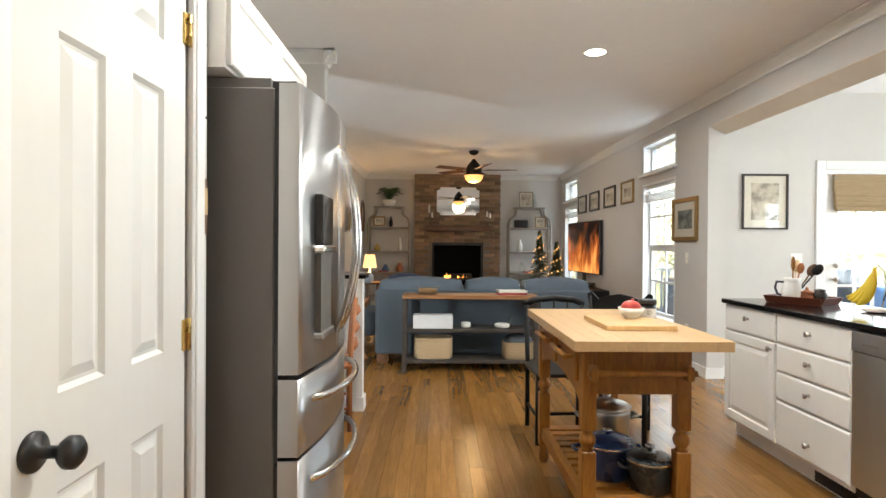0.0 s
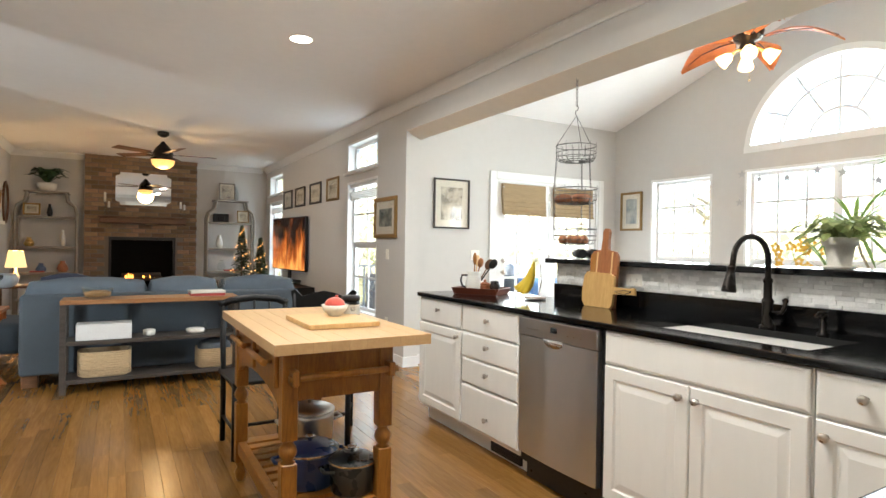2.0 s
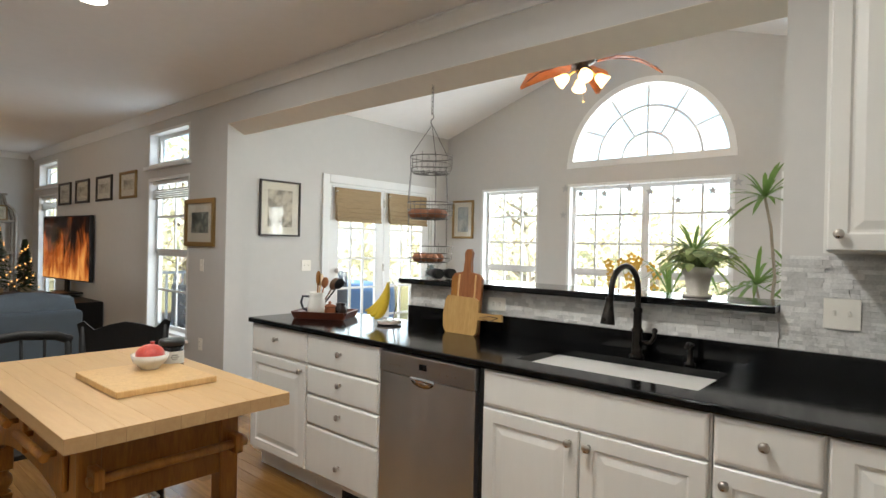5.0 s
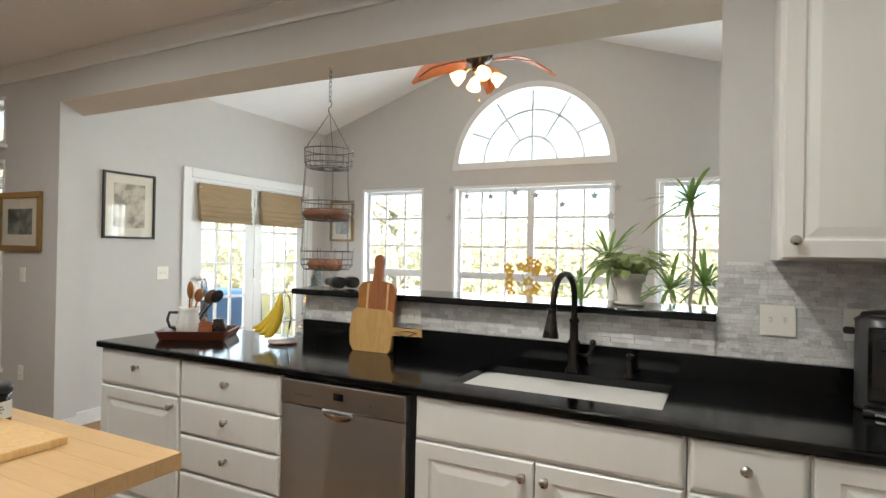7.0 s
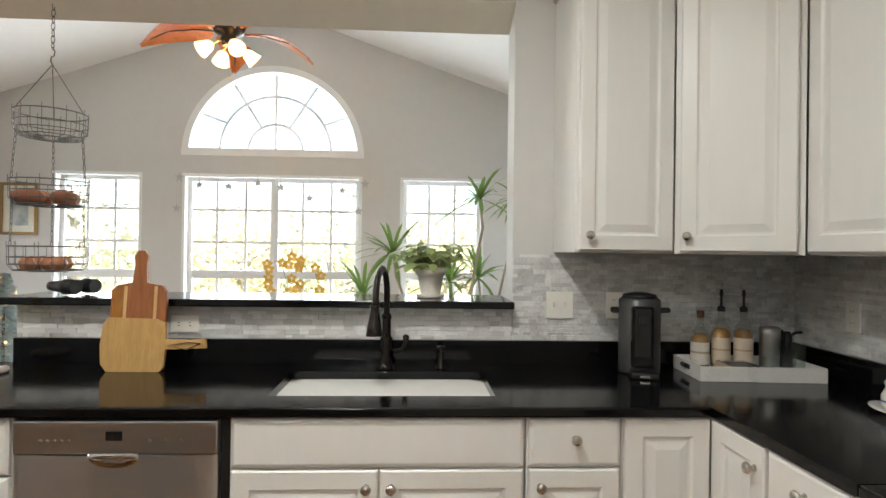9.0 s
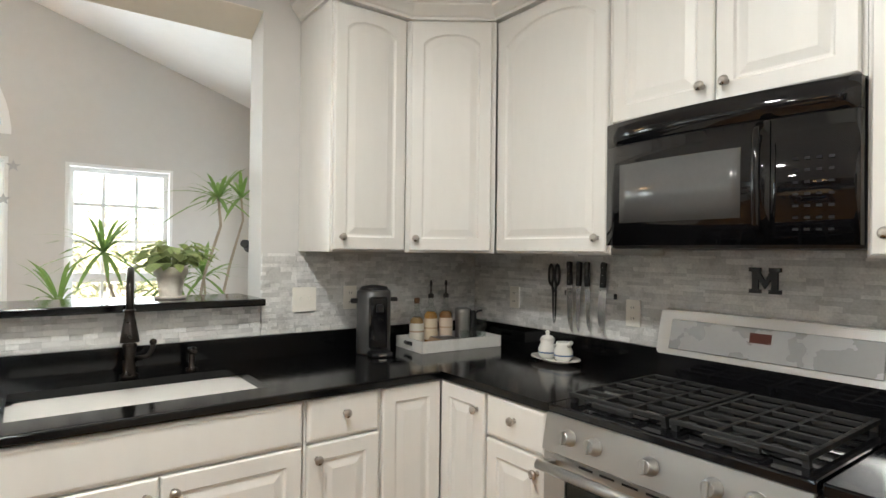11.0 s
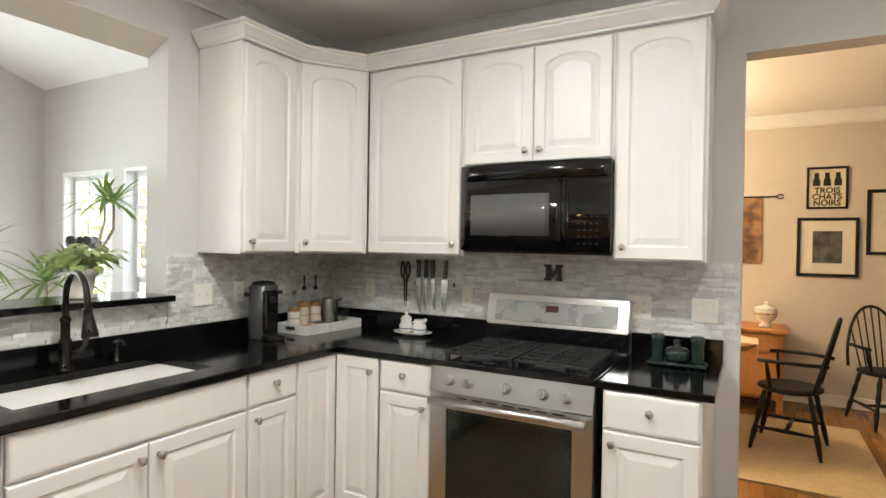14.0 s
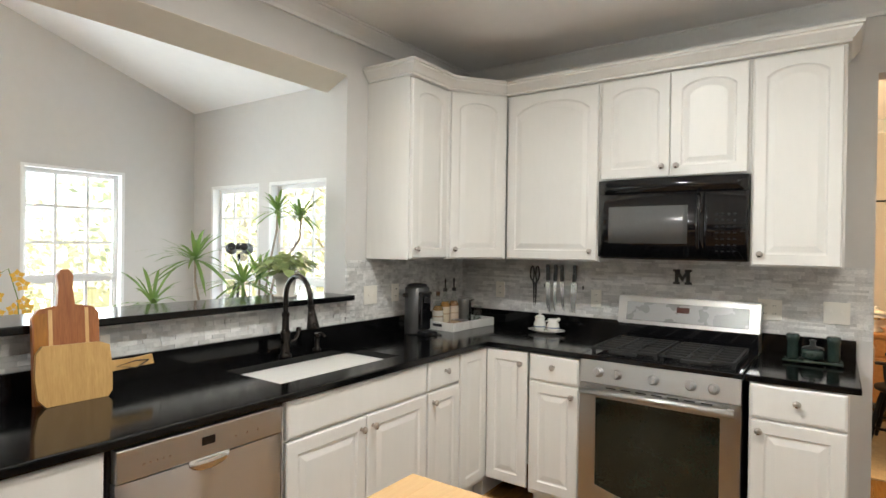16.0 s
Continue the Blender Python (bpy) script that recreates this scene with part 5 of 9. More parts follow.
lathe(bm, 0, 0, [(0.042, 0), (0.045, 0.005), (0.045, 0.085), (0.04, 0.09)], 26)
part("jar", bm, BLACK_GLOSS, b)
bm = bmesh.new()
lathe(bm, 0, 0, [(0.048, 0.09), (0.048, 0.108), (0.044, 0.112), (0.01, 0.113)], 26)
part("lid", bm, BLACK, b)
bm = bmesh.new()
lathe(bm, 0, 0, [(0.0455, 0.018), (0.0455, 0.068)], 26, False)
part("label", bm, mat("jar_label", (0.6, 0.6, 0.55), 0.6), b)
bm = bmesh.new()
for z, q in ((0.052, 0.02), (0.044, 0.026), (0.036, 0.016)):
    for i in range(5):
        a = radians(-100 - q * 600 + i * q * 300)
        a2 = a + q * 3.5
        v = [bm.verts.new((0.0459 * math.cos(t), 0.0459 * math.sin(t), zz)) for t, zz in ((a, z), (a2, z), (a2, z + 0.004), (a, z + 0.004))]
        bm.faces.new(v)
part("print", bm, BLACK, b)
f = thing("floor_register", "dark floor vent in the toe kick", "vent", pose(2.694, 3.27, 0.018))
part("frame", B((-0.006, 0.008, -0.15, 0.15, 0.0, 0.085)), BLACK, f)
for i in range(5):
    part("slat", B((-0.012, -0.005, -0.14, 0.14, 0.01 + i * 0.015, 0.018 + i * 0.015)), BLACK, f)


# ---- things on the worktop ----
Z = COUNTER + 0.001
# two boards leaning on the upstand
b = thing("paddle_board", "striped cherry and walnut paddle board leaning upright", "cutting board", pose(3.125, 2.955, Z, 0, 5.5, 0))
bm = bmesh.new()
slab(bm, [(-0.105, 0.0), (0.105, 0.0), (0.105, 0.30), (0.085, 0.325), (0.028, 0.335), (0.022, 0.40), (0.026, 0.44), (0.012, 0.462), (-0.012, 0.462), (-0.026, 0.44), (-0.022, 0.40), (-0.028, 0.335), (-0.085, 0.325), (-0.105, 0.30)], "x", 0.0, 0.02)
part("board", bm, PADDLE, b)
for y in (-0.07, 0.045):
    part("inlay", B((-0.0008, 0.0, y, y + 0.012, 0.004, 0.322)), MAPLE, b)
part("inlay", B((-0.0008, 0.0, 0.06, 0.1, 0.004, 0.31)), PINE, b)
b = thing("serving_board", "pale bamboo serving board with a side handle", "cutting board", pose(3.082, 2.945, Z, 0, 7, 0))
bm = bmesh.new()
out = [(-0.115, 0.02), (-0.10, 0.0), (0.095, 0.0), (0.118, 0.03), (0.125, 0.1), (0.118, 0.18), (0.1, 0.205), (-0.08, 0.20), (-0.112, 0.185), (-0.118, 0.125), (-0.20, 0.122), (-0.265, 0.128), (-0.27, 0.09), (-0.20, 0.088), (-0.118, 0.085)]
slab(bm, out, "x", 0.0, 0.018)
part("board", bm, BAMBOO, b)
bm = bmesh.new()
tube(bm, [(-0.003, -0.25, 0.108), (-0.006, -0.2, 0.085), (-0.004, -0.13, 0.1), (-0.004, -0.2, 0.112), (-0.003, -0.25, 0.108)], 0.0022, 6)
part("cord", bm, BLACK, b)

# utensil tray
t = thing("serving_tray", "dark red-brown wooden tray with flared sides", "tray", pose(2.96, 3.955, Z, 0, 0, -58))
bm = bmesh.new()
for q in ((-0.15, 0.15, -0.1, 0.1, 0, 0.01),):
    box(bm, *q)
slab(bm, [(0.1, 0.0), (0.112, 0.0), (0.135, 0.045), (0.123, 0.045)], "x", -0.165, 0.165)
slab(bm, [(-0.1, 0.0), (-0.112, 0.0), (-0.135, 0.045), (-0.123, 0.045)], "x", -0.165, 0.165)
slab(bm, [(0.15, 0.0), (0.162, 0.0), (0.185, 0.045), (0.173, 0.045)], "y", -0.12, 0.12)
slab(bm, [(-0.15, 0.0), (-0.162, 0.0), (-0.185, 0.045), (-0.173, 0.045)], "y", -0.12, 0.12)
part("tray", bm, mat("mahogany", (0.13, 0.035, 0.018), 0.35, vary=0.25, scale=12, stretch=(1, 6, 1)), t)
WHITE_CERAMIC = mat("white_ceramic", (0.75, 0.74, 0.70), 0.2, vary=0.03)
TERRA = mat("terracotta_glaze", (0.36, 0.12, 0.045), 0.35, vary=0.2, scale=14)
p = thing("pitcher", "white pitcher with a dark handle holding utensils", "pitcher", pose(2.925, 4.0, Z + 0.01))
bm = bmesh.new()
lathe(bm, 0, 0, [(0.045, 0), (0.058, 0.01), (0.062, 0.06), (0.048, 0.115), (0.046, 0.13), (0.055, 0.15), (0.052, 0.15), (0.042, 0.125), (0.03, 0.02)], 24, False)
part("body", bm, WHITE_CERAMIC, p)
bm = bmesh.new()
tube(bm, [(-0.03, 0.045, 0.12), (-0.05, 0.085, 0.12), (-0.055, 0.095, 0.08), (-0.045, 0.085, 0.04), (-0.035, 0.05, 0.03)], 0.008, 8)
part("handle", bm, mat("blue_black_glaze", (0.02, 0.022, 0.03), 0.3), p)
for label, tint, a, ln, head in (("honey wooden spoon standing in the pitcher", MAPLE, 12, 0.25, 0.03), ("reddish wooden spatula standing in the pitcher", CHERRY, -16, 0.24, 0.026), ("dark wooden ladle standing in the pitcher", WALNUT, 30, 0.25, 0.03), ("black nylon turner standing in the pitcher", BLACKWOOD, 36, 0.27, 0.028), ("worn wooden paddle standing in the pitcher", PINE, -4, 0.26, 0.034)):
    u = thing("wooden_utensil", label, "utensil", pose(2.925, 4.0, Z + 0.022) @ pose(0, 0, 0, 0, a, 60 - a * 3), "kitchen utensils")
    bm = bmesh.new()
    tube(bm, [(0, 0, 0), (0, 0, ln - 0.05)], 0.005, 8)
    part("handle", bm, tint, u)
    bm = bmesh.new()
    ball(bm, 0, 0, ln - 0.03, head, 10, 1, 0.35, 1.4)
    part("bowl", bm, tint, u)
c = thing("sugar_pot", "small lidded terracotta pot on the tray", "jar", pose(2.985, 3.945, Z + 0.01))
bm = bmesh.new()
lathe(bm, 0, 0, [(0.034, 0), (0.042, 0.012), (0.043, 0.04), (0.036, 0.055)], 22)
part("body", bm, TERRA, c)
bm = bmesh.new()
lathe(bm, 0, 0, [(0.046, 0.055), (0.044, 0.062), (0.02, 0.072), (0.008, 0.075), (0.011, 0.085), (0.006, 0.092)], 22)
part("lid", bm, TERRA, c)
bm = bmesh.new()
lathe(bm, 0, 0, [(0.03, 0), (0.04, 0.02), (0.041, 0.05), (0.03, 0.068), (0.034, 0.078), (0.012, 0.085)], 22)
solid("spice_jar", bm, mat("brown_black_glaze", (0.02, 0.014, 0.012), 0.3), "small dark glazed jar on the tray", "jar", pose(3.04, 3.90, Z + 0.01))

# bananas on a stand
s = thing("banana_stand", "round marble stand with a hook for bananas", "stand", pose(3.05, 3.455, Z))
bm = bmesh.new()
lathe(bm, 0, 0, [(0.07, 0.004), (0.074, 0.008), (0.072, 0.018), (0.02, 0.02)], 28)
part("base", bm, mat("pink_marble", (0.58, 0.47, 0.42), 0.25, vary=0.1), s)
bm = bmesh.new()
lathe(bm, 0, 0, [(0.05, 0.0), (0.05, 0.005)], 16)
tube(bm, [(0.01, -0.02, 0.018), (0.02, -0.035, 0.12), (0.015, -0.03, 0.23), (0.0, -0.005, 0.262), (0.0, 0.008, 0.245)], 0.004, 8)
part("hook", bm, CHROME, s)
BANANA = mat("banana_skin", (0.60, 0.42, 0.02), 0.45, vary=0.12, scale=12)
for k in range(4):
    bm = bmesh.new()
    pts = []
    for i in range(9):
        a = radians(4 + i * 10.5)
        pts.append((0.0, 0.012 + (0.085 + 0.022 * k) * (1 - math.cos(a)), 0.262 - (0.225 - 0.012 * k) * math.sin(a)))
    tube(bm, pts, [0.008, 0.014, 0.022, 0.025, 0.026, 0.025, 0.021, 0.013, 0.005], 9)
    solid("banana", bm, BANANA, "ripe yellow banana hanging from the stand", "banana", pose(3.05, 3.455, Z, 0, 0, 66 - k * 14), "bunch of bananas")

# coffee maker and its tray
c = thing("coffee_maker", "grey capsule coffee maker with a black front", "coffee maker", pose(3.12, 0.975, Z, 0, 0, -103) @ Matrix.Diagonal((1.12, 1.05, 1.0, 1)))
bm = bmesh.new()
lathe(bm, 0, 0, [(0.07, 0), (0.072, 0.01), (0.072, 0.29), (0.06, 0.30)], 28)
part("body", bm, mat("pewter_plastic", (0.05, 0.05, 0.05), 0.35), c)
part("front", B((-0.038, 0.038, -0.085, -0.05, 0.03, 0.27), bevel=0.012, seg=2), BLACK_GLOSS, c)
part("drip_tray", B((-0.045, 0.045, -0.14, -0.06, 0.0, 0.022), bevel=0.008, seg=2), BLACK, c)
bm = bmesh.new()
lathe(bm, 0, 0, [(0.062, 0.298), (0.055, 0.312), (0.02, 0.32)], 28)
part("lid", bm, BLACK, c)
part("spout", B((-0.014, 0.014, -0.105, -0.075, 0.2, 0.235), bevel=0.004), BLACK, c)
part("lever", B((-0.1, -0.07, -0.012, 0.012, 0.235, 0.258), bevel=0.005), BLACK, c)
part("lever", B((0.07, 0.105, -0.012, 0.012, 0.24, 0.26), bevel=0.005), BLACK, c)
part("badge", B((-0.016, 0.016, -0.141, -0.1385, 0.006, 0.014)), CHROME, c)
t = thing("bar_tray", "white lacquered tray with cut-out handles", "tray", pose(3.065, 0.565, Z, 0, 0, -94))
WHITE_LACQ = mat("white_lacquer", (0.72, 0.71, 0.68), 0.3)
part("tray", B((-0.235, 0.235, -0.13, 0.13, 0, 0.01), (-0.235, 0.235, -0.13, -0.118, 0.01, 0.055), (-0.235, 0.235, 0.118, 0.13, 0.01, 0.055), (-0.235, -0.223, -0.118, 0.118, 0.01, 0.055), (0.223, 0.235, -0.118, 0.118, 0.01, 0.055)), WHITE_LACQ, t)
for x in (-0.237, 0.235):
    bm = bmesh.new()
    tube(bm, [(x + 0.001, -0.035, 0.034), (x + 0.001, 0.035, 0.034)], 0.009, 8)
    part("handle_slot", bm, BLACK, t)
TM = pose(3.065, 0.565, Z, 0, 0, -94)


def bottle(x, y, tint, label_tint, tall=1.0, pourer=True):
    """A syrup bottle of clear glass with its syrup, a printed paper label, and a pourer or a cork."""
    b = thing("syrup_bottle", "clear syrup bottle with a pale label and a black pourer" if pourer else "squat clear bottle with a pale label and a cork", "bottle", TM @ pose(x, y, 0.011), "syrup bottles")
    h = 0.15 * tall
    bm = bmesh.new()
    lathe(bm, 0, 0, [(0.033, 0), (0.036, 0.004), (0.036, h), (0.030, h + 0.02), (0.014, h + 0.045), (0.0125, h + 0.085)], 20)
    part("glass", bm, CLEAR, b)
    bm = bmesh.new()
    lathe(bm, 0, 0, [(0.032, 0.005), (0.033, 0.008), (0.033, h * 0.96), (0.02, h + 0.012)], 20)
    part("syrup", bm, mat("syrup", tint, 0.12, vary=0.1), b)
    bm = bmesh.new()
    lathe(bm, 0, 0, [(0.0368, 0.02), (0.0368, h * 0.85)], 20, False)
    lb = part("label", bm, mat("syrup_label", label_tint, 0.6, vary=0.12, scale=40), b)
    for z, c in ((0.5, (0.42, 0.30, 0.2)),):
        bm = bmesh.new()
        lathe(bm, 0, 0, [(0.0371, h * z), (0.0371, h * z + 0.008)], 20, False)
        part("print", bm, mat("label_print", c, 0.6), lb)
    bm = bmesh.new()
    if pourer:
        lathe(bm, 0, 0, [(0.015, h + 0.082), (0.015, h + 0.10), (0.005, h + 0.105), (0.005, h + 0.145), (0.008, h + 0.15), (0.005, h + 0.172)], 14)
        part("pourer", bm, BLACK, b)
    else:
        lathe(bm, 0, 0, [(0.013, h + 0.08), (0.015, h + 0.10), (0.013, h + 0.108)], 14)
        part("cork", bm, WALNUT, b)


bottle(-0.15, 0.07, (0.30, 0.17, 0.06), (0.66, 0.62, 0.54), 0.85, False)
bottle(-0.062, 0.078, (0.34, 0.17, 0.04), (0.60, 0.50, 0.36))
bottle(0.025, 0.07, (0.20, 0.09, 0.03), (0.58, 0.48, 0.38))
bm = bmesh.new()
lathe(bm, 0, 0, [(0.033, 0.0), (0.036, 0.005), (0.040, 0.15), (0.04, 0.17), (0.03, 0.175)], 20)
k = thing("milk_frother", "brushed steel milk frother with a black side", "frother", TM @ pose(0.125, 0.06, 0.011))
part("jug", bm, STEEL, k)
part("grip", B((0.03, 0.052, -0.02, 0.02, 0.01, 0.165), bevel=0.008), BLACK, k)
for i, (x, y, r, h) in enumerate(((0.07, -0.05, 0.03, 0.07), (0.14, -0.045, 0.026, 0.085), (0.19, -0.02, 0.028, 0.12))):
    bm = bmesh.new()
    lathe(bm, 0, 0, [(r * 0.85, 0), (r * 0.9, 0.006), (r, h), (r * 0.94, h), (r * 0.84, 0.01)], 18, False)
    solid("drinking_glass", bm, CLEAR, "small clear glass standing on the white tray", "glass", TM @ pose(x, y, 0.011), "glasses on the tray")
bm = bmesh.new()
lathe(bm, 0, 0, [(0.02, 0.0), (0.022, 0.01), (0.02, 0.14), (0.012, 0.155)], 14)
tube(bm, [(0, 0, 0.13), (0.035, 0.0, 0.15), (0.06, 0, 0.152)], 0.006, 8)
solid("pepper_mill", bm, BLACK, "tall black grinder with a side crank", "grinder", TM @ pose(0.2, 0.07, 0.011))
s = thing("coaster", "dark plate with a pale dotted rim", "plate", TM @ pose(-0.05, -0.05, 0.05, 6, 4, 20))
part("base", B((-0.075, 0.075, -0.05, 0.05, -0.035, 0.002), bevel=0.003), mat("tan_card", (0.35, 0.25, 0.16), 0.7), s)
part("face", B((-0.07, 0.07, -0.045, 0.045, 0.002, 0.004)), BLACK, s)
for i in range(12):
    part("dot", B((-0.062 + i * 0.011, -0.056 + i * 0.011, 0.03, 0.038, 0.004, 0.005)), WHITE_LACQ, s)

# sugar and creamer
d = thing("saucer", "white oval saucer under the creamer set", "saucer", pose(2.475, 0.425, Z) @ Matrix.Scale(1.25, 4))
bm = bmesh.new()
lathe(bm, 0, 0, [(0.05, 0), (0.055, 0.004), (0.1, 0.015), (0.1, 0.018), (0.05, 0.008), (0.01, 0.008)], 28, True, 0.65)
part("dish", bm, WHITE_CERAMIC, d)
BLUE_TRIM = mat("blue_glaze", (0.09, 0.15, 0.27), 0.3)
for nm, x, lab in (("sugar_bowl", 0.037, "white lidded sugar bowl painted with blue flowers"), ("creamer", -0.037, "small white creamer jug painted with flowers")):
    c = thing(nm, lab, "jar" if nm == "sugar_bowl" else "jug", pose(2.475 + x * 1.25, 0.425, Z + 0.011) @ Matrix.Scale(1.25, 4))
    bm = bmesh.new()
    lathe(bm, 0, 0, [(0.022, 0), (0.032, 0.012), (0.033, 0.035), (0.024, 0.055), (0.027, 0.066)], 22)
    part("body", bm, WHITE_CERAMIC, c)
    bm = bmesh.new()
    lathe(bm, 0, 0, [(0.0336, 0.020), (0.0338, 0.025)], 22, False)
    part("band", bm, BLUE_TRIM, c)
    bm = bmesh.new()
    if nm == "sugar_bowl":
        lathe(bm, 0, 0, [(0.028, 0.066), (0.02, 0.078), (0.006, 0.083), (0.009, 0.093), (0.004, 0.1)], 20)
        part("lid", bm, WHITE_CERAMIC, c)
    else:
        tube(bm, [(0.025, 0, 0.055), (0.045, 0, 0.05), (0.045, 0, 0.025), (0.03, 0, 0.018)], 0.004, 8)
        part("handle", bm, WHITE_CERAMIC, c)
        bm = bmesh.new()
        tube(bm, [(-0.02, 0, 0.055), (-0.036, 0, 0.07)], 0.01, 8, 0.007)
        part("spout", bm, WHITE_CERAMIC, c)

# knife rack
BLADE = mat("knife_steel", (0.88, 0.88, 0.88), 0.2, 0.9, vary=0.04, scale=10)
r = thing("knife_rack", "steel magnetic strip on the tiles", "knife rack", pose(2.44, RANGE_Y + 0.011, 1.232))
part("strip", B((-0.135, 0.135, 0, 0.012, -0.011, 0.011), bevel=0.002), STEEL, r)
part("end_cap", B((-0.142, -0.135, 0, 0.013, -0.012, 0.012)), BLACK, r)
part("end_cap", B((0.135, 0.142, 0, 0.013, -0.012, 0.012)), BLACK, r)
for x, ln, wd, lab, lean in ((0.109, 0.21, 0.034, "bread knife with a black riveted handle", 1), (0.058, 0.2, 0.024, "slim boning knife with a black handle", -2), (0.005, 0.2, 0.026, "carving knife with a black handle", 2), (-0.077, 0.2, 0.042, "broad chef's knife with a black handle", -3)):
    k = thing("kitchen_knife", lab, "knife", pose(2.44 + x, RANGE_Y + 0.024, 1.232, 0, lean, 0), "knives on the rack")
    bm = bmesh.new()
    slab(bm, [(-wd / 2, 0.03), (wd / 2, 0.03), (wd / 2, -ln * 0.45), (wd * 0.3, -ln * 0.68), (-wd * 0.1, -ln * 0.83), (-wd / 2, -ln * 0.88)], "y", 0.0, 0.0025)
    part("blade", bm, BLADE, k)
    part("bolster", B((-wd * 0.4, wd * 0.4, -0.004, 0.007, 0.024, 0.038), bevel=0.002), STEEL, k)
    bm = bmesh.new()
    slab(bm, [(-0.011, 0.036), (0.011, 0.036), (0.012, 0.07), (0.010, 0.11), (0.014, 0.138), (0.006, 0.15), (-0.012, 0.146), (-0.010, 0.11), (-0.012, 0.07)], "y", -0.006, 0.010)
    hd = part("handle", bm, BLACK, k)
    for z in (0.055, 0.09, 0.125):
        bm = bmesh.new()
        lathe(bm, 0, 0, [(0.003, 0), (0.002, 0.001)], 8)
        part("rivet", bm, CHROME, hd, m=pose(0, 0.0102, z, -90))
k = thing("kitchen_scissors", "black kitchen scissors hanging beside the knives", "scissors", pose(2.652, RANGE_Y + 0.012, 1.232))
for sx in (-1, 1):
    bm = bmesh.new()
    slab(bm, [(sx * 0.002, 0.02), (sx * 0.014, 0.015), (sx * 0.010, -0.10), (sx * 0.003, -0.155)], "y", 0.002 + 0.003 * (sx > 0), 0.0048 + 0.003 * (sx > 0))
    part("blade", bm, BLACK, k)
    bm = bmesh.new()
    tube(bm, [(sx * (0.02 + 0.014 * math.cos(radians(a))), 0.008, 0.082 + 0.05 * math.sin(radians(a))) for a in range(0, 360, 30)], 0.006, 8, closed=True)
    tube(bm, [(sx * 0.006, 0.006, 0.0), (sx * 0.014, 0.008, 0.036)], 0.006, 8)
    part("grip", bm, BLACK, k)


def outlet(label, m, gang=1, kind="socket"):
    """A wall plate with sockets or switches; faces -y before m."""
    w = 0.07 if gang == 1 else 0.116
    p = thing("wall_outlet" if kind == "socket" else "light_switch", label, "outlet" if kind == "socket" else "switch", m, "wall plates")
    part("plate", B((-w / 2, w / 2, -0.007, 0, -0.057, 0.057), bevel=0.003, seg=2), OUTLET, p)
    for g in range(gang):
        x = 0 if gang == 1 else (-0.023 + 0.046 * g)
        if kind == "socket":
            for z in (-0.022, 0.022):
                bm = bmesh.new()
                lathe(bm, 0, 0, [(0.0165, 0), (0.0165, 0.002)], 18)
                s = part("socket", bm, OUTLET, p, m=pose(x, -0.007, z, 90))
                part("slot", B((-0.007, -0.005, -0.004, 0.006, 0.0018, 0.0026), (0.005, 0.007, -0.004, 0.006, 0.0018, 0.0026)), BLACK, s)
        else:
            part("toggle", B((x - 0.005, x + 0.005, -0.016, -0.006, -0.006, 0.012), bevel=0.002), OUTLET, p)
    return p


EASTP = lambda y, z: pose(WX - 0.0145, y, z, 0, 0, -90)
SOUTHP = lambda x, z: pose(x, RANGE_Y + 0.0105, z, 0, 0, 180)
outlet("cream double switch plate on the marble tiles", EASTP(1.265, 1.192), 2, "switch")
outlet("cream socket plate low on the marble tiles", EASTP(2.82, 1.10) @ pose(0, 0, 0, 0, 90, 0), 1)
outlet("cream socket plate behind the coffee maker", EASTP(1.03, 1.192), 1)
outlet("cream socket plate in the tiled corner", SOUTHP(2.93, 1.185), 1)
outlet("cream socket plate beside the knives", SOUTHP(2.213, 1.168), 1)
outlet("cream double socket plate beside the range", SOUTHP(1.228, 1.17), 2)
outlet("cream switch plate at the doorway", SOUTHP(0.925, 1.175), 2, "switch")
outlet("white switch plate by the garden doors", pose(4.22, NORTH - 0.001, 1.18), 2, "switch")
outlet("grey switch plate on the living room wall", pose(WX - 0.001, 6.30, 1.18, 0, 0, -90), 1, "switch")
outlet("grey socket plate low on the living room wall", pose(WX - 0.001, 6.30, 0.42, 0, 0, -90), 1)


def text(name, body, size, depth, material, parent, m, bold=0.0):
    """Letters in the built-in font, as a mesh."""
    cu = bpy.data.curves.new(name, "FONT")
    cu.body, cu.size, cu.extrude, cu.offset = body, size, depth, bold
    cu.align_x, cu.align_y = "CENTER", "CENTER"
    ob = new(name, cu)
    dg = bpy.context.evaluated_depsgraph_get()
    me = bpy.data.meshes.new_from_object(ob.evaluated_get(dg))
    bpy.data.objects.remove(ob)
    bpy.data.curves.remove(cu)
    me.materials.clear()
    me.materials.append(material)
    o = new(name, me)
    o.parent = parent
    o.matrix_local = m
    return o


mm = thing("letter_plaque", "black metal letter M on the tiles", "letter", pose(1.684, RANGE_Y + 0.012, 1.331))
bm = bmesh.new()
for s in (-1, 1):
    slab(bm, [(s * 0.022, -0.045), (s * 0.022, 0.045), (s * 0.042, 0.045), (s * 0.042, -0.045)], "y", 0.0, 0.012)
    slab(bm, [(0.0, -0.03), (0.0, 0.0), (s * 0.024, 0.045), (s * 0.046, 0.045)], "y", 0.002, 0.011)
    for z in (-0.045, 0.031):
        slab(bm, [(s * 0.014, z), (s * 0.014, z + 0.014), (s * 0.052, z + 0.014), (s * 0.052, z)], "y", -0.001, 0.013)
part("letter", bm, BLACK, mm)

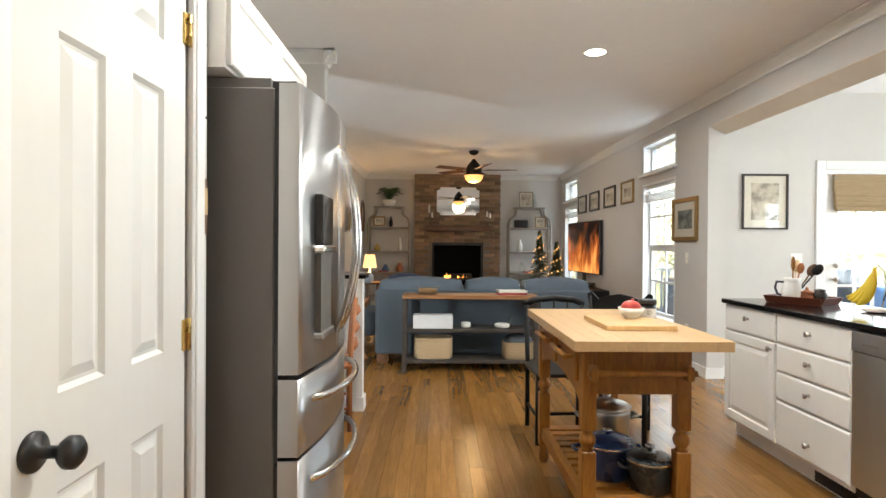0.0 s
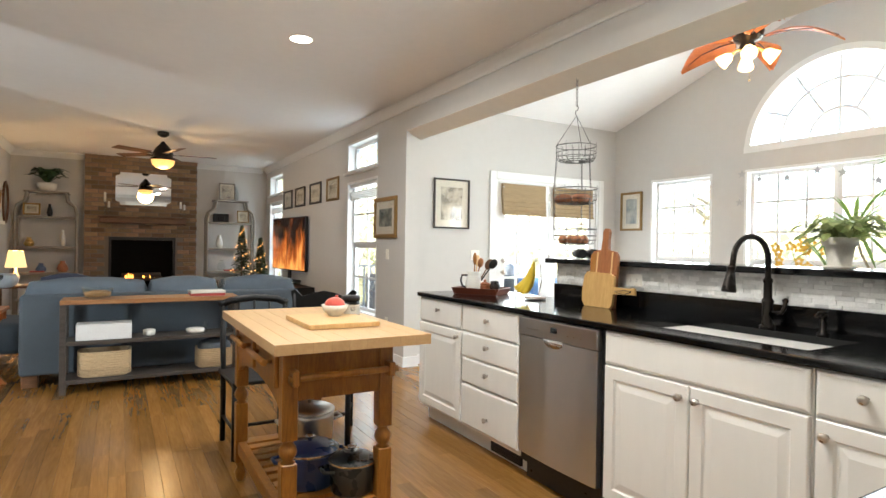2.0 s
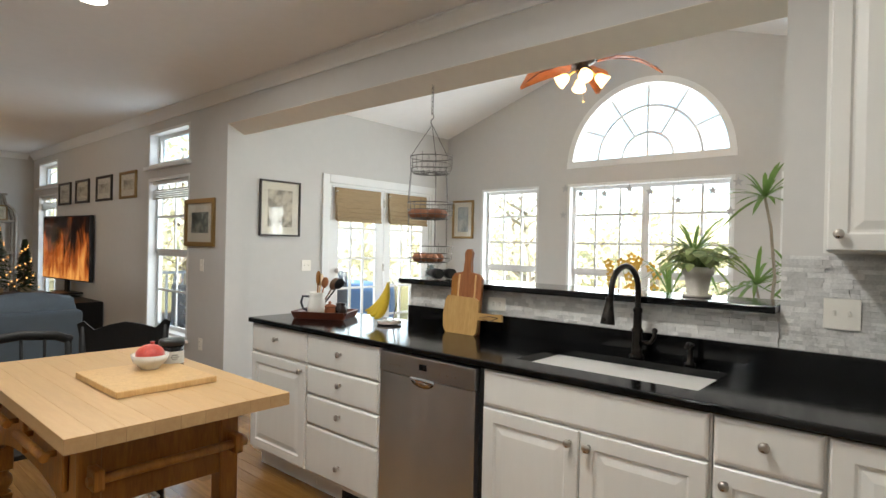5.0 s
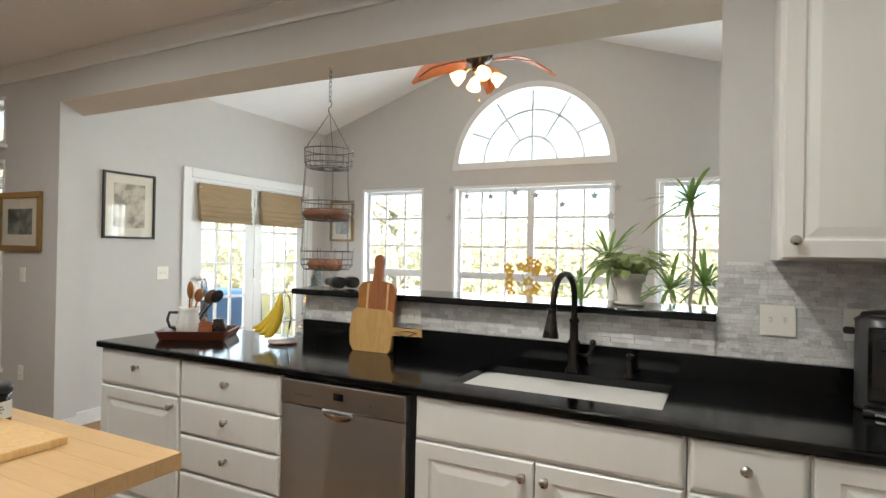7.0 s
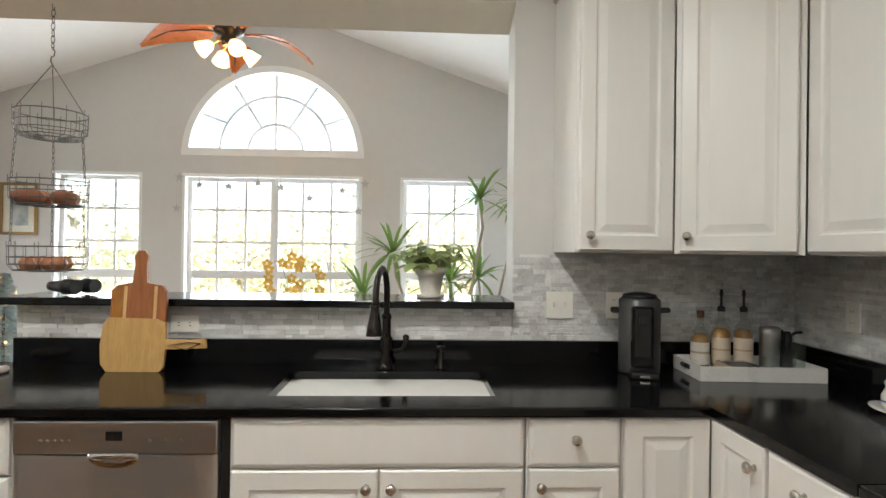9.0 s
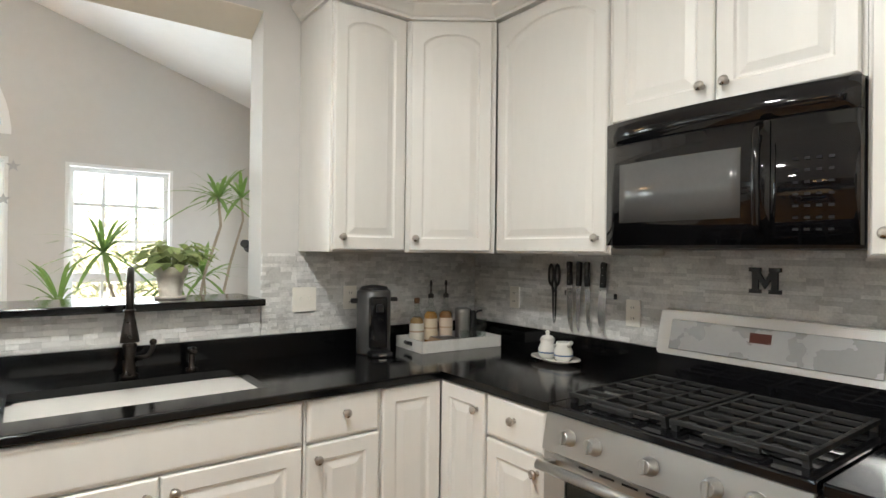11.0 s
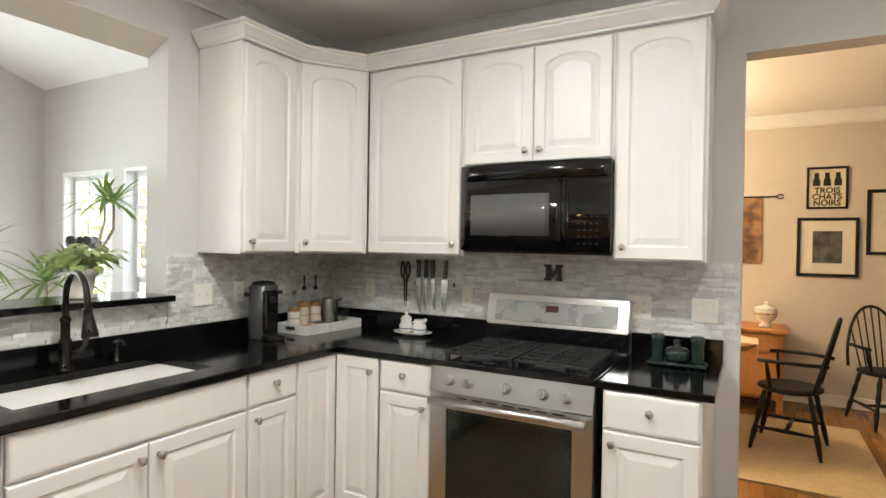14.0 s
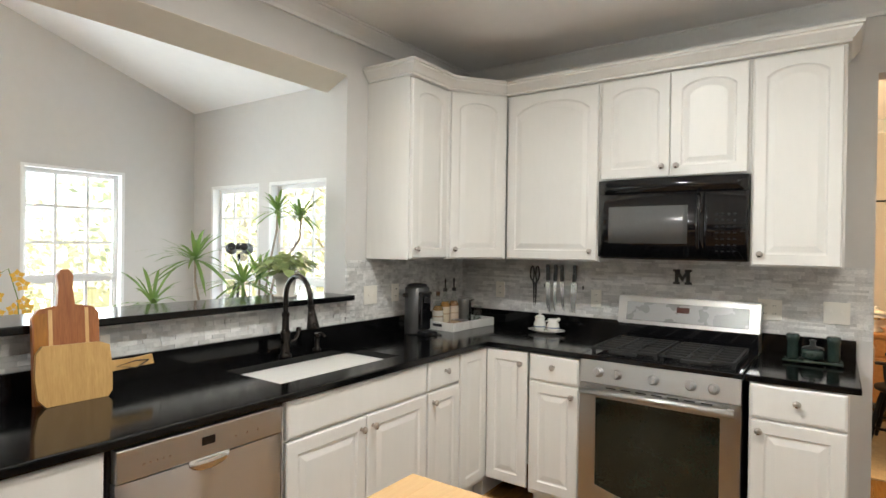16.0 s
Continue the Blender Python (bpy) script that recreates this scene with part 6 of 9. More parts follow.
# green salt and pepper set
g = thing("cruet_tray", "dark green ceramic tray", "tray", pose(1.02, 0.46, Z))
GREEN = mat("green_glaze", (0.026, 0.042, 0.036), 0.22, vary=0.35, scale=18)
part("dish", B((-0.125, 0.125, -0.06, 0.06, 0.006, 0.018), (-0.1, -0.07, -0.04, 0.04, 0, 0.006), (0.07, 0.1, -0.04, 0.04, 0, 0.006), bevel=0.003), GREEN, g)
for x, lab in ((-0.085, "pepper"), (0.085, "salt")):
    bm = bmesh.new()
    lathe(bm, 0, 0, [(0.026, 0), (0.028, 0.005), (0.027, 0.085), (0.03, 0.09), (0.031, 0.115), (0.024, 0.122)], 22)
    solid("shaker", bm, GREEN, "tall green glazed %s shaker on its tray" % lab, "shaker", pose(1.02 + x, 0.46, Z + 0.019), "shakers on the tray")
c = thing("salt_cellar", "round green lidded salt dish", "dish", pose(1.02, 0.465, Z + 0.019))
bm = bmesh.new()
lathe(bm, 0, 0, [(0.03, 0), (0.05, 0.015), (0.052, 0.045), (0.045, 0.055)], 24)
part("body", bm, GREEN, c)
bm = bmesh.new()
lathe(bm, 0, 0, [(0.047, 0.055), (0.04, 0.062), (0.014, 0.068), (0.012, 0.085), (0.016, 0.095), (0.006, 0.1)], 24)
part("lid", bm, mat("iron_glaze", (0.02, 0.022, 0.022), 0.3), c)


# ---- living room ----
SOFA = mat("blue_grey_upholstery", (0.07, 0.088, 0.108), 0.9, vary=0.15, scale=14, bump=0.5, bump_scale=500)
CUSH = mat("blue_grey_cushion", (0.095, 0.118, 0.145), 0.9, vary=0.15, scale=14, bump=0.5, bump_scale=500)
WICKER = mat("woven_wicker", (0.50, 0.37, 0.22), 0.8, vary=0.3, scale=60, bump=1.0, bump_scale=160, stretch=(1, 1, 3))
BOOK_RED = mat("red_book", (0.35, 0.06, 0.06), 0.5)
BOOK_WHITE = mat("white_pages", (0.66, 0.64, 0.58), 0.7)
GILT = mat("gilt_frame", (0.30, 0.19, 0.07), 0.4, 0.5, vary=0.2, scale=30)
DARKFRAME = mat("dark_frame", (0.03, 0.022, 0.018), 0.4, vary=0.2, scale=20)
MATBOARD = mat("cream_mat_board", (0.70, 0.66, 0.56), 0.8, vary=0.03)
SMOKE = mat("bookcase_grey", (0.27, 0.245, 0.21), 0.5, vary=0.15, scale=10)


def soft_block(bm, x0, x1, y0, y1, z0, z1, puff=0.03, r=0.05):
    """Adds a padded block with bulging faces."""
    n = 6
    start = len(bm.verts)
    grid = {}

    def v(i, j, k):
        key = (i, j, k)
        if key not in grid:
            u, w, t = 2 * i / n - 1, 2 * j / n - 1, 2 * k / n - 1
            q = Vector((u, w, t))
            ln = max(abs(u), abs(w), abs(t), 1e-6)
            sph = q.normalized() * ln
            mixed = q.lerp(sph, 0.22)
            bulge = (1 - u * u) * (1 - w * w) * (abs(t) > 0.99) + (1 - u * u) * (1 - t * t) * (abs(w) > 0.99) + (1 - w * w) * (1 - t * t) * (abs(u) > 0.99)
            c = Vector(((x0 + x1) / 2, (y0 + y1) / 2, (z0 + z1) / 2))
            hf = Vector(((x1 - x0) / 2, (y1 - y0) / 2, (z1 - z0) / 2))
            p = c + Vector((mixed.x * hf.x, mixed.y * hf.y, mixed.z * hf.z)) + q.normalized() * puff * bulge
            p += Vector(noise.noise_vector(p * 7)) * 0.006
            grid[key] = bm.verts.new(p)
        return grid[key]
    for a in range(n):
        for b in range(n):
            for s in (0, n):
                for q in (((s, a, b), (s, a + 1, b), (s, a + 1, b + 1), (s, a, b + 1)), ((a, s, b), (a + 1, s, b), (a + 1, s, b + 1), (a, s, b + 1)), ((a, b, s), (a + 1, b, s), (a + 1, b + 1, s), (a, b + 1, s))):
                    f = bm.faces.new([v(*c) for c in q])
                    f.smooth = True


def soft(x0, x1, y0, y1, z0, z1, puff=0.03):
    bm = bmesh.new()
    soft_block(bm, x0, x1, y0, y1, z0, z1, puff)
    return bm


s = thing("sofa", "blue-grey upholstered sectional sofa seen from behind", "sofa", pose(-0.06, 6.50, 0))
part("back", B((0.0, 2.40, 0.0, 0.24, 0.10, 0.80), bevel=0.035, seg=3), SOFA, s)
part("arm", B((0.0, 0.24, 0.242, 1.0, 0.10, 0.66), bevel=0.035, seg=3), SOFA, s)
part("arm", soft(2.16, 2.40, 0.2, 1.0, 0.10, 0.66, 0.02), SOFA, s)
part("base", B((0.02, 2.38, 0.1, 0.98, 0.1, 0.36), bevel=0.02), SOFA, s)
for i in range(3):
    part("seat_cushion", soft(0.24 + i * 0.64, 0.87 + i * 0.64, 0.3, 1.0, 0.34, 0.5), CUSH, s)
for x0, x1 in ((0.02, 0.98), (0.99, 1.62), (1.64, 2.40)):
    part("back_cushion", soft(x0, x1, 0.12, 0.42, 0.45, 0.915, 0.03), CUSH, s)
for x in (0.08, 2.3):
    for y in (0.06, 0.9):
        part("foot", B((x - 0.06, x + 0.06, y - 0.05, y + 0.05, 0.0, 0.10), bevel=0.006), WALNUT, s)
s = thing("armchair", "blue-grey upholstered chair beside the side table", "armchair", pose(-0.84, 7.35, 0))
part("back", soft(0.0, 0.26, 0.0, 0.95, 0.12, 0.84), SOFA, s)
part("seat", soft(0.2, 0.7, 0.0, 0.95, 0.15, 0.46), SOFA, s)
part("throw", soft(0.02, 0.62, 0.05, 0.5, 0.80, 0.93, 0.02), mat("pale_throw", (0.30, 0.33, 0.36), 0.95, vary=0.2, scale=20), s)
solid("throw_pillow", soft(0, 0.42, 0, 0.14, 0, 0.40, 0.04), mat("mustard_pillow", (0.36, 0.24, 0.05), 0.9), "mustard yellow throw pillow on the sofa", "pillow", pose(0.14, 7.0, 0.52, -18, 0, 8))
solid("throw_pillow", soft(0, 0.46, 0, 0.15, 0, 0.42, 0.04), mat("navy_pillow", (0.03, 0.035, 0.06), 0.9), "dark navy throw pillow on the sofa", "pillow", pose(-0.02, 7.15, 0.53, -15, 0, -12))

# console table behind the sofa
c = thing("console_table", "long wooden console table with two open shelves", "console", pose(0.26, 6.10, 0))
part("top", B((0.0, 1.40, 0.0, 0.34, 0.745, 0.782), bevel=0.004), TEAK, c, "worn reddish brown plank top")
for z in (0.405, 0.085):
    part("shelf", B((0.01, 1.39, 0.005, 0.335, z, z + 0.032), bevel=0.003), GREYWOOD, c)
for x in (0.0, 1.355):
    for y in (0.0, 0.295):
        part("leg", B((x, x + 0.045, y, y + 0.045, 0.0, 0.745), bevel=0.003), GREYWOOD, c)


def basket(label, m, w, d, h):
    b = thing("basket", label, "basket", m, "baskets on the console")
    bm = bmesh.new()
    rings = []
    for k, (g, z) in enumerate(((0.88, 0.0), (0.96, h * 0.3), (1.0, h * 0.7), (0.97, h), (0.93, h), (0.9, 0.02))):
        ring = []
        for i in range(28):
            a = 2 * math.pi * i / 28
            cx, sy = math.cos(a), math.sin(a)
            e = 0.45
            ring.append(bm.verts.new((w / 2 * g * math.copysign(abs(cx) ** e, cx), d / 2 * g * math.copysign(abs(sy) ** e, sy), z)))
        rings.append(ring)
    for a, b2 in zip(rings, rings[1:]):
        for i in range(28):
            bm.faces.new((a[i], a[(i + 1) % 28], b2[(i + 1) % 28], b2[i]))
    bm.faces.new(rings[0])
    bm.faces.new(rings[-1])
    part("body", bm, WICKER, b)
    for z in [h * k / 10 for k in range(1, 11)]:
        bm = bmesh.new()
        ring = []
        for i in range(28):
            a = 2 * math.pi * i / 28
            cx, sy = math.cos(a), math.sin(a)
            ring.append((w / 2 * 0.985 * math.copysign(abs(cx) ** 0.45, cx), d / 2 * 0.985 * math.copysign(abs(sy) ** 0.45, sy), z))
        tube(bm, ring, 0.006, 6, closed=True)
        part("weave_band", bm, WICKER, b)
    return b


basket("large oval wicker basket on the lower shelf", pose(0.58, 6.27, 0.119), 0.40, 0.27, 0.21)
b = basket("square wicker basket packed with a grey cloth", pose(1.47, 6.27, 0.119), 0.32, 0.27, 0.17)
solid("folded_cloth", soft(-0.12, 0.12, -0.1, 0.1, 0, 0.10), CUSH, "grey folded cloth in the basket", "cloth", pose(1.47, 6.27, 0.25))
solid("storage_box", B((0, 0.41, 0, 0.2, 0, 0.135), bevel=0.004), mat("white_card", (0.66, 0.66, 0.66), 0.6), "white cardboard box on the console's shelf", "box", pose(0.37, 6.13, 0.438))
d = thing("glass_dish", "round glass bowl filled with cookies", "bowl", pose(0.52, 6.27, 0.783))
bm = bmesh.new()
lathe(bm, 0, 0, [(0.08, 0), (0.1, 0.008), (0.125, 0.085), (0.12, 0.085), (0.095, 0.012), (0.02, 0.01)], 26, False)
part("bowl", bm, CLEAR, d)
bm = bmesh.new()
lathe(bm, 0, 0, [(0.09, 0.014), (0.105, 0.05), (0.06, 0.062), (0.01, 0.066)], 20)
part("cookies", bm, mat("cookie_brown", (0.36, 0.20, 0.09), 0.9, vary=0.4, scale=30), d)
for i, (m2, z) in enumerate(((BOOK_RED, 0.0), (BOOK_WHITE, 0.024))):
    solid("book", B((-0.15, 0.15, -0.1, 0.1, 0, 0.022), bevel=0.002), m2, ("red book" if i == 0 else "white book") + " lying on the console table", "book", pose(1.40, 6.27, 0.783 + z, 0, 0, 3 * i))
bm = bmesh.new()
lathe(bm, 0, 0, [(0.04, 0), (0.042, 0.005), (0.048, 0.12), (0.044, 0.12), (0.038, 0.012)], 20, False)
solid("tumbler", bm, CLEAR, "clear glass tumbler on the console table", "glass", pose(1.52, 6.27, 0.83))
for x, r, h, m2, lab in ((0.92, 0.05, 0.05, BOOK_WHITE, "small white and blue tin"), (1.30, 0.08, 0.04, WHITE_CERAMIC, "white shallow bowl"), (1.38, 0.03, 0.10, CLEAR, "small clear bottle")):
    bm = bmesh.new()
    lathe(bm, 0, 0, [(r * 0.8, 0), (r, 0.008), (r, h), (r * 0.6, h + 0.006)], 18)
    solid("dish", bm, m2, lab + " on the console's middle shelf", "dish", pose(x, 6.25, 0.438))

# X-leg side table and lamp
t = thing("side_table", "honey wooden side table with crossed legs", "table", pose(-0.42, 6.62, 0))
part("top", B((-0.26, 0.26, -0.2, 0.2, 0.66, 0.69), bevel=0.004), CHERRY, t)
for y in (-0.18, 0.15):
    part("rail", B((-0.24, 0.24, y, y + 0.03, 0.58, 0.66)), CHERRY, t)
for y in (-0.17, 0.17):
    for sgn in (-1, 1):
        bm = bmesh.new()
        slab(bm, [(-sgn * 0.25, 0.0), (-sgn * 0.19, 0.0), (sgn * 0.23, 0.6), (sgn * 0.17, 0.6)], "y", y - 0.015 + 0.004 * sgn, y + 0.015 + 0.004 * sgn)
        part("leg", bm, CHERRY, t)
SHADE = mat("lamp_shade", (0.6, 0.45, 0.28), 0.8, emit=(1.0, 0.58, 0.24), emit_strength=0.25)
l = thing("table_lamp", "lit table lamp with a warm fabric shade", "lamp", pose(-0.60, 10.6, 0.62))
bm = bmesh.new()
lathe(bm, 0, 0, [(0.07, 0), (0.07, 0.015), (0.02, 0.03), (0.05, 0.12), (0.015, 0.22), (0.012, 0.28)], 20)
part("base", bm, WHITE_CERAMIC, l)
bm = bmesh.new()
lathe(bm, 0, 0, [(0.13, 0.26), (0.09, 0.50)], 24, False)
part("shade", bm, SHADE, l)
solid("lamp_table", B((-0.22, 0.22, -0.22, 0.22, 0.59, 0.62), (-0.2, -0.16, -0.2, -0.16, 0, 0.59), (0.16, 0.2, -0.2, -0.16, 0, 0.59), (-0.2, -0.16, 0.16, 0.2, 0, 0.59), (0.16, 0.2, 0.16, 0.2, 0, 0.59)), WALNUT, "dark wooden lamp table", "table", pose(-0.62, 10.6, 0))


# ---- fireplace ----
SOOT = mat("soot", (0.006, 0.006, 0.006), 0.9, vary=0.3, spec=0.05)
FY = 12.10
FX0, FX1 = 0.15, 1.95
fp = thing("fireplace", "tall brown brick fireplace with a dark firebox", "fireplace", kind="structure")
bm = bmesh.new()
holed(bm, "y", FY + 0.012, BACK, FX0 + 0.006, FX1 - 0.006, 0.0, CEILING - 0.003, [(0.52, 1.59, 0.40, 1.355)])
part("core", bm, mat("mortar", (0.20, 0.17, 0.145), 0.9, vary=0.15), fp)
bm = bmesh.new()
box(bm, 0.50, 1.61, FY + 0.17, FY + 0.178, 0.38, 1.38)
part("firebox_back", bm, SOOT, fp)
part("firebox_lining", B((0.521, 0.527, FY + 0.02, FY + 0.168, 0.402, 1.353), (1.583, 1.589, FY + 0.02, FY + 0.168, 0.402, 1.353), (0.53, 1.58, FY + 0.02, FY + 0.168, 1.347, 1.353), (0.53, 1.58, FY + 0.02, FY + 0.168, 0.402, 0.408)), SOOT, fp)
fb = part("firebox_frame", B((0.52, 1.59, FY - 0.01, FY + 0.02, 1.30, 1.355), (0.52, 0.56, FY - 0.01, FY + 0.02, 0.40, 1.30), (1.55, 1.59, FY - 0.01, FY + 0.02, 0.40, 1.30)), BLACK, fp)
BRICK = per_piece(mat("brown_brick", (0.26, 0.17, 0.105), 0.85, vary=0.3, scale=18, bump=0.8, bump_scale=90), False, 0.45, 0.012)
bm = bmesh.new()
box(bm, -0.1, 0.1, 0.0, 0.02, -0.0325, 0.0325, bevel=0.003)
BRICK_ME = mesh("brick", bm, BRICK)
rng = random.Random(3)
z = 0.036
row = 0
while z < CEILING - 0.03:
    x = FX0 + 0.10 - (0.105 if row % 2 else 0)
    while x < FX1 + 0.05:
        a, b = max(x - 0.1, FX0), min(x + 0.1, FX1)
        if b - a > 0.04 and not (a < 1.58 and b > 0.53 and 0.37 < z < 1.37):
            ob = new("brick", BRICK_ME)
            ob.parent = fp
            ob.location = ((a + b) / 2, FY - 0.008 - 0.006 * rng.random(), z)
            ob.scale = ((b - a) / 0.2, 1, 1)
        x += 0.21
    z += 0.0755
    row += 1
m = thing("mantel", "thick dark wooden mantel shelf on the brickwork", "mantel", pose(1.065, FY - 0.02, 1.60))
part("beam", B((-0.68, 0.68, -0.19, 0.0, 0.0, 0.09), bevel=0.008), WALNUT, m)
part("crown", B((-0.70, 0.70, -0.21, 0.0, 0.09, 0.105), bevel=0.004), WALNUT, m)
m = thing("wall_mirror", "frameless mirror with notched corners above the mantel", "mirror", pose(1.06, FY - 0.014, 2.22, 0.4))
bm = bmesh.new()
w, h, n = 0.445, 0.29, 0.07
pts = [(-w + n, -h), (w - n, -h), (w - n, -h + n * 0.6), (w, -h + n), (w, h - n), (w - n, h - n * 0.6), (w - n, h), (-w + n, h), (-w + n, h - n * 0.6), (-w, h - n), (-w, -h + n), (-w + n, -h + n * 0.6)]
slab(bm, pts, "y", -0.012, 0.0)
part("glass", bm, MIRROR, m)
for x in (0.46, 1.66):
    for dx, h in ((0.0, 0.42 if x < 1 else 0.30), (0.06, 0.26)):
        c = thing("candlestick", "glass candlestick with a white candle on the mantel", "candlestick", pose(x + dx, FY - 0.12, 1.706), "candlesticks on the mantel")
        bm = bmesh.new()
        lathe(bm, 0, 0, [(0.04, 0), (0.035, 0.01), (0.012, 0.03), (0.02, h * 0.3), (0.01, h * 0.45), (0.028, h * 0.6), (0.02, h * 0.62)], 16)
        part("stem", bm, CLEAR, c)
        bm = bmesh.new()
        lathe(bm, 0, 0, [(0.02, h * 0.62), (0.02, h), (0.004, h + 0.01)], 14)
        part("candle", bm, WHITE_CERAMIC, c)
FLAME = mat("flame", (1.0, 0.4, 0.05), 0.8, emit=(1.0, 0.32, 0.05), emit_strength=1.0)
g = thing("gas_logs", "charred fire logs with small flames", "logs", pose(1.055, FY + 0.08, 0.53))
for k, (x, r) in enumerate(((-0.02, 5), (0.03, -7), (0.0, 3))):
    bm = bmesh.new()
    tube(bm, [(-0.33 + x, -0.02 + 0.03 * k, 0.06 + 0.07 * (k == 2)), (0.3 + x, 0.03 - 0.03 * k, 0.07 + 0.07 * (k == 2))], 0.045, 10)
    part("log", bm, mat("charred_wood", (0.03, 0.02, 0.015), 0.9, vary=0.5, scale=20), g)
rng = random.Random(31)
for i in range(13):
    bm = bmesh.new()
    x, y, hgt, rr = rng.uniform(-0.27, 0.27), rng.uniform(-0.06, 0.0), rng.uniform(0.015, 0.085), rng.uniform(0.006, 0.02)
    lathe(bm, x, y, [(rr * 0.5, 0.085), (rr, 0.10), (rr * 0.7, 0.10 + hgt * 0.6), (0.001, 0.10 + hgt)], 8)
    part("flame", bm, FLAME, g, "glowing orange flame")


# ---- bookcases ----
def etagere(label, x0, x1):
    e = thing("bookcase", label, "bookcase", pose((x0 + x1) / 2, BACK - 0.30, 0), "bookcases beside the fireplace")
    w = (x1 - x0) / 2
    for s in (-1, 1):
        for y in (0.0, 0.24):
            bm = bmesh.new()
            tube(bm, [(s * w, y, 0), (s * w, y, 1.72), (s * (w - 0.03), y, 1.85), (s * (w - 0.13), y, 1.93), (s * (w - 0.16), y, 2.07)], 0.024, 8)
            part("post", bm, SMOKE, e)
    for z in (0.25, 0.70, 1.14, 1.64):
        part("shelf", B((-w - 0.01, w + 0.01, -0.01, 0.26, z, z + 0.036), bevel=0.003), SMOKE, e)
    part("top_shelf", B((-w + 0.11, w - 0.11, -0.01, 0.26, 2.07, 2.098), bevel=0.003), SMOKE, e)
    return e


etagere("grey wooden bookcase with a curved top holding plants and photos", -0.80, 0.05)
etagere("grey wooden bookcase with a curved top holding ornaments", 2.12, 2.98)
YB = BACK - 0.17


def frame_pic(name, label, m, w, h, border, frame_mat, mat_w, art, depth=0.025, group=""):
    """A framed picture that faces -y before m: frame, mat board, art and glass."""
    p = thing(name, label, "picture", m, group)
    bm = bmesh.new()
    for q in ((-w / 2, w / 2, h / 2 - border, h / 2), (-w / 2, w / 2, -h / 2, -h / 2 + border), (-w / 2, -w / 2 + border, -h / 2 + border, h / 2 - border), (w / 2 - border, w / 2, -h / 2 + border, h / 2 - border)):
        box(bm, q[0], q[1], -depth, 0, q[2], q[3], bevel=0.003)
    part("frame", bm, frame_mat, p)
    iw, ih = w / 2 - border, h / 2 - border
    part("mat_board", B((-iw, iw, -0.008, -0.002, -ih, ih)), MATBOARD, p)
    part("art", B((-iw + mat_w, iw - mat_w, -0.0095, -0.008, -ih + mat_w, ih - mat_w)), art, p)
    g = part("pane", B((-iw, iw, -0.014, -0.012, -ih, ih)), GLASS, p)
    g.visible_shadow = False
    return p


def art_mat(name, a, b, scale=6.0, c=None):
    """A loose painted picture: two or three tones in soft patches."""
    m = bpy.data.materials.new(name)
    m.use_nodes = True
    t = m.node_tree
    n = t.nodes.new("ShaderNodeTexNoise")
    n.inputs["Scale"].default_value, n.inputs["Detail"].default_value = scale, 6
    co = t.nodes.new("ShaderNodeTexCoord")
    t.links.new(co.outputs["Object"], n.inputs["Vector"])
    r = t.nodes.new("ShaderNodeValToRGB")
    r.color_ramp.elements[0].position, r.color_ramp.elements[1].position = 0.4, 0.62
    r.color_ramp.elements[0].color, r.color_ramp.elements[1].color = (*a, 1), (*b, 1)
    if c:
        e = r.color_ramp.elements.new(0.5)
        e.color = (*c, 1)
    t.links.new(n.outputs[0], r.inputs[0])
    t.links.new(r.outputs[0], t.nodes["Principled BSDF"].inputs["Base Color"])
    t.nodes["Principled BSDF"].inputs["Roughness"].default_value = 0.7
    return m


PRINT = art_mat("sepia_print", (0.28, 0.25, 0.2), (0.62, 0.57, 0.46), 9, (0.5, 0.45, 0.36))
PAINT = art_mat("landscape_print", (0.05, 0.07, 0.07), (0.30, 0.32, 0.28), 7, (0.14, 0.16, 0.15))
for k, (yc, wd) in enumerate(((8.16, 0.50), (8.95, 0.55), (9.78, 0.55), (10.55, 0.55))):
    frame_pic("framed_print", "small framed botanical print in a row on the wall", pose(WX - 0.001, yc, 2.055, 0, 0, -90), wd, 0.32, 0.03, DARKFRAME if k else GILT, 0.07, PRINT, group="row of prints")
frame_pic("framed_painting", "gilt-framed landscape print beside the tall window", pose(WX - 0.001, 6.35, 1.59, 0, 0, -90), 0.60, 0.46, 0.045, GILT, 0.085, PAINT)
frame_pic("framed_drawing", "large sepia drawing in a thin dark frame", pose(3.893, NORTH - 0.001, 1.755), 0.465, 0.555, 0.018, DARKFRAME, 0.075, PRINT)
frame_pic("framed_print", "small framed print beside the breakfast room window", pose(EAST - 0.001, 5.67, 1.77, 0, 0, -90), 0.35, 0.50, 0.028, GILT, 0.06, art_mat("blue_print", (0.25, 0.3, 0.33), (0.5, 0.52, 0.5), 8))
frame_pic("photo_frame", "framed photograph on the bookcase", pose(-0.58, YB - 0.05, 1.79, -8), 0.24, 0.20, 0.025, GILT, 0.03, PRINT)
frame_pic("photo_frame", "dark framed photo on the bookcase", pose(2.78, YB - 0.05, 1.79, -8), 0.22, 0.24, 0.02, GILT, 0.03, PRINT)
solid("camera_box", B((-0.14, 0.14, -0.06, 0.06, 0, 0.17), (-0.06, 0.06, -0.09, -0.06, 0.03, 0.13), bevel=0.01), BLACK, "black boxy ornament on the bookcase", "ornament", pose(2.38, YB, 1.669))


def vase(label, x, z, r, h, material, name="vase"):
    bm = bmesh.new()
    lathe(bm, 0, 0, [(r * 0.6, 0), (r, h * 0.3), (r * 0.8, h * 0.6), (r * 0.4, h * 0.85), (r * 0.5, h)], 18)
    return solid(name, bm, material, label, "vase", pose(x, YB, z))


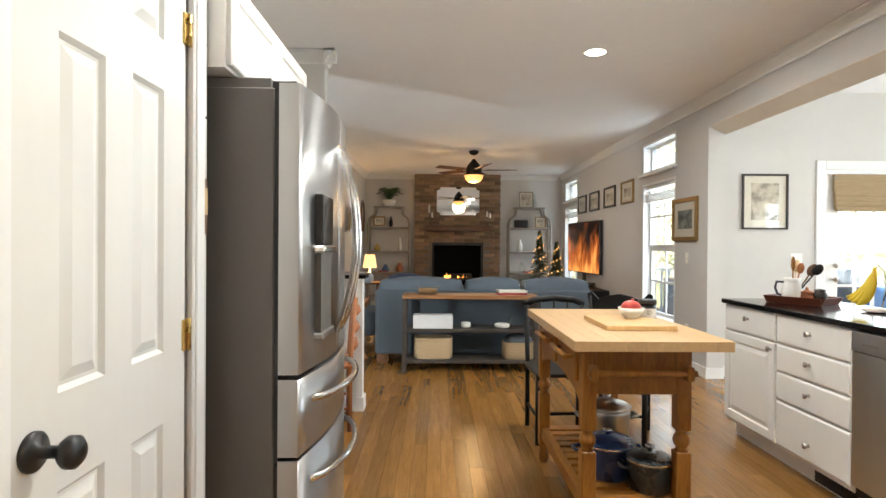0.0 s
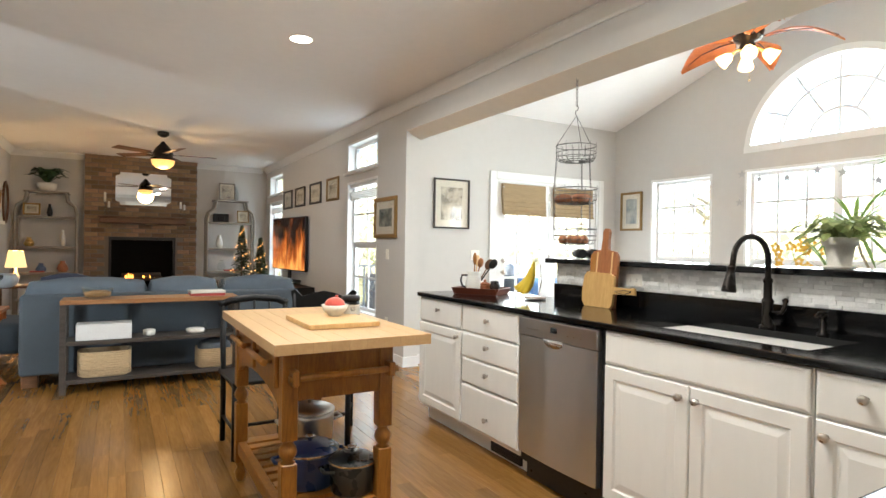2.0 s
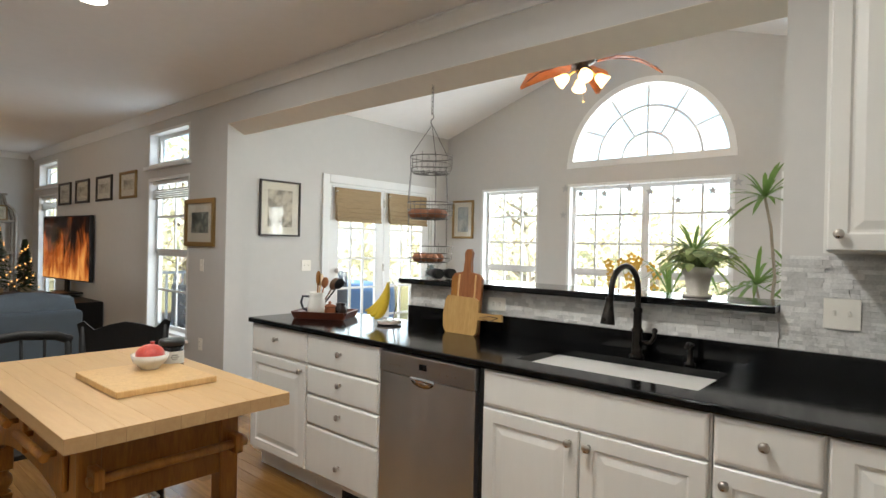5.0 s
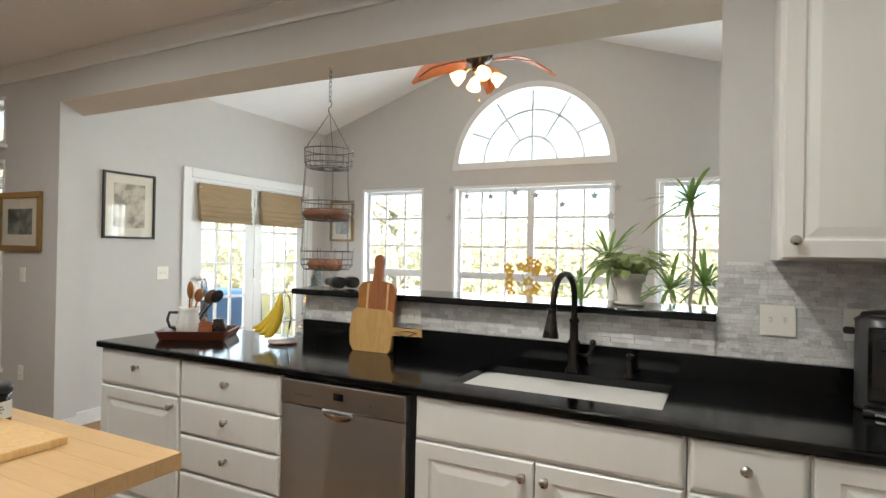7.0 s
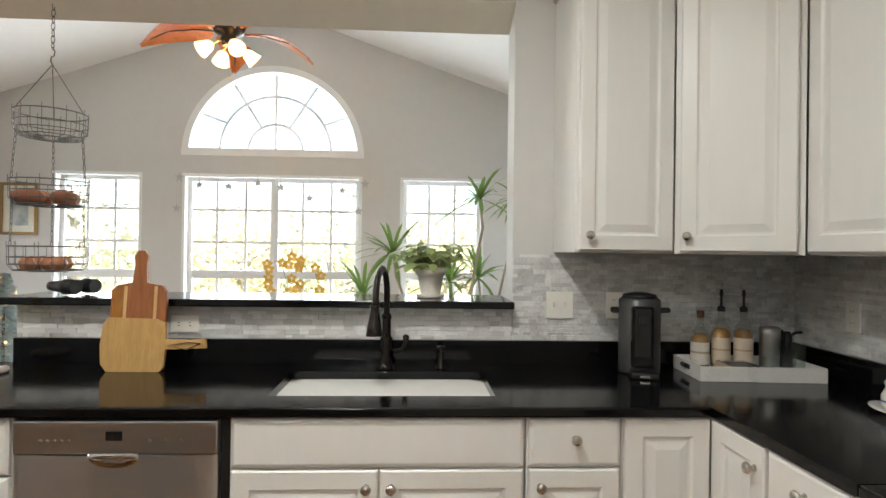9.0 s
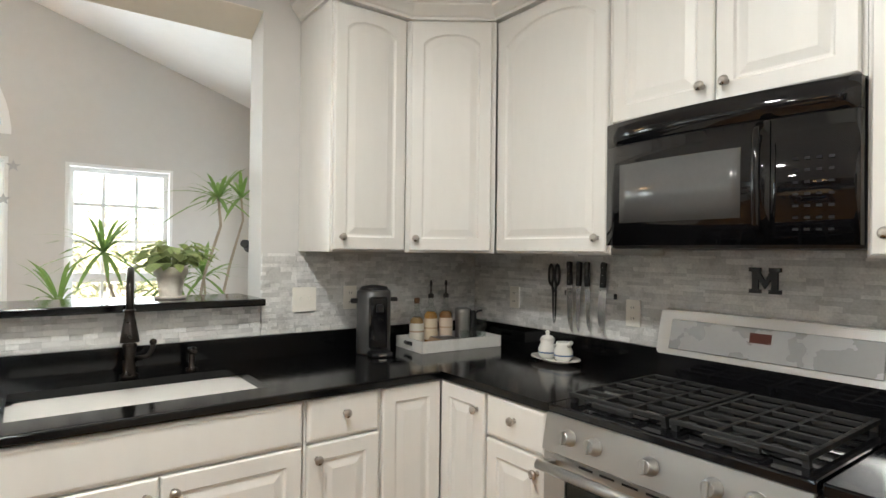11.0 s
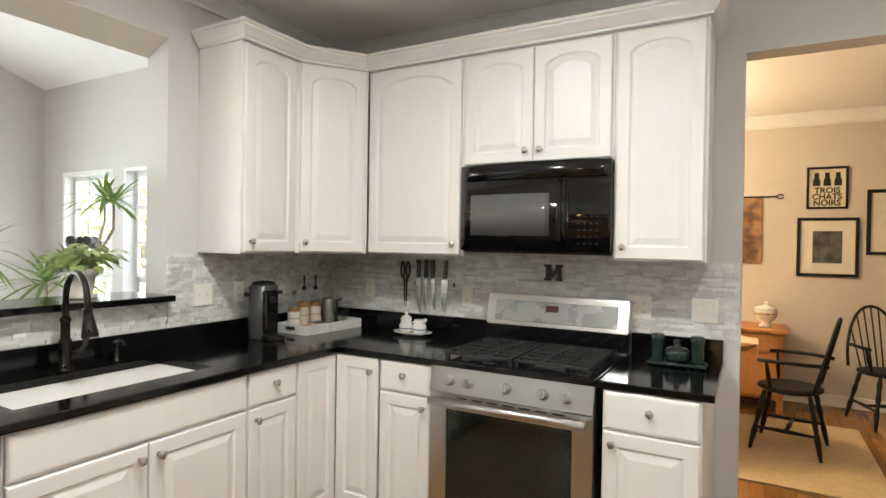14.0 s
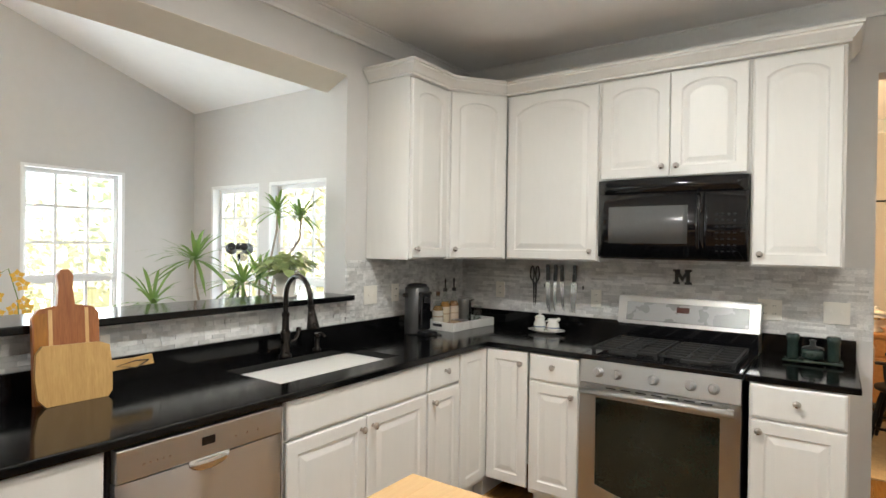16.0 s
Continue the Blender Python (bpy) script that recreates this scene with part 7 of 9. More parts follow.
vase("white vase on the bookcase's middle shelf", 2.36, 1.169, 0.07, 0.26, WHITE_CERAMIC)
vase("clear glass vase on the lower shelf", 2.40, 0.729, 0.08, 0.22, CLEAR)
vase("slim dark vase beside the photograph", -0.34, 1.669, 0.045, 0.22, BRONZE)
vase("white bottle vase on the lamp-lit shelf", -0.15, 1.169, 0.04, 0.28, WHITE_CERAMIC)
vase("brass jar on the lamp-lit shelf", -0.62, 1.169, 0.08, 0.15, BRASS)
vase("tall pale candle on the bookcase's top", 2.66, 2.099, 0.05, 0.28, CLEAR)
vase("blue ornament on the bookcase's low shelf", -0.45, 0.729, 0.08, 0.16, BLUE_TRIM)
vase("brown jar on the bookcase's low shelf", -0.15, 0.729, 0.09, 0.2, TERRA)
for x, z, w in ((2.45, 0.70, 0.28), (-0.6, 0.70, 0.2)):
    solid("book", B((0, w, -0.1, 0.1, 0, 0.03), bevel=0.002), BOOK_RED, "dark red book lying on the bookcase", "book", pose(x, YB, z + 0.029))
frame_pic("leaning_print", "pale print leaning on top of the bookcase", pose(2.50, YB + 0.06, 2.27, -8), 0.30, 0.34, 0.02, SMOKE, 0.03, PRINT)


def leafy(name, bm, rng, centre, spread, count, size, droop=0.3, up=0.2):
    """Adds many pointed leaves round a centre."""
    for _ in range(count):
        a = rng.random() * 2 * math.pi
        e = rng.uniform(-0.2, 1.2)
        d = Vector((math.cos(a) * math.cos(e), math.sin(a) * math.cos(e), math.sin(e)))
        base = Vector(centre) + d * spread * rng.uniform(0.3, 1.0) * 0.8
        side = d.cross(Vector((0, 0, 1))).normalized() * size * 0.35
        tip = base + d * size + Vector((0, 0, -droop * size))
        mid = base + d * size * 0.5 + Vector((0, 0, 0.08 * size))
        v = [bm.verts.new(p) for p in (base, mid + side, tip, mid - side)]
        bm.faces.new(v)


FERN = mat("fern_leaf", (0.05, 0.10, 0.035), 0.6, vary=0.35, scale=20)
LEAF = translucent(mat("house_plant_leaf", (0.16, 0.24, 0.08), 0.5, vary=0.35, scale=16), 0.3, (0.25, 0.36, 0.08))
p = thing("potted_fern", "dark green fern in a white pot on the bookcase", "plant", pose(-0.38, YB, 2.099))
bm = bmesh.new()
lathe(bm, 0, 0, [(0.10, 0), (0.14, 0.06), (0.15, 0.13), (0.14, 0.135)], 20)
part("pot", bm, WHITE_CERAMIC, p)
bm = bmesh.new()
rng = random.Random(21)
for i in range(60):
    a = rng.random() * 6.28
    ln = rng.uniform(0.2, 0.36)
    hgt = rng.uniform(0.12, 0.28)
    pts = [Vector((math.cos(a) * ln * s, math.sin(a) * ln * s * 0.5, 0.13 + hgt * math.sin(2.2 * s))) for s in (0.1, 0.4, 0.7, 1.0)]
    for q0, q1 in zip(pts, pts[1:]):
        d = (q1 - q0)
        sd = Vector((-d.y, d.x, 0)).normalized() * 0.035
        bm.faces.new([bm.verts.new(v) for v in (q0 - sd, q0 + sd, q1 + sd * 0.7, q1 - sd * 0.7)])
part("fronds", bm, FERN, p)

# picture ledge and oval mirror on the left wall
l = thing("picture_ledge", "white picture ledge on the living room wall", "shelf", pose(LEFT, 10.3, 1.50))
part("shelf", B((0, 0.11, -0.75, 0.75, 0, 0.025), (0.095, 0.11, -0.75, 0.75, 0.025, 0.05)), TRIM, l)
for y, h in ((-0.5, 0.42), (-0.1, 0.34), (0.3, 0.46)):
    frame_pic("leaning_picture", "wooden framed print leaning on the ledge", pose(LEFT + 0.07, 10.3 + y, 1.527 + h / 2, 4, 0, 90), 0.32, h, 0.025, GILT, 0.05, PRINT, group="prints on the ledge")
m = thing("oval_mirror", "oval mirror in a dark wooden frame", "mirror", pose(LEFT + 0.002, 11.75, 1.87, 0, 90, 0))
bm = bmesh.new()
lathe(bm, 0, 0, [(0.33, 0), (0.34, 0.02), (0.30, 0.03), (0.29, 0.012)], 32, False, 0.75)
part("frame", bm, WALNUT, m)
bm = bmesh.new()
lathe(bm, 0, 0, [(0.30, 0.008), (0.30, 0.012)], 32, True, 0.75)
part("glass", bm, MIRROR, m)

# television with a fire on its screen, and its stand
tv = thing("television", "large flat television showing a log fire", "television", pose(3.13, 10.0, 0.66, 0, 0, -84.3))
part("casing", B((-0.75, 0.75, 0.0, 0.05, 0.18, 1.06), bevel=0.006), BLACK, tv)
fire = bpy.data.materials.new("fire_picture")
fire.use_nodes = True
ft = fire.node_tree
fco = ft.nodes.new("ShaderNodeTexCoord")
fmp = ft.nodes.new("ShaderNodeMapping")
fmp.inputs["Scale"].default_value = (5, 1, 1.6)
fnz = ft.nodes.new("ShaderNodeTexNoise")
fnz.inputs["Scale"].default_value, fnz.inputs["Detail"].default_value, fnz.inputs["Distortion"].default_value = 1.6, 4, 0.8
fsep = ft.nodes.new("ShaderNodeSeparateXYZ")
fmr = ft.nodes.new("ShaderNodeMapRange")
fmr.inputs["From Min"].default_value, fmr.inputs["From Max"].default_value = 1.0, 0.2
fmr.inputs["To Min"].default_value, fmr.inputs["To Max"].default_value = -0.22, 0.25
fadd = ft.nodes.new("ShaderNodeMath")
frp = ft.nodes.new("ShaderNodeValToRGB")
frp.color_ramp.elements[0].position, frp.color_ramp.elements[1].position = 0.38, 0.85
frp.color_ramp.elements[0].color, frp.color_ramp.elements[1].color = (0.004, 0.002, 0.002, 1), (1.0, 0.42, 0.10, 1)
fe = frp.color_ramp.elements.new(0.6)
fe.color = (0.42, 0.09, 0.015, 1)
ft.links.new(fco.outputs["Object"], fmp.inputs[0])
ft.links.new(fmp.outputs[0], fnz.inputs["Vector"])
ft.links.new(fco.outputs["Object"], fsep.inputs[0])
ft.links.new(fsep.outputs[2], fmr.inputs[0])
ft.links.new(fnz.outputs[0], fadd.inputs[0])
ft.links.new(fmr.outputs[0], fadd.inputs[1])
ft.links.new(fadd.outputs[0], frp.inputs[0])
fb = ft.nodes["Principled BSDF"]
fb.inputs["Base Color"].default_value = (0.01, 0.01, 0.01, 1)
fb.inputs["Roughness"].default_value = 0.15
ft.links.new(frp.outputs[0], fb.inputs["Emission Color"])
fb.inputs["Emission Strength"].default_value = 0.22
part("screen", B((-0.735, 0.735, -0.002, 0.0, 0.195, 1.045)), fire, tv, "screen with orange flames")
part("foot", B((-0.3, 0.3, -0.05, 0.12, 0.0, 0.02), (-0.05, 0.05, 0.02, 0.05, 0.02, 0.2)), BLACK, tv)
c = thing("media_cabinet", "low black media cabinet under the television", "cabinet", pose(3.02, 9.85, 0))
part("body", B((-0.25, 0.24, -0.95, 0.95, 0.05, 0.62), bevel=0.006), BLACKWOOD, c)
part("plinth", B((-0.22, 0.24, -0.92, 0.92, 0.0, 0.05)), BLACKWOOD, c)
for k in range(3):
    part("door", B((-0.268, -0.252, -0.93 + k * 0.625, -0.32 + k * 0.625, 0.08, 0.60), bevel=0.004), BLACKWOOD, c)
s = thing("soundbar", "black speaker on the media cabinet", "speaker", pose(2.90, 9.4, 0.621))
part("body", B((-0.07, 0.07, -0.2, 0.2, 0, 0.10), bevel=0.01), BLACK, s)


# lit trees
def fir(label, m, h, r, seed, snow=False):
    """A small fir: tapered trunk, tiers of drooping branches of needles, and string lights."""
    rng = random.Random(seed)
    t = thing("christmas_tree", label, "tree", m, "lit christmas trees")
    bm = bmesh.new()
    tube(bm, [(0, 0, 0), (0, 0, h * 0.97)], 0.018, 8, 0.004)
    part("trunk", bm, WALNUT, t)
    bm = bmesh.new()
    n = 420
    for i in range(n):
        s = (i / n) ** 0.8
        z = h * (0.06 + 0.92 * s)
        ln = r * (1 - s) * rng.uniform(0.7, 1.1) + 0.015
        a = i * 2.39996 + rng.uniform(-0.2, 0.2)
        d = Vector((math.cos(a), math.sin(a), rng.uniform(-0.35, -0.05)))
        b0 = Vector((0, 0, z))
        for k in range(6):
            q = b0 + d * ln * (0.25 + 0.75 * k / 6)
            for sd in (-1, 1):
                nn = Vector((-d.y, d.x, rng.uniform(-0.3, 0.6))).normalized() * sd
                tip = q + (nn * 0.55 + d * 0.6) * (0.035 + 0.03 * (1 - s))
                w = d * 0.012
                bm.faces.new([bm.verts.new(p) for p in (q - w, q + w, tip)])
    part("needles", bm, mat("flocked_needles", (0.38, 0.46, 0.46), 0.8, vary=0.3, scale=30) if snow else mat("fir_needles", (0.03, 0.06, 0.024), 0.7, vary=0.4, scale=30), t)
    if not snow:
        part("pot", B((-0.07, 0.07, -0.07, 0.07, -0.0, 0.07), bevel=0.01), WICKER, t)
    bm = bmesh.new()
    k = int(30 * h)
    for i in range(k):
        s = i / k
        a = i * 0.9 + rng.uniform(-0.3, 0.3)
        rr = r * (1 - s) * 0.95 + 0.012
        ball(bm, rr * math.cos(a), rr * math.sin(a), h * (0.08 + 0.9 * s), 0.011 if not snow else 0.008, 5)
    b = part("string_lights", bm, BULB, t, "warm glowing string lights")
    b["kind"] = "stuff"
    return t


BULB = mat("warm_bulb", (1, 0.7, 0.3), 0.4, emit=(1.0, 0.42, 0.10), emit_strength=0.7)
solid("plant_table", B((-0.5, 0.5, -0.18, 0.18, 0.56, 0.60), (-0.48, -0.44, -0.16, 0.16, 0, 0.56), (0.44, 0.48, -0.16, 0.16, 0, 0.56), bevel=0.003), WALNUT, "dark wooden table under the lit trees", "table", pose(2.70, 11.2, 0))
fir("small fir tree with warm string lights", pose(2.61, 11.2, 0.601), 1.02, 0.22, 4)
fir("shorter fir tree with warm string lights", pose(2.94, 11.2, 0.601), 0.80, 0.17, 9)


# living room ceiling fan
f = thing("ceiling_fan", "bronze ceiling fan with a lit glass bowl", "ceiling fan", pose(1.19, 9.2, 2.30))
bm = bmesh.new()
lathe(bm, 0, 0, [(0.02, 0.17), (0.018, 0.36)], 14)
part("downrod", bm, BRONZE, f)
bm = bmesh.new()
lathe(bm, 0, 0, [(0.03, 0.42), (0.075, 0.45), (0.075, 0.488)], 20)
part("canopy", bm, BRONZE, f)
bm = bmesh.new()
lathe(bm, 0, 0, [(0.11, 0.10), (0.155, 0.105), (0.16, 0.125), (0.125, 0.14), (0.13, 0.2), (0.10, 0.26), (0.03, 0.34), (0.02, 0.36)], 28)
part("motor", bm, BRONZE, f)
bm = bmesh.new()
lathe(bm, 0, 0, [(0.012, -0.02), (0.08, -0.005), (0.135, 0.04), (0.15, 0.10)], 28)
part("glass_bowl", bm, mat("lit_bowl", (0.8, 0.5, 0.22), 0.4, emit=(1.0, 0.45, 0.12), emit_strength=0.25), f, "glowing amber glass bowl")
for k in range(5):
    a = 360 * k / 5 - 4
    bl = part("blade", B((0.20, 0.68, -0.065, 0.065, -0.004, 0.004), bevel=0.003), WALNUT, f, m=pose(0, 0, 0.185, 0, 0, a) @ pose(0, 0, 0, 10))
    part("blade_iron", B((0.08, 0.24, -0.02, 0.02, -0.009, -0.004)), BRONZE, bl)

# recessed ceiling lights
for cx, cyy in CANS:
    r = thing("recessed_light", "round white recessed ceiling light, lit", "ceiling light", pose(cx, cyy, CEILING), "recessed lights")
    bm = bmesh.new()
    lathe(bm, 0, 0, [(0.075, -0.001), (0.088, -0.006), (0.092, -0.001)], 30, False)
    part("trim_ring", bm, TRIM, r)
    bm = bmesh.new()
    lathe(bm, 0, 0, [(0.076, -0.003), (0.074, -0.002)], 30)
    part("lens", bm, mat("lit_lens", (1, 0.95, 0.85), 0.5, emit=(1.0, 0.9, 0.75), emit_strength=2.0), r, "glowing lens")
for i, (a, b) in enumerate(LIV_WIN):
    s = thing("window_blind", "raised white slatted blind at the window's head", "blind", pose(WX + 0.03, (a + b) / 2, 1.86))
    w = (b - a) / 2 - 0.035
    part("headrail", B((0, 0.03, -w, w, 0.16, 0.195)), TRIM, s)
    for k in range(5):
        part("slat", B((0, 0.032, -w, w, 0.0 + k * 0.022, 0.014 + k * 0.022)), mat("blind_beige", (0.55, 0.53, 0.48), 0.6) if k == 0 else TRIM, s)


# ---- breakfast room ----
CARVED = mat("carved_leaf_wood", (0.55, 0.19, 0.05), 0.35, vary=0.3, scale=14, bump=0.6, bump_scale=60)
f = thing("leaf_fan", "ceiling fan with carved leaf blades and four lit tulip shades", "ceiling fan", pose(5.0, 3.24, 2.85))
bm = bmesh.new()
lathe(bm, 0, 0, [(0.016, 0.22), (0.016, 0.86)], 12)
part("downrod", bm, BRONZE, f)
bm = bmesh.new()
lathe(bm, 0, 0, [(0.02, 0.78), (0.07, 0.82), (0.07, 0.89)], 18)
part("canopy", bm, BRONZE, f)
bm = bmesh.new()
lathe(bm, 0, 0, [(0.04, 0.02), (0.06, 0.06), (0.05, 0.09), (0.10, 0.11), (0.12, 0.17), (0.10, 0.22), (0.02, 0.26)], 24)
part("motor", bm, BRONZE, f)
TULIP = mat("lit_tulip_glass", (1, 0.85, 0.6), 0.4, emit=(1.0, 0.55, 0.20), emit_strength=1.2)
for k in range(4):
    a = radians(35 + 90 * k)
    d = Vector((math.cos(a), math.sin(a)))
    bm = bmesh.new()
    tube(bm, [(0.03 * d.x, 0.03 * d.y, 0.05), (0.08 * d.x, 0.08 * d.y, 0.04), (0.11 * d.x, 0.11 * d.y, 0.01)], 0.008, 8)
    arm = part("arm", bm, BRASS, f)
    bm = bmesh.new()
    lathe(bm, 0, 0, [(0.018, 0.0), (0.04, -0.025), (0.048, -0.06), (0.06, -0.10), (0.056, -0.10), (0.03, -0.03)], 18, False)
    lathe(bm, 0, 0, [(0.02, -0.03), (0.026, -0.06), (0.012, -0.085)], 12)
    part("tulip_shade", bm, TULIP, arm, "glowing frosted tulip shade", pose(0.115 * d.x, 0.115 * d.y, 0.01) @ Euler((0, radians(-52), a)).to_matrix().to_4x4())
for k in range(5):
    bm = bmesh.new()
    n = 12
    rows = []
    for i in range(n + 1):
        s = i / n
        w = 0.125 * math.sin(math.pi * min(1, s ** 0.75 * 0.97 + 0.03)) + 0.012
        x = 0.12 + 0.52 * s
        zz = 0.045 * math.sin(math.pi * s) - 0.11 * s * s
        rows.append([bm.verts.new((x, -w, zz - 0.012)), bm.verts.new((x, -w * 0.5, zz + 0.004)), bm.verts.new((x, 0, zz)), bm.verts.new((x, w * 0.5, zz + 0.004)), bm.verts.new((x, w, zz - 0.012))])
    for a, b in zip(rows, rows[1:]):
        for j in range(4):
            bm.faces.new((a[j], a[j + 1], b[j + 1], b[j])).smooth = True
    geo = bmesh.ops.solidify(bm, geom=bm.faces[:], thickness=0.008)
    bl = part("leaf_blade", bm, CARVED, f, m=pose(0, 0, 0.13, 0, 0, 84 + 72 * k) @ pose(0, 0, 0, 14))
    bm = bmesh.new()
    tube(bm, [(0.08, 0, -0.004), (0.25, 0, 0.014), (0.45, 0, 0.0), (0.6, 0, -0.075)], 0.005, 6)
    part("vein", bm, BRONZE, bl)
bm = bmesh.new()
tube(bm, [(0.03, 0.0, 0.03), (0.03, 0.0, -0.2)], 0.0015, 5)
ball(bm, 0.03, 0, -0.205, 0.008, 6)
part("pull_chain", bm, BRASS, f)
# three-tier hanging wire basket
WIRE = mat("grey_wire", (0.17, 0.165, 0.16), 0.45, 0.8, vary=0.2)
hb = thing("hanging_basket", "three-tier grey wire basket hanging on a chain", "basket", pose(3.37, 3.435, 0))


def chain(bm, x0, y0, z0, x1, y1, z1, n, r=0.008):
    for i in range(n):
        s0, s1 = i / n, (i + 1) / n
        c = Vector((x0, y0, z0)).lerp(Vector((x1, y1, z1)), (s0 + s1) / 2)
        hl = (Vector((x1, y1, z1)) - Vector((x0, y0, z0))).length / n * 0.62
        ring = []
        for k in range(8):
            a = 2 * math.pi * k / 8
            o = math.cos(a) * r
            ring.append(c + Vector((o if i % 2 else 0, 0 if i % 2 else o, math.sin(a) * hl)))
        tube(bm, ring, 0.0018, 5, closed=True)


bm = bmesh.new()
chain(bm, 0, 0, 2.475, 0, 0, 2.25, 8)
tube(bm, [(0, 0, 2.487), (0, 0, 2.475), (0.01, 0, 2.465)], 0.003, 6)
tube(bm, [(0, 0, 2.26), (0.014, 0, 2.245), (0.01, 0, 2.225), (-0.008, 0, 2.215), (-0.012, 0, 2.195), (0, 0, 2.185)], 0.003, 6)
part("chain", bm, WIRE, hb)
for z, r in ((1.90, 0.135), (1.61, 0.145), (1.335, 0.145)):
    bm = bmesh.new()
    tube(bm, [(r * math.cos(2 * math.pi * i / 28), r * math.sin(2 * math.pi * i / 28), z + 0.075) for i in range(28)], 0.003, 5, closed=True)
    bowl = part("wire_bowl", bm, WIRE, hb)
    for zz, rr in ((z + 0.03, r), (z, r * 0.96), (z - 0.025, r * 0.86), (z - 0.03, r * 0.5)):
        bm = bmesh.new()
        tube(bm, [(rr * math.cos(2 * math.pi * i / 28), rr * math.sin(2 * math.pi * i / 28), zz) for i in range(28)], 0.0022, 5, closed=True)
        part("hoop", bm, WIRE, bowl)
    for i in range(20):
        a = 2 * math.pi * i / 20
        c, s = math.cos(a), math.sin(a)
        bm = bmesh.new()
        tube(bm, [(r * c, r * s, z + 0.095 if i % 2 else z + 0.075), (r * 0.98 * c, r * 0.98 * s, z), (r * 0.86 * c, r * 0.86 * s, z - 0.025), (0.2 * r * c, 0.2 * r * s, z - 0.03)], 0.0016, 4)
        part("wire", bm, WIRE, bowl)
for i in range(3):
    a = 2 * math.pi * i / 3 + 0.5
    c, s = math.cos(a), math.sin(a)
    bm = bmesh.new()
    tube(bm, [(0, 0, 2.185), (0.135 * c, 0.135 * s, 1.975)], 0.002, 5)
    part("hanger", bm, WIRE, hb)
    for q in ((0.13, 1.90, 0.145, 1.685), (0.14, 1.61, 0.145, 1.41)):
        bm = bmesh.new()
        chain(bm, q[0] * c, q[0] * s, q[1], q[2] * c, q[2] * s, q[3], 9, 0.005)
        part("tier_chain", bm, WIRE, hb)
POTATO = mat("potato_skin", (0.30, 0.12, 0.06), 0.7, vary=0.3, scale=20)
ONION = mat("onion_skin", (0.42, 0.17, 0.08), 0.4, vary=0.3, scale=14)
for x, y, s in ((-0.06, 0.05, 1.2), (0.05, -0.04, 1.3), (-0.02, -0.07, 1.1), (0.04, 0.06, 1.15)):
    bm = bmesh.new()
    ball(bm, 0, 0, 0.034, 0.036, 9, 1.5 * s, 1.1 * s, 0.95)
    solid("potato", bm, POTATO, "brown potato in the middle wire basket", "vegetable", pose(3.37 + x, 3.435 + y, 1.582, 0, 0, x * 700), "vegetables in the basket")
for x, y in ((-0.06, 0.05), (0.03, 0.07), (0.06, -0.03), (-0.03, -0.06), (0.0, 0.0)):
    bm = bmesh.new()
    lathe(bm, 0, 0, [(0.004, 0), (0.024, 0.008), (0.034, 0.03), (0.022, 0.052), (0.006, 0.062)], 12)
    solid("onion", bm, ONION, "copper-skinned onion in the lowest wire basket", "vegetable", pose(3.37 + x, 3.435 + y, 1.307), "vegetables in the basket")

# woven shades on the garden doors
WOVEN = mat("woven_bamboo", (0.33, 0.235, 0.13), 0.8, vary=0.25, scale=8, bump=0.8, bump_scale=120, stretch=(1, 1, 14))
for x0 in (4.575, 5.37):
    s = thing("roman_shade", "tan woven roman shade drawn half up", "shade", pose(x0, NORTH - 0.004, 0), "woven shades")
    part("valance", B((0, 0.66, -0.03, 0.0, 1.865, 2.035), bevel=0.004), WOVEN, s)
    for k in range(4):
        z = 1.66 + 0.05 * k
        bm = bmesh.new()
        slab(bm, [(-0.004, z + 0.075), (-0.03, z + 0.07), (-0.062 + 0.006 * k, z + 0.012), (-0.058 + 0.006 * k, z), (-0.03, z + 0.004), (-0.004, z + 0.03)], "x", 0.012 - 0.002 * k, 0.648 + 0.002 * k)
        part("fold", bm, WOVEN, s)
    bm = bmesh.new()
    ball(bm, 0.01, -0.03, 1.99, 0.012, 8)
    part("pulley", bm, CHROME, s)

# stars strung across the wide window
STAR = mat("silver_star", (0.45, 0.45, 0.46), 0.4, 0.3)
for y, z in ((3.98, 2.03), (3.70, 2.02), (3.42, 2.06), (3.20, 2.02), (2.92, 1.92), (2.60, 2.0), (4.17, 2.10), (4.19, 1.80), (2.38, 2.07), (2.44, 1.80)):
    bm = bmesh.new()
    pts = [((0.05 if i % 2 == 0 else 0.02) * math.sin(math.pi * i / 5), (0.05 if i % 2 == 0 else 0.02) * math.cos(math.pi * i / 5)) for i in range(10)]
    slab(bm, pts, "x", -0.003, 0.003)
    tube(bm, [(0, 0, 0.04), (0, 0, 2.135 - z)], 0.0008, 4)
    solid("hanging_star", bm, STAR, "small silver star hanging in the window", "ornament", pose(EAST - 0.02, y, z), "window stars")

# plants
PALELEAF = translucent(per_piece(mat("variegated_leaf", (0.27, 0.33, 0.14), 0.45, vary=0.5, scale=30), True, 0.5, 0.03), 0.35, (0.45, 0.55, 0.18))
TERRAW = mat("grey_clay_pot", (0.62, 0.58, 0.52), 0.7, vary=0.12, scale=12, bump=0.3, bump_scale=80)
p = thing("potted_plant", "leafy variegated plant in a grey clay pot on the ledge", "plant", pose(3.38, 1.81, 1.209) @ Matrix.Scale(0.8, 4))
bm = bmesh.new()
lathe(bm, 0, 0, [(0.075, 0), (0.08, 0.012), (0.075, 0.014), (0.055, 0.016), (0.07, 0.12), (0.083, 0.125), (0.088, 0.165), (0.08, 0.168), (0.07, 0.15)], 24)
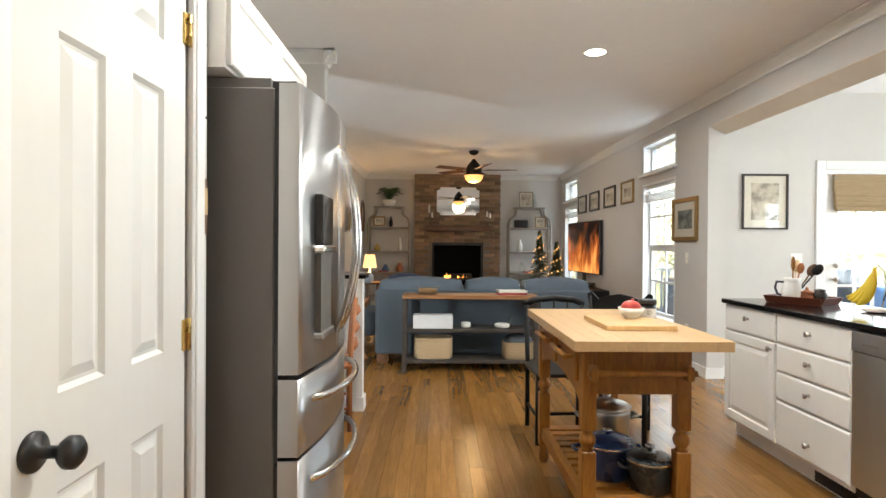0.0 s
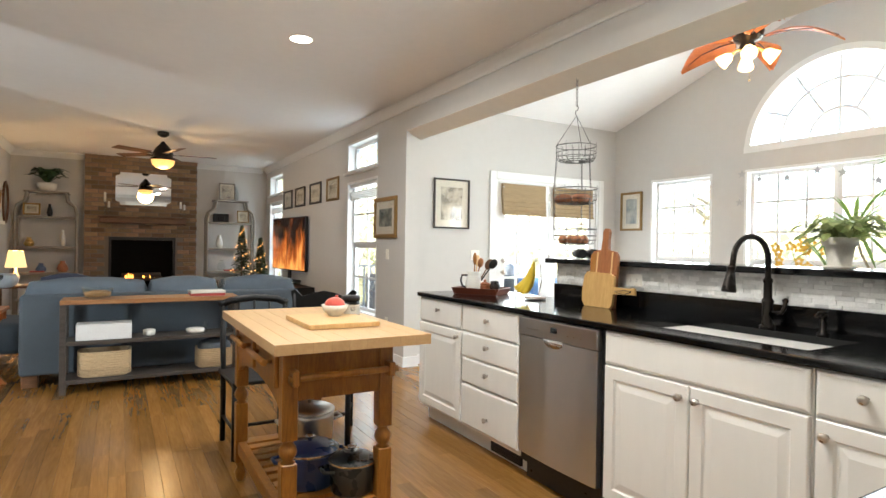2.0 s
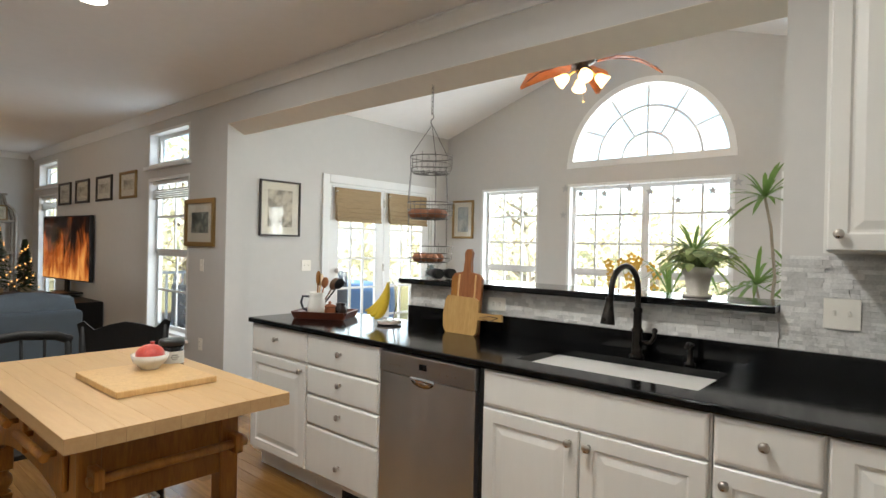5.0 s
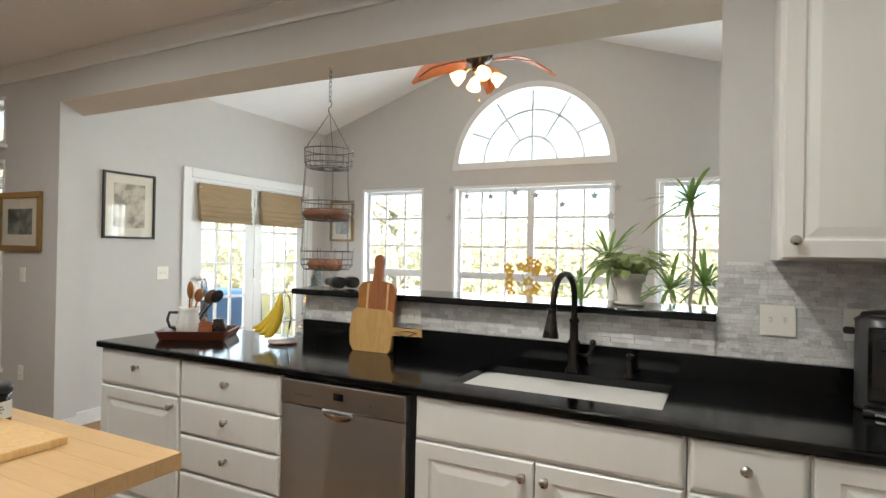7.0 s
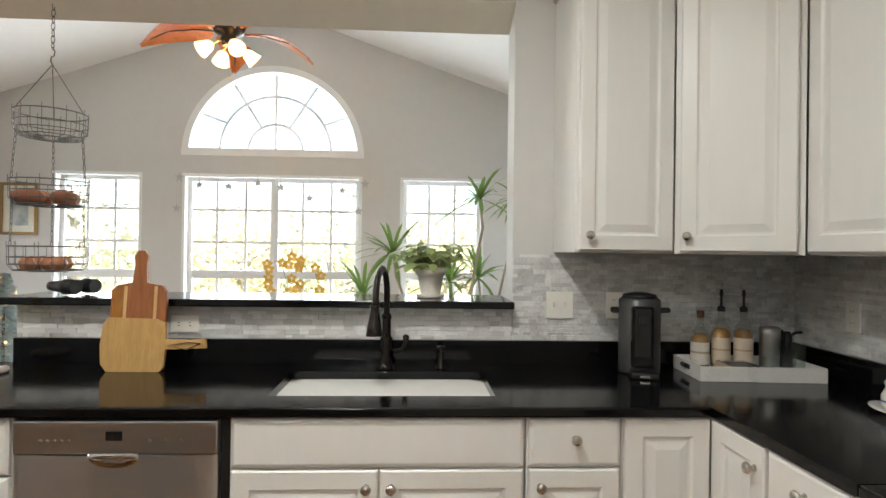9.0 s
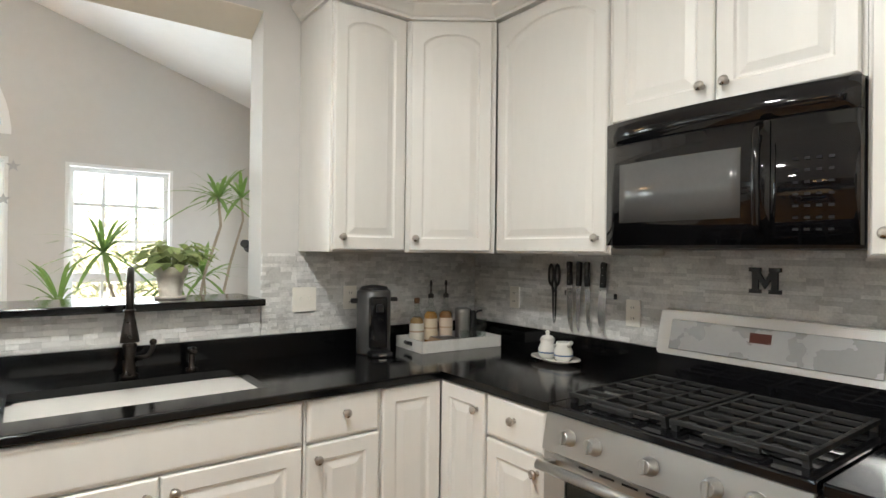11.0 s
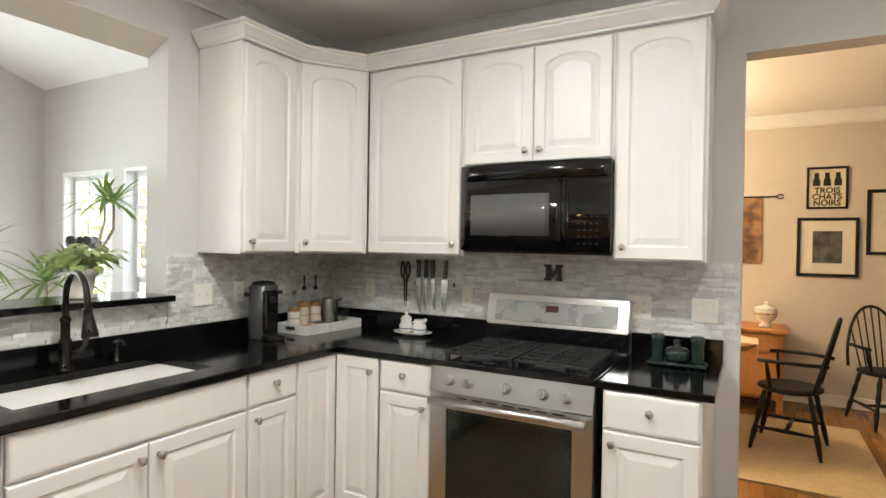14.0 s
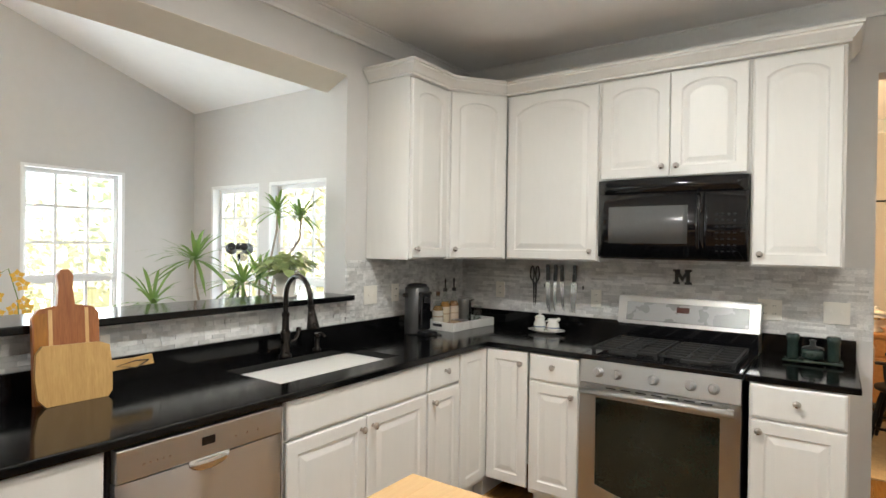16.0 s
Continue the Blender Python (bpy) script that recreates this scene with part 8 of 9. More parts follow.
part("pot", bm, TERRAW, p)
bm = bmesh.new()
rng = random.Random(8)
stems = bmesh.new()
for i in range(120):
    a = rng.random() * 6.28
    rr = rng.uniform(0.03, 0.19)
    top = Vector((rr * math.cos(a), rr * math.sin(a), 0.185 + rng.uniform(0.0, 0.12) * (1 - rr * 2.0) + rng.uniform(-0.03, 0.03)))
    tube(stems, [(0.02 * math.cos(a), 0.02 * math.sin(a), 0.15), (top.x * 0.5, top.y * 0.5, top.z * 0.85), tuple(top)], 0.0018, 4)
    d = Vector((math.cos(a), math.sin(a), rng.uniform(-0.6, 0.1))).normalized()
    sd = d.cross(Vector((0, 0, 1))).normalized()
    L = rng.uniform(0.045, 0.085)
    w = L * 0.42
    q = [top, top + d * L * 0.25 + sd * w, top + d * L * 0.65 + sd * w * 0.8 + Vector((0, 0, -0.006)), top + d * L + Vector((0, 0, -0.018)), top + d * L * 0.65 - sd * w * 0.8 + Vector((0, 0, -0.006)), top + d * L * 0.25 - sd * w]
    bm.faces.new([bm.verts.new(v) for v in q])
part("leaves", bm, PALELEAF, p)
part("stem", stems, PALELEAF, p)

SPIKE = translucent(mat("dracaena_leaf", (0.11, 0.20, 0.055), 0.45, vary=0.3, scale=12), 0.35, (0.28, 0.42, 0.10))
BARK = mat("plant_bark", (0.36, 0.30, 0.23), 0.8, vary=0.25, scale=40)
p = thing("dracaena", "tall dracaena with spiky green heads on curling stems", "plant", pose(3.98, 1.72, 0))
bm = bmesh.new()
lathe(bm, 0, 0, [(0.14, 0), (0.17, 0.3), (0.18, 0.34), (0.15, 0.34), (0.13, 0.28)], 24)
part("pot", bm, TERRA, p)
rng = random.Random(17)
for hx, hy, hz, L, n in ((-0.04, 0.28, 1.40, 0.27, 46), (-0.45, -0.14, 1.66, 0.20, 34), (0.0, -0.19, 1.27, 0.24, 36), (-0.05, -0.03, 1.25, 0.26, 40), (0.12, -0.42, 1.72, 0.20, 32), (0.1, 0.45, 1.15, 0.28, 36)):
    bm = bmesh.new()
    tube(bm, [(0, 0, 0.3), (hx * 0.3 + 0.03, hy * 0.5, 0.7), (hx * 0.6 + 0.06, hy * 0.8 - 0.03, hz * 0.78), (hx + 0.03, hy - 0.02, hz - 0.13), (hx, hy, hz)], 0.009, 8, 0.006)
    st = part("stem", bm, BARK, p)
    bm = bmesh.new()
    for i in range(n * 3 // 4):
        a = i * 2.39996
        e = rng.uniform(-0.25, 1.25)
        ln = L * rng.uniform(0.9, 1.45)
        d = Vector((math.cos(a) * math.cos(e), math.sin(a) * math.cos(e), math.sin(e)))
        sd = d.cross(Vector((0, 0, 1))).normalized()
        prev = None
        for k in range(5):
            s = k / 4
            c = Vector((hx, hy, hz)) + d * ln * s + Vector((0, 0, -0.35 * ln * s * s))
            w = 0.009 * (1 - s) ** 0.6 * (0.5 + s) * 1.6 + 0.0004
            pair = (bm.verts.new(c + sd * w), bm.verts.new(c - sd * w))
            if prev:
                bm.faces.new((prev[0], prev[1], pair[1], pair[0]))
            prev = pair
    part("leaf_head", bm, SPIKE, st)

t = thing("plant_stand", "dark wooden table under the orchids", "table", pose(4.87, 2.66, 0))
part("top", B((-0.3, 0.3, -0.4, 0.4, 0.70, 0.73), bevel=0.004), WALNUT, t)
for x in (-0.26, 0.26):
    for y in (-0.36, 0.36):
        part("leg", B((x - 0.02, x + 0.02, y - 0.02, y + 0.02, 0, 0.70)), WALNUT, t)
ORCH = mat("yellow_petal", (0.72, 0.42, 0.05), 0.6, vary=0.2, scale=30)
for oy, hh in ((0.10, 0.62), (-0.12, 0.60)):
    o = thing("orchid", "yellow orchid in a small pot", "plant", pose(4.87, 2.66 + oy, 0.731), "orchids")
    bm = bmesh.new()
    lathe(bm, 0, 0, [(0.05, 0), (0.065, 0.11), (0.06, 0.11)], 18)
    part("pot", bm, WHITE_CERAMIC, o)
    bm = bmesh.new()
    tube(bm, [(0, 0, 0.1), (0.01, 0.01, hh * 0.7), (0, 0.06, hh), (0, 0.13, hh - 0.05)], 0.003, 5)
    for a in range(5):
        an = a * 1.3
        d = Vector((math.cos(an), math.sin(an), 0.5))
        sd = Vector((-d.y, d.x, 0)) * 0.025
        q0 = Vector((0, 0, 0.1))
        bm.faces.new([bm.verts.new(v) for v in (q0 - sd, q0 + sd, q0 + d * 0.12 + sd, q0 + d * 0.2, q0 + d * 0.12 - sd)])
    part("stem", bm, LEAF, o)
    rng = random.Random(int(hh * 1000) + int(oy * 100))
    for i in range(11):
        s = i / 10
        c = Vector((rng.uniform(-0.05, 0.05), rng.uniform(-0.04, 0.16), hh - 0.28 * s + rng.uniform(-0.02, 0.04)))
        bm = bmesh.new()
        for k in range(5):
            an = 2 * math.pi * k / 5 + 0.3
            u = Vector((-0.012, math.cos(an), math.sin(an)))
            w = Vector((0, -math.sin(an), math.cos(an))) * 0.016
            bm.faces.new([bm.verts.new(c + v) for v in (u * 0.004, u * 0.022 + w, u * 0.042, u * 0.022 - w)])
        part("flower", bm, ORCH, o)

# binoculars on the ledge, and a pair on a tripod
def binoculars(name, label, m):
    b = thing(name, label, "binoculars", m)
    for y in (-0.045, 0.045):
        bm = bmesh.new()
        tube(bm, [(-0.075, y, 0.034), (-0.02, y, 0.034), (-0.01, y * 0.9, 0.034), (0.06, y * 0.75, 0.034), (0.08, y * 0.75, 0.034)], [0.030, 0.033, 0.026, 0.022, 0.02], 16)
        part("barrel", bm, BLACK, b)
    part("bridge", B((-0.03, 0.04, -0.03, 0.03, 0.022, 0.046), bevel=0.006), BLACK, b)
    bm = bmesh.new()
    tube(bm, [(0.02, 0, 0.046), (0.05, 0, 0.046)], 0.011, 10)
    part("focus_wheel", bm, BLACK, b)
    return b


binoculars("binoculars", "black binoculars lying on the granite ledge", pose(3.36, 3.33, 1.209, 0, 0, 70))
t = thing("tripod", "black tripod by the window", "tripod", pose(5.18, 0.85, 0))
for a in (20, 140, 260):
    bm = bmesh.new()
    tube(bm, [(0.32 * math.cos(radians(a)), 0.32 * math.sin(radians(a)), 0), (0.03 * math.cos(radians(a)), 0.03 * math.sin(radians(a)), 1.15)], 0.012, 8)
    part("leg", bm, BLACK, t)
bm = bmesh.new()
tube(bm, [(0, 0, 1.1), (0, 0, 1.40)], 0.012, 8)
part("column", bm, CHROME, t)
binoculars("tripod_binoculars", "large black binoculars mounted on the tripod", pose(5.18, 0.85, 1.40, 0, -8, 140) @ Matrix.Diagonal((1.5, 1.5, 1.5, 1)))
bm = bmesh.new()
lathe(bm, 0, 0, [(0.03, 0), (0.032, 0.004), (0.008, 0.015), (0.008, 0.06), (0.035, 0.09), (0.04, 0.13), (0.036, 0.13), (0.03, 0.09)], 18, False)
solid("goblet", bm, CLEAR, "clear glass goblet on the granite ledge", "glass", pose(3.47, 3.46, 1.209))
fir("snowy flocked christmas tree with small lights", pose(4.34, 4.30, 0), 1.28, 0.42, 12, True)


# ---- dining room ----
ru = solid("jute_rug", B((-0.05, 2.9, -2.42, -0.83, 0.001, 0.012), bevel=0.003), mat("jute_weave", (0.50, 0.38, 0.22), 0.95, vary=0.2, scale=30, bump=0.8, bump_scale=220), "tan woven jute rug on the dining room floor", "rug")


def windsor(label, m):
    """A bow-back Windsor armchair that faces -y before m."""
    c = thing("windsor_chair", label, "chair", m, "black windsor chairs")
    bm = bmesh.new()
    lathe(bm, 0, 0, [(0.20, 0.425), (0.235, 0.44), (0.235, 0.455), (0.19, 0.462)], 24, True, 0.9)
    part("seat", bm, BLACKWOOD, c)
    for sx, sy in ((-1, -1), (1, -1), (-1, 1), (1, 1)):
        bm = bmesh.new()
        a, b = Vector((sx * 0.22, sy * 0.22, 0)), Vector((sx * 0.15, sy * 0.14, 0.43))
        tube(bm, [a.lerp(b, k) for k in (0, 0.15, 0.3, 0.45, 0.6, 0.72, 0.85, 1.0)], [0.011, 0.016, 0.02, 0.013, 0.021, 0.015, 0.019, 0.013], 10)
        part("leg", bm, BLACKWOOD, c)
    for sx in (-1, 1):
        bm = bmesh.new()
        tube(bm, [(sx * 0.195, -0.19, 0.16), (sx * 0.19, 0, 0.16), (sx * 0.195, 0.19, 0.16)], [0.009, 0.016, 0.009], 8)
        part("stretcher", bm, BLACKWOOD, c)
    bm = bmesh.new()
    tube(bm, [(-0.19, 0, 0.16), (0, 0, 0.16), (0.19, 0, 0.16)], [0.009, 0.018, 0.009], 8)
    part("stretcher", bm, BLACKWOOD, c)
    bow = [(0.235 * math.cos(t), 0.17 + 0.14 * math.sin(t) * 0.9, 0.46 + 0.52 * math.sin(t)) for t in [math.pi * i / 16 for i in range(17)]]
    bm = bmesh.new()
    tube(bm, bow, 0.0125, 8)
    part("bow", bm, BLACKWOOD, c)
    for i in range(-3, 4):
        x = i * 0.06
        t = math.acos(max(-1, min(1, x / 0.235)))
        bm = bmesh.new()
        tube(bm, [(x * 0.75, 0.17, 0.455), (x, 0.17 + 0.126 * math.sin(t), 0.46 + 0.52 * math.sin(t))], 0.006, 6)
        part("spindle", bm, BLACKWOOD, c)
    for sx in (-1, 1):
        bm = bmesh.new()
        tube(bm, [(sx * 0.2, 0.25, 0.66), (sx * 0.27, 0.1, 0.665), (sx * 0.27, -0.12, 0.665), (sx * 0.24, -0.17, 0.66)], 0.014, 8)
        part("armrest", bm, BLACKWOOD, c)
        bm = bmesh.new()
        tube(bm, [(sx * 0.19, -0.1, 0.455), (sx * 0.22, -0.11, 0.55), (sx * 0.25, -0.12, 0.66)], [0.01, 0.016, 0.01], 8)
        part("arm_post", bm, BLACKWOOD, c)
    return c


windsor("black windsor armchair drawn up to the dining table", pose(0.47, -1.66, 0.012, 0, 0, 80))
windsor("black windsor armchair standing by the dining room wall", pose(-0.30, -2.75, 0, 0, 0, 200))
HONEY = wood("honey_maple", (0.36, 0.15, 0.045), (0.52, 0.25, 0.085), 0.4, (6, 1, 6), 5.0)
t = thing("dining_table", "round honey wood dining table with a cloth runner", "table", pose(1.25, -1.75, 0.012))
bm = bmesh.new()
lathe(bm, 0, 0, [(0.55, 0.715), (0.56, 0.73), (0.555, 0.745), (0.5, 0.748)], 40)
part("top", bm, HONEY, t)
bm = bmesh.new()
lathe(bm, 0, 0, [(0.25, 0), (0.24, 0.04), (0.06, 0.1), (0.08, 0.35), (0.06, 0.6), (0.2, 0.715)], 20)
part("pedestal", bm, HONEY, t)
solid("table_runner", B((-0.565, 0.565, -0.18, 0.18, 0.0, 0.004), (-0.57, -0.564, -0.18, 0.18, -0.10, 0.0)), mat("runner_cloth", (0.55, 0.42, 0.28), 0.9, vary=0.15, scale=20), "tan cloth runner across the dining table", "cloth", pose(1.25, -1.75, 0.762))
s = thing("sideboard", "honey wood sideboard against the dining room wall", "sideboard", pose(1.05, -2.88, 0))
part("body", B((-0.58, 0.58, -0.28, 0.26, 0.12, 0.72), bevel=0.004), HONEY, s)
part("top", B((-0.61, 0.61, -0.30, 0.29, 0.72, 0.75), bevel=0.004), HONEY, s)
for k in range(3):
    d = part("drawer", B((-0.56 + k * 0.38, -0.20 + k * 0.38, 0.26, 0.275, 0.55, 0.70), bevel=0.004), HONEY, s)
    d2 = part("door", B((-0.56 + k * 0.38, -0.20 + k * 0.38, 0.26, 0.275, 0.15, 0.53), bevel=0.004), HONEY, s)
for x in (-0.55, 0.55):
    for y in (-0.25, 0.23):
        part("leg", B((x - 0.025, x + 0.025, y - 0.025, y + 0.025, 0, 0.12)), HONEY, s)
t = thing("soup_tureen", "white porcelain tureen with a gold band on the sideboard", "tureen", pose(0.62, -2.80, 0.751))
bm = bmesh.new()
lathe(bm, 0, 0, [(0.05, 0), (0.055, 0.02), (0.03, 0.04), (0.08, 0.08), (0.10, 0.13), (0.095, 0.16)], 22)
part("bowl", bm, WHITE_CERAMIC, t)
bm = bmesh.new()
lathe(bm, 0, 0, [(0.10, 0.16), (0.08, 0.19), (0.02, 0.205), (0.015, 0.22), (0.02, 0.23), (0.004, 0.24)], 22)
part("lid", bm, WHITE_CERAMIC, t)
bm = bmesh.new()
lathe(bm, 0, 0, [(0.1005, 0.12), (0.1005, 0.135)], 22, False)
part("band", bm, BRASS, t)
WALLD = -3.199
frame_pic("framed_photo", "black-framed dark photograph with a wide mat", pose(0.118, WALLD, 1.505, 0, 0, 180), 0.49, 0.56, 0.028, BLACKWOOD, 0.10, art_mat("dark_photo", (0.02, 0.022, 0.02), (0.12, 0.13, 0.12), 10))
frame_pic("framed_photo", "large black-framed photograph with a cream mat", pose(-0.45, WALLD, 1.74, 0, 0, 180), 0.54, 0.60, 0.03, BLACKWOOD, 0.15, art_mat("grey_photo", (0.1, 0.1, 0.1), (0.3, 0.3, 0.3), 10))
c = thing("cat_poster", "black and cream poster lettered TROIS CHATS NOIRS", "poster", pose(0.128, WALLD, 2.068, 0, 0, 180))
bm = bmesh.new()
for q in ((-0.165, 0.165, 0.18, 0.2), (-0.165, 0.165, -0.2, -0.18), (-0.165, -0.145, -0.18, 0.18), (0.145, 0.165, -0.18, 0.18)):
    box(bm, q[0], q[1], -0.02, 0, q[2], q[3])
part("frame", bm, BLACKWOOD, c)
part("paper", B((-0.145, 0.145, -0.006, -0.001, -0.18, 0.18)), mat("cream_paper", (0.66, 0.62, 0.46), 0.8), c)
for x in (-0.085, 0.0, 0.085):
    bm = bmesh.new()
    slab(bm, [(x - 0.03, 0.02), (x + 0.03, 0.02), (x + 0.03, 0.07), (x + 0.018, 0.10), (x + 0.018, 0.145), (x - 0.018, 0.145), (x - 0.018, 0.10), (x - 0.03, 0.07)], "y", -0.0075, -0.006)
    part("silhouette", bm, BLACK, c)
for word, z in (("TROIS", -0.025), ("CHATS", -0.085), ("NOIRS", -0.145)):
    text("lettering", word, 0.075, 0.0006, BLACK, c, pose(0, -0.0072, z, 90), 0.0022)
t = thing("wall_tapestry", "woven brown tapestry on a black iron rod", "tapestry", pose(1.05, WALLD, 1.66, 0, 0, 180))
part("cloth", B((-0.40, 0.39, -0.02, -0.008, -0.33, 0.33)), art_mat("tapestry_weave", (0.10, 0.05, 0.03), (0.36, 0.2, 0.09), 9, (0.2, 0.1, 0.05)), t)
bm = bmesh.new()
tube(bm, [(-0.5, -0.018, 0.335), (0.5, -0.018, 0.335)], 0.008, 8)
for s in (-1, 1):
    tube(bm, [(s * 0.5, -0.018, 0.335), (s * 0.54, -0.018, 0.36), (s * 0.57, -0.018, 0.345)], 0.006, 6)
    tube(bm, [(s * 0.5, -0.018, 0.335), (s * 0.54, -0.018, 0.31), (s * 0.57, -0.018, 0.325)], 0.006, 6)
part("rod", bm, BLACK, t)
l = thing("ceiling_light", "warm glass ceiling lamp in the dining room", "ceiling light", pose(1.9, -1.7, CEILING))
bm = bmesh.new()
lathe(bm, 0, 0, [(0.02, -0.42), (0.09, -0.40), (0.13, -0.34), (0.13, -0.33)], 24)
part("shade", bm, mat("lit_amber_glass", (1, 0.7, 0.4), 0.4, emit=(1.0, 0.6, 0.28), emit_strength=0.6), l)
bm = bmesh.new()
tube(bm, [(0, 0, -0.33), (0, 0, -0.001)], 0.01, 8)
part("stem", bm, BRASS, l)


# ---- outside ----
DECKW = wood("deck_board", (0.25, 0.2, 0.15), (0.40, 0.33, 0.26), 0.7, (1, 6, 1), 4.0)
d = thing("deck", "weathered wooden deck outside the garden doors", "deck", pose(0, 0, 0), kind="structure")
for i in range(30):
    part("deck_board", B((3.66, 8.2, 6.12 + i * 0.142, 6.255 + i * 0.142, -0.10, -0.065)), DECKW, d)
r = thing("deck_railing", "white deck railing with slim balusters", "railing", pose(0, 10.3, -0.065))
part("top_rail", B((3.7, 8.2, -0.04, 0.04, 0.94, 0.98)), TRIM, r)
part("bottom_rail", B((3.7, 8.2, -0.03, 0.03, 0.10, 0.14)), TRIM, r)
for i in range(36):
    x = 3.75 + i * 0.125
    part("baluster", B((x - 0.015, x + 0.015, -0.015, 0.015, 0.14, 0.94)), TRIM, r)
COVER = mat("grill_cover", (0.018, 0.03, 0.06), 0.5, vary=0.3, scale=6, bump=0.5, bump_scale=12)
solid("covered_grill", soft(0, 1.5, 0, 0.7, 0, 1.12, 0.03), COVER, "outdoor grill under a dark blue cover", "grill", pose(4.7, 7.6, -0.065))
solid("covered_table", soft(0, 1.3, 0, 1.3, 0, 0.85, 0.02), mat("blue_tarp", (0.10, 0.20, 0.38), 0.5, vary=0.2, scale=5), "patio table under a pale blue cover", "table", pose(6.2, 7.9, -0.065))
for i, (x, y) in enumerate(((3.95, 6.9), (4.0, 7.8))):
    c = thing("patio_chair", "grey metal patio chair on the deck", "chair", pose(x, y, -0.065, 0, 0, 40 + 60 * i), "patio chairs")
    GM = NICKEL
    part("seat", B((-0.24, 0.24, -0.24, 0.24, 0.42, 0.45), bevel=0.01), GM, c)
    part("back", B((-0.24, 0.24, 0.22, 0.25, 0.45, 0.95), bevel=0.01), GM, c)
    for sx in (-0.22, 0.22):
        for sy in (-0.22, 0.22):
            part("leg", B((sx - 0.012, sx + 0.012, sy - 0.012, sy + 0.012, 0, 0.42)), GM, c)


PALEBARK = mat("sunlit_bark", (0.40, 0.36, 0.31), 0.85, vary=0.3, scale=6, bump=0.6, bump_scale=20)


def tree(label, x, y, h, leaf, seed, count=1500):
    """A broadleaf tree: forked trunk, limbs and an uneven crown of single leaves."""
    rng = random.Random(seed)
    t = thing("autumn_tree", label, "tree", pose(x, y, -0.9), "trees behind the house")
    bm = bmesh.new()
    tips = []
    tube(bm, [(0, 0, 0), (rng.uniform(-0.1, 0.1), 0, h * 0.3), (rng.uniform(-0.3, 0.3), rng.uniform(-0.3, 0.3), h * 0.75)], [0.16, 0.12, 0.05], 8)
    for i in range(13):
        z0 = h * rng.uniform(0.18, 0.68)
        a = rng.random() * 6.28
        ln = h * rng.uniform(0.16, 0.32)
        end = Vector((math.cos(a) * ln, math.sin(a) * ln, z0 + ln * rng.uniform(0.3, 1.0)))
        mid = Vector((math.cos(a) * ln * 0.5, math.sin(a) * ln * 0.5, z0 + ln * 0.25))
        tube(bm, [(0, 0, z0), mid, end], [0.05, 0.03, 0.012], 6)
        tips += [mid, end, (mid + end) / 2, end + Vector((rng.uniform(-0.4, 0.4), rng.uniform(-0.4, 0.4), rng.uniform(0, 0.6)))]
    tips += [Vector((0, 0, h * 0.8)), Vector((0.2, 0.1, h * 0.9))]
    part("trunk", bm, PALEBARK, t)
    vs, fs = [], []
    for i in range(count):
        c = rng.choice(tips)
        p = c + Vector((rng.gauss(0, 0.42), rng.gauss(0, 0.42), rng.gauss(0, 0.38)))
        n = Vector((rng.gauss(0, 1), rng.gauss(0, 1), rng.gauss(0, 1))).normalized()
        a = n.orthogonal().normalized() * rng.uniform(0.06, 0.11)
        b = n.cross(a) * 0.6
        k = len(vs)
        vs += [tuple(p - a), tuple(p + b), tuple(p + a), tuple(p - b)]
        fs.append((k, k + 1, k + 2, k + 3))
    me = bpy.data.meshes.new("crown")
    me.from_pydata(vs, [], fs)
    me.materials.append(leaf)
    o = new("crown", me)
    o.parent = t


YELLOW = translucent(per_piece(mat("yellow_leaves", (0.72, 0.67, 0.45), 0.7, vary=0.2, scale=3), True, 0.3, 0.03), 0.45, (0.8, 0.74, 0.48))
GREEN_L = translucent(per_piece(mat("green_leaves", (0.62, 0.64, 0.44), 0.7, vary=0.2, scale=3), True, 0.3, 0.03), 0.45, (0.68, 0.7, 0.45))
spots = [(12, 1.0, 3.2, 0), (12.5, 3.4, 2.8, 1), (13, 5.6, 3.2, 0), (10.5, -1.6, 5.5, 1), (16, 2.2, 3.6, 1), (16, 6.8, 3.6, 0), (9.5, -4.5, 6.5, 0), (7.0, -5.5, 6, 1), (5.0, -6.5, 7, 0), (12, -4, 7, 0),
         (14, 9.5, 5, 1), (10, 14.5, 6, 0), (6.5, 16, 6, 1), (17, 12, 6, 0), (19, -1, 4.5, 0), (8.5, 18.5, 6.5, 0), (4.2, 19, 7, 1), (14, -7.5, 7, 1), (20, 4, 4, 0), (7.5, -9, 8, 0)]
for i, (x, y, h, k) in enumerate(spots):
    tree("tall tree with thin yellow autumn leaves" if k == 0 else "tree with dull green autumn leaves", x, y, h, YELLOW if k == 0 else GREEN_L, 100 + i, 1600 if y < 0 else 850)
# woods in the distance, beyond what can be told apart
rng = random.Random(77)
vs, fs = [], []
for i in range(6000):
    a = rng.uniform(-1.9, 2.4)
    r = rng.uniform(26, 48)
    z = -0.9 + rng.random() ** 1.5 * 3.8
    p = Vector((4 + r * math.cos(a), 3 + r * math.sin(a), z))
    n = Vector((rng.gauss(0, 1), rng.gauss(0, 1), rng.gauss(0, 1))).normalized()
    u = n.orthogonal().normalized() * rng.uniform(0.25, 0.5)
    w = n.cross(u) * 0.7
    k = len(vs)
    vs += [tuple(p - u), tuple(p + w), tuple(p + u), tuple(p - w)]
    fs.append((k, k + 1, k + 2, k + 3))
me = bpy.data.meshes.new("woods")
me.from_pydata(vs, [], fs)
me.materials.append(YELLOW)
tagged(new("distant_woods", me), "autumn woods far behind the garden", "woods", kind="stuff")


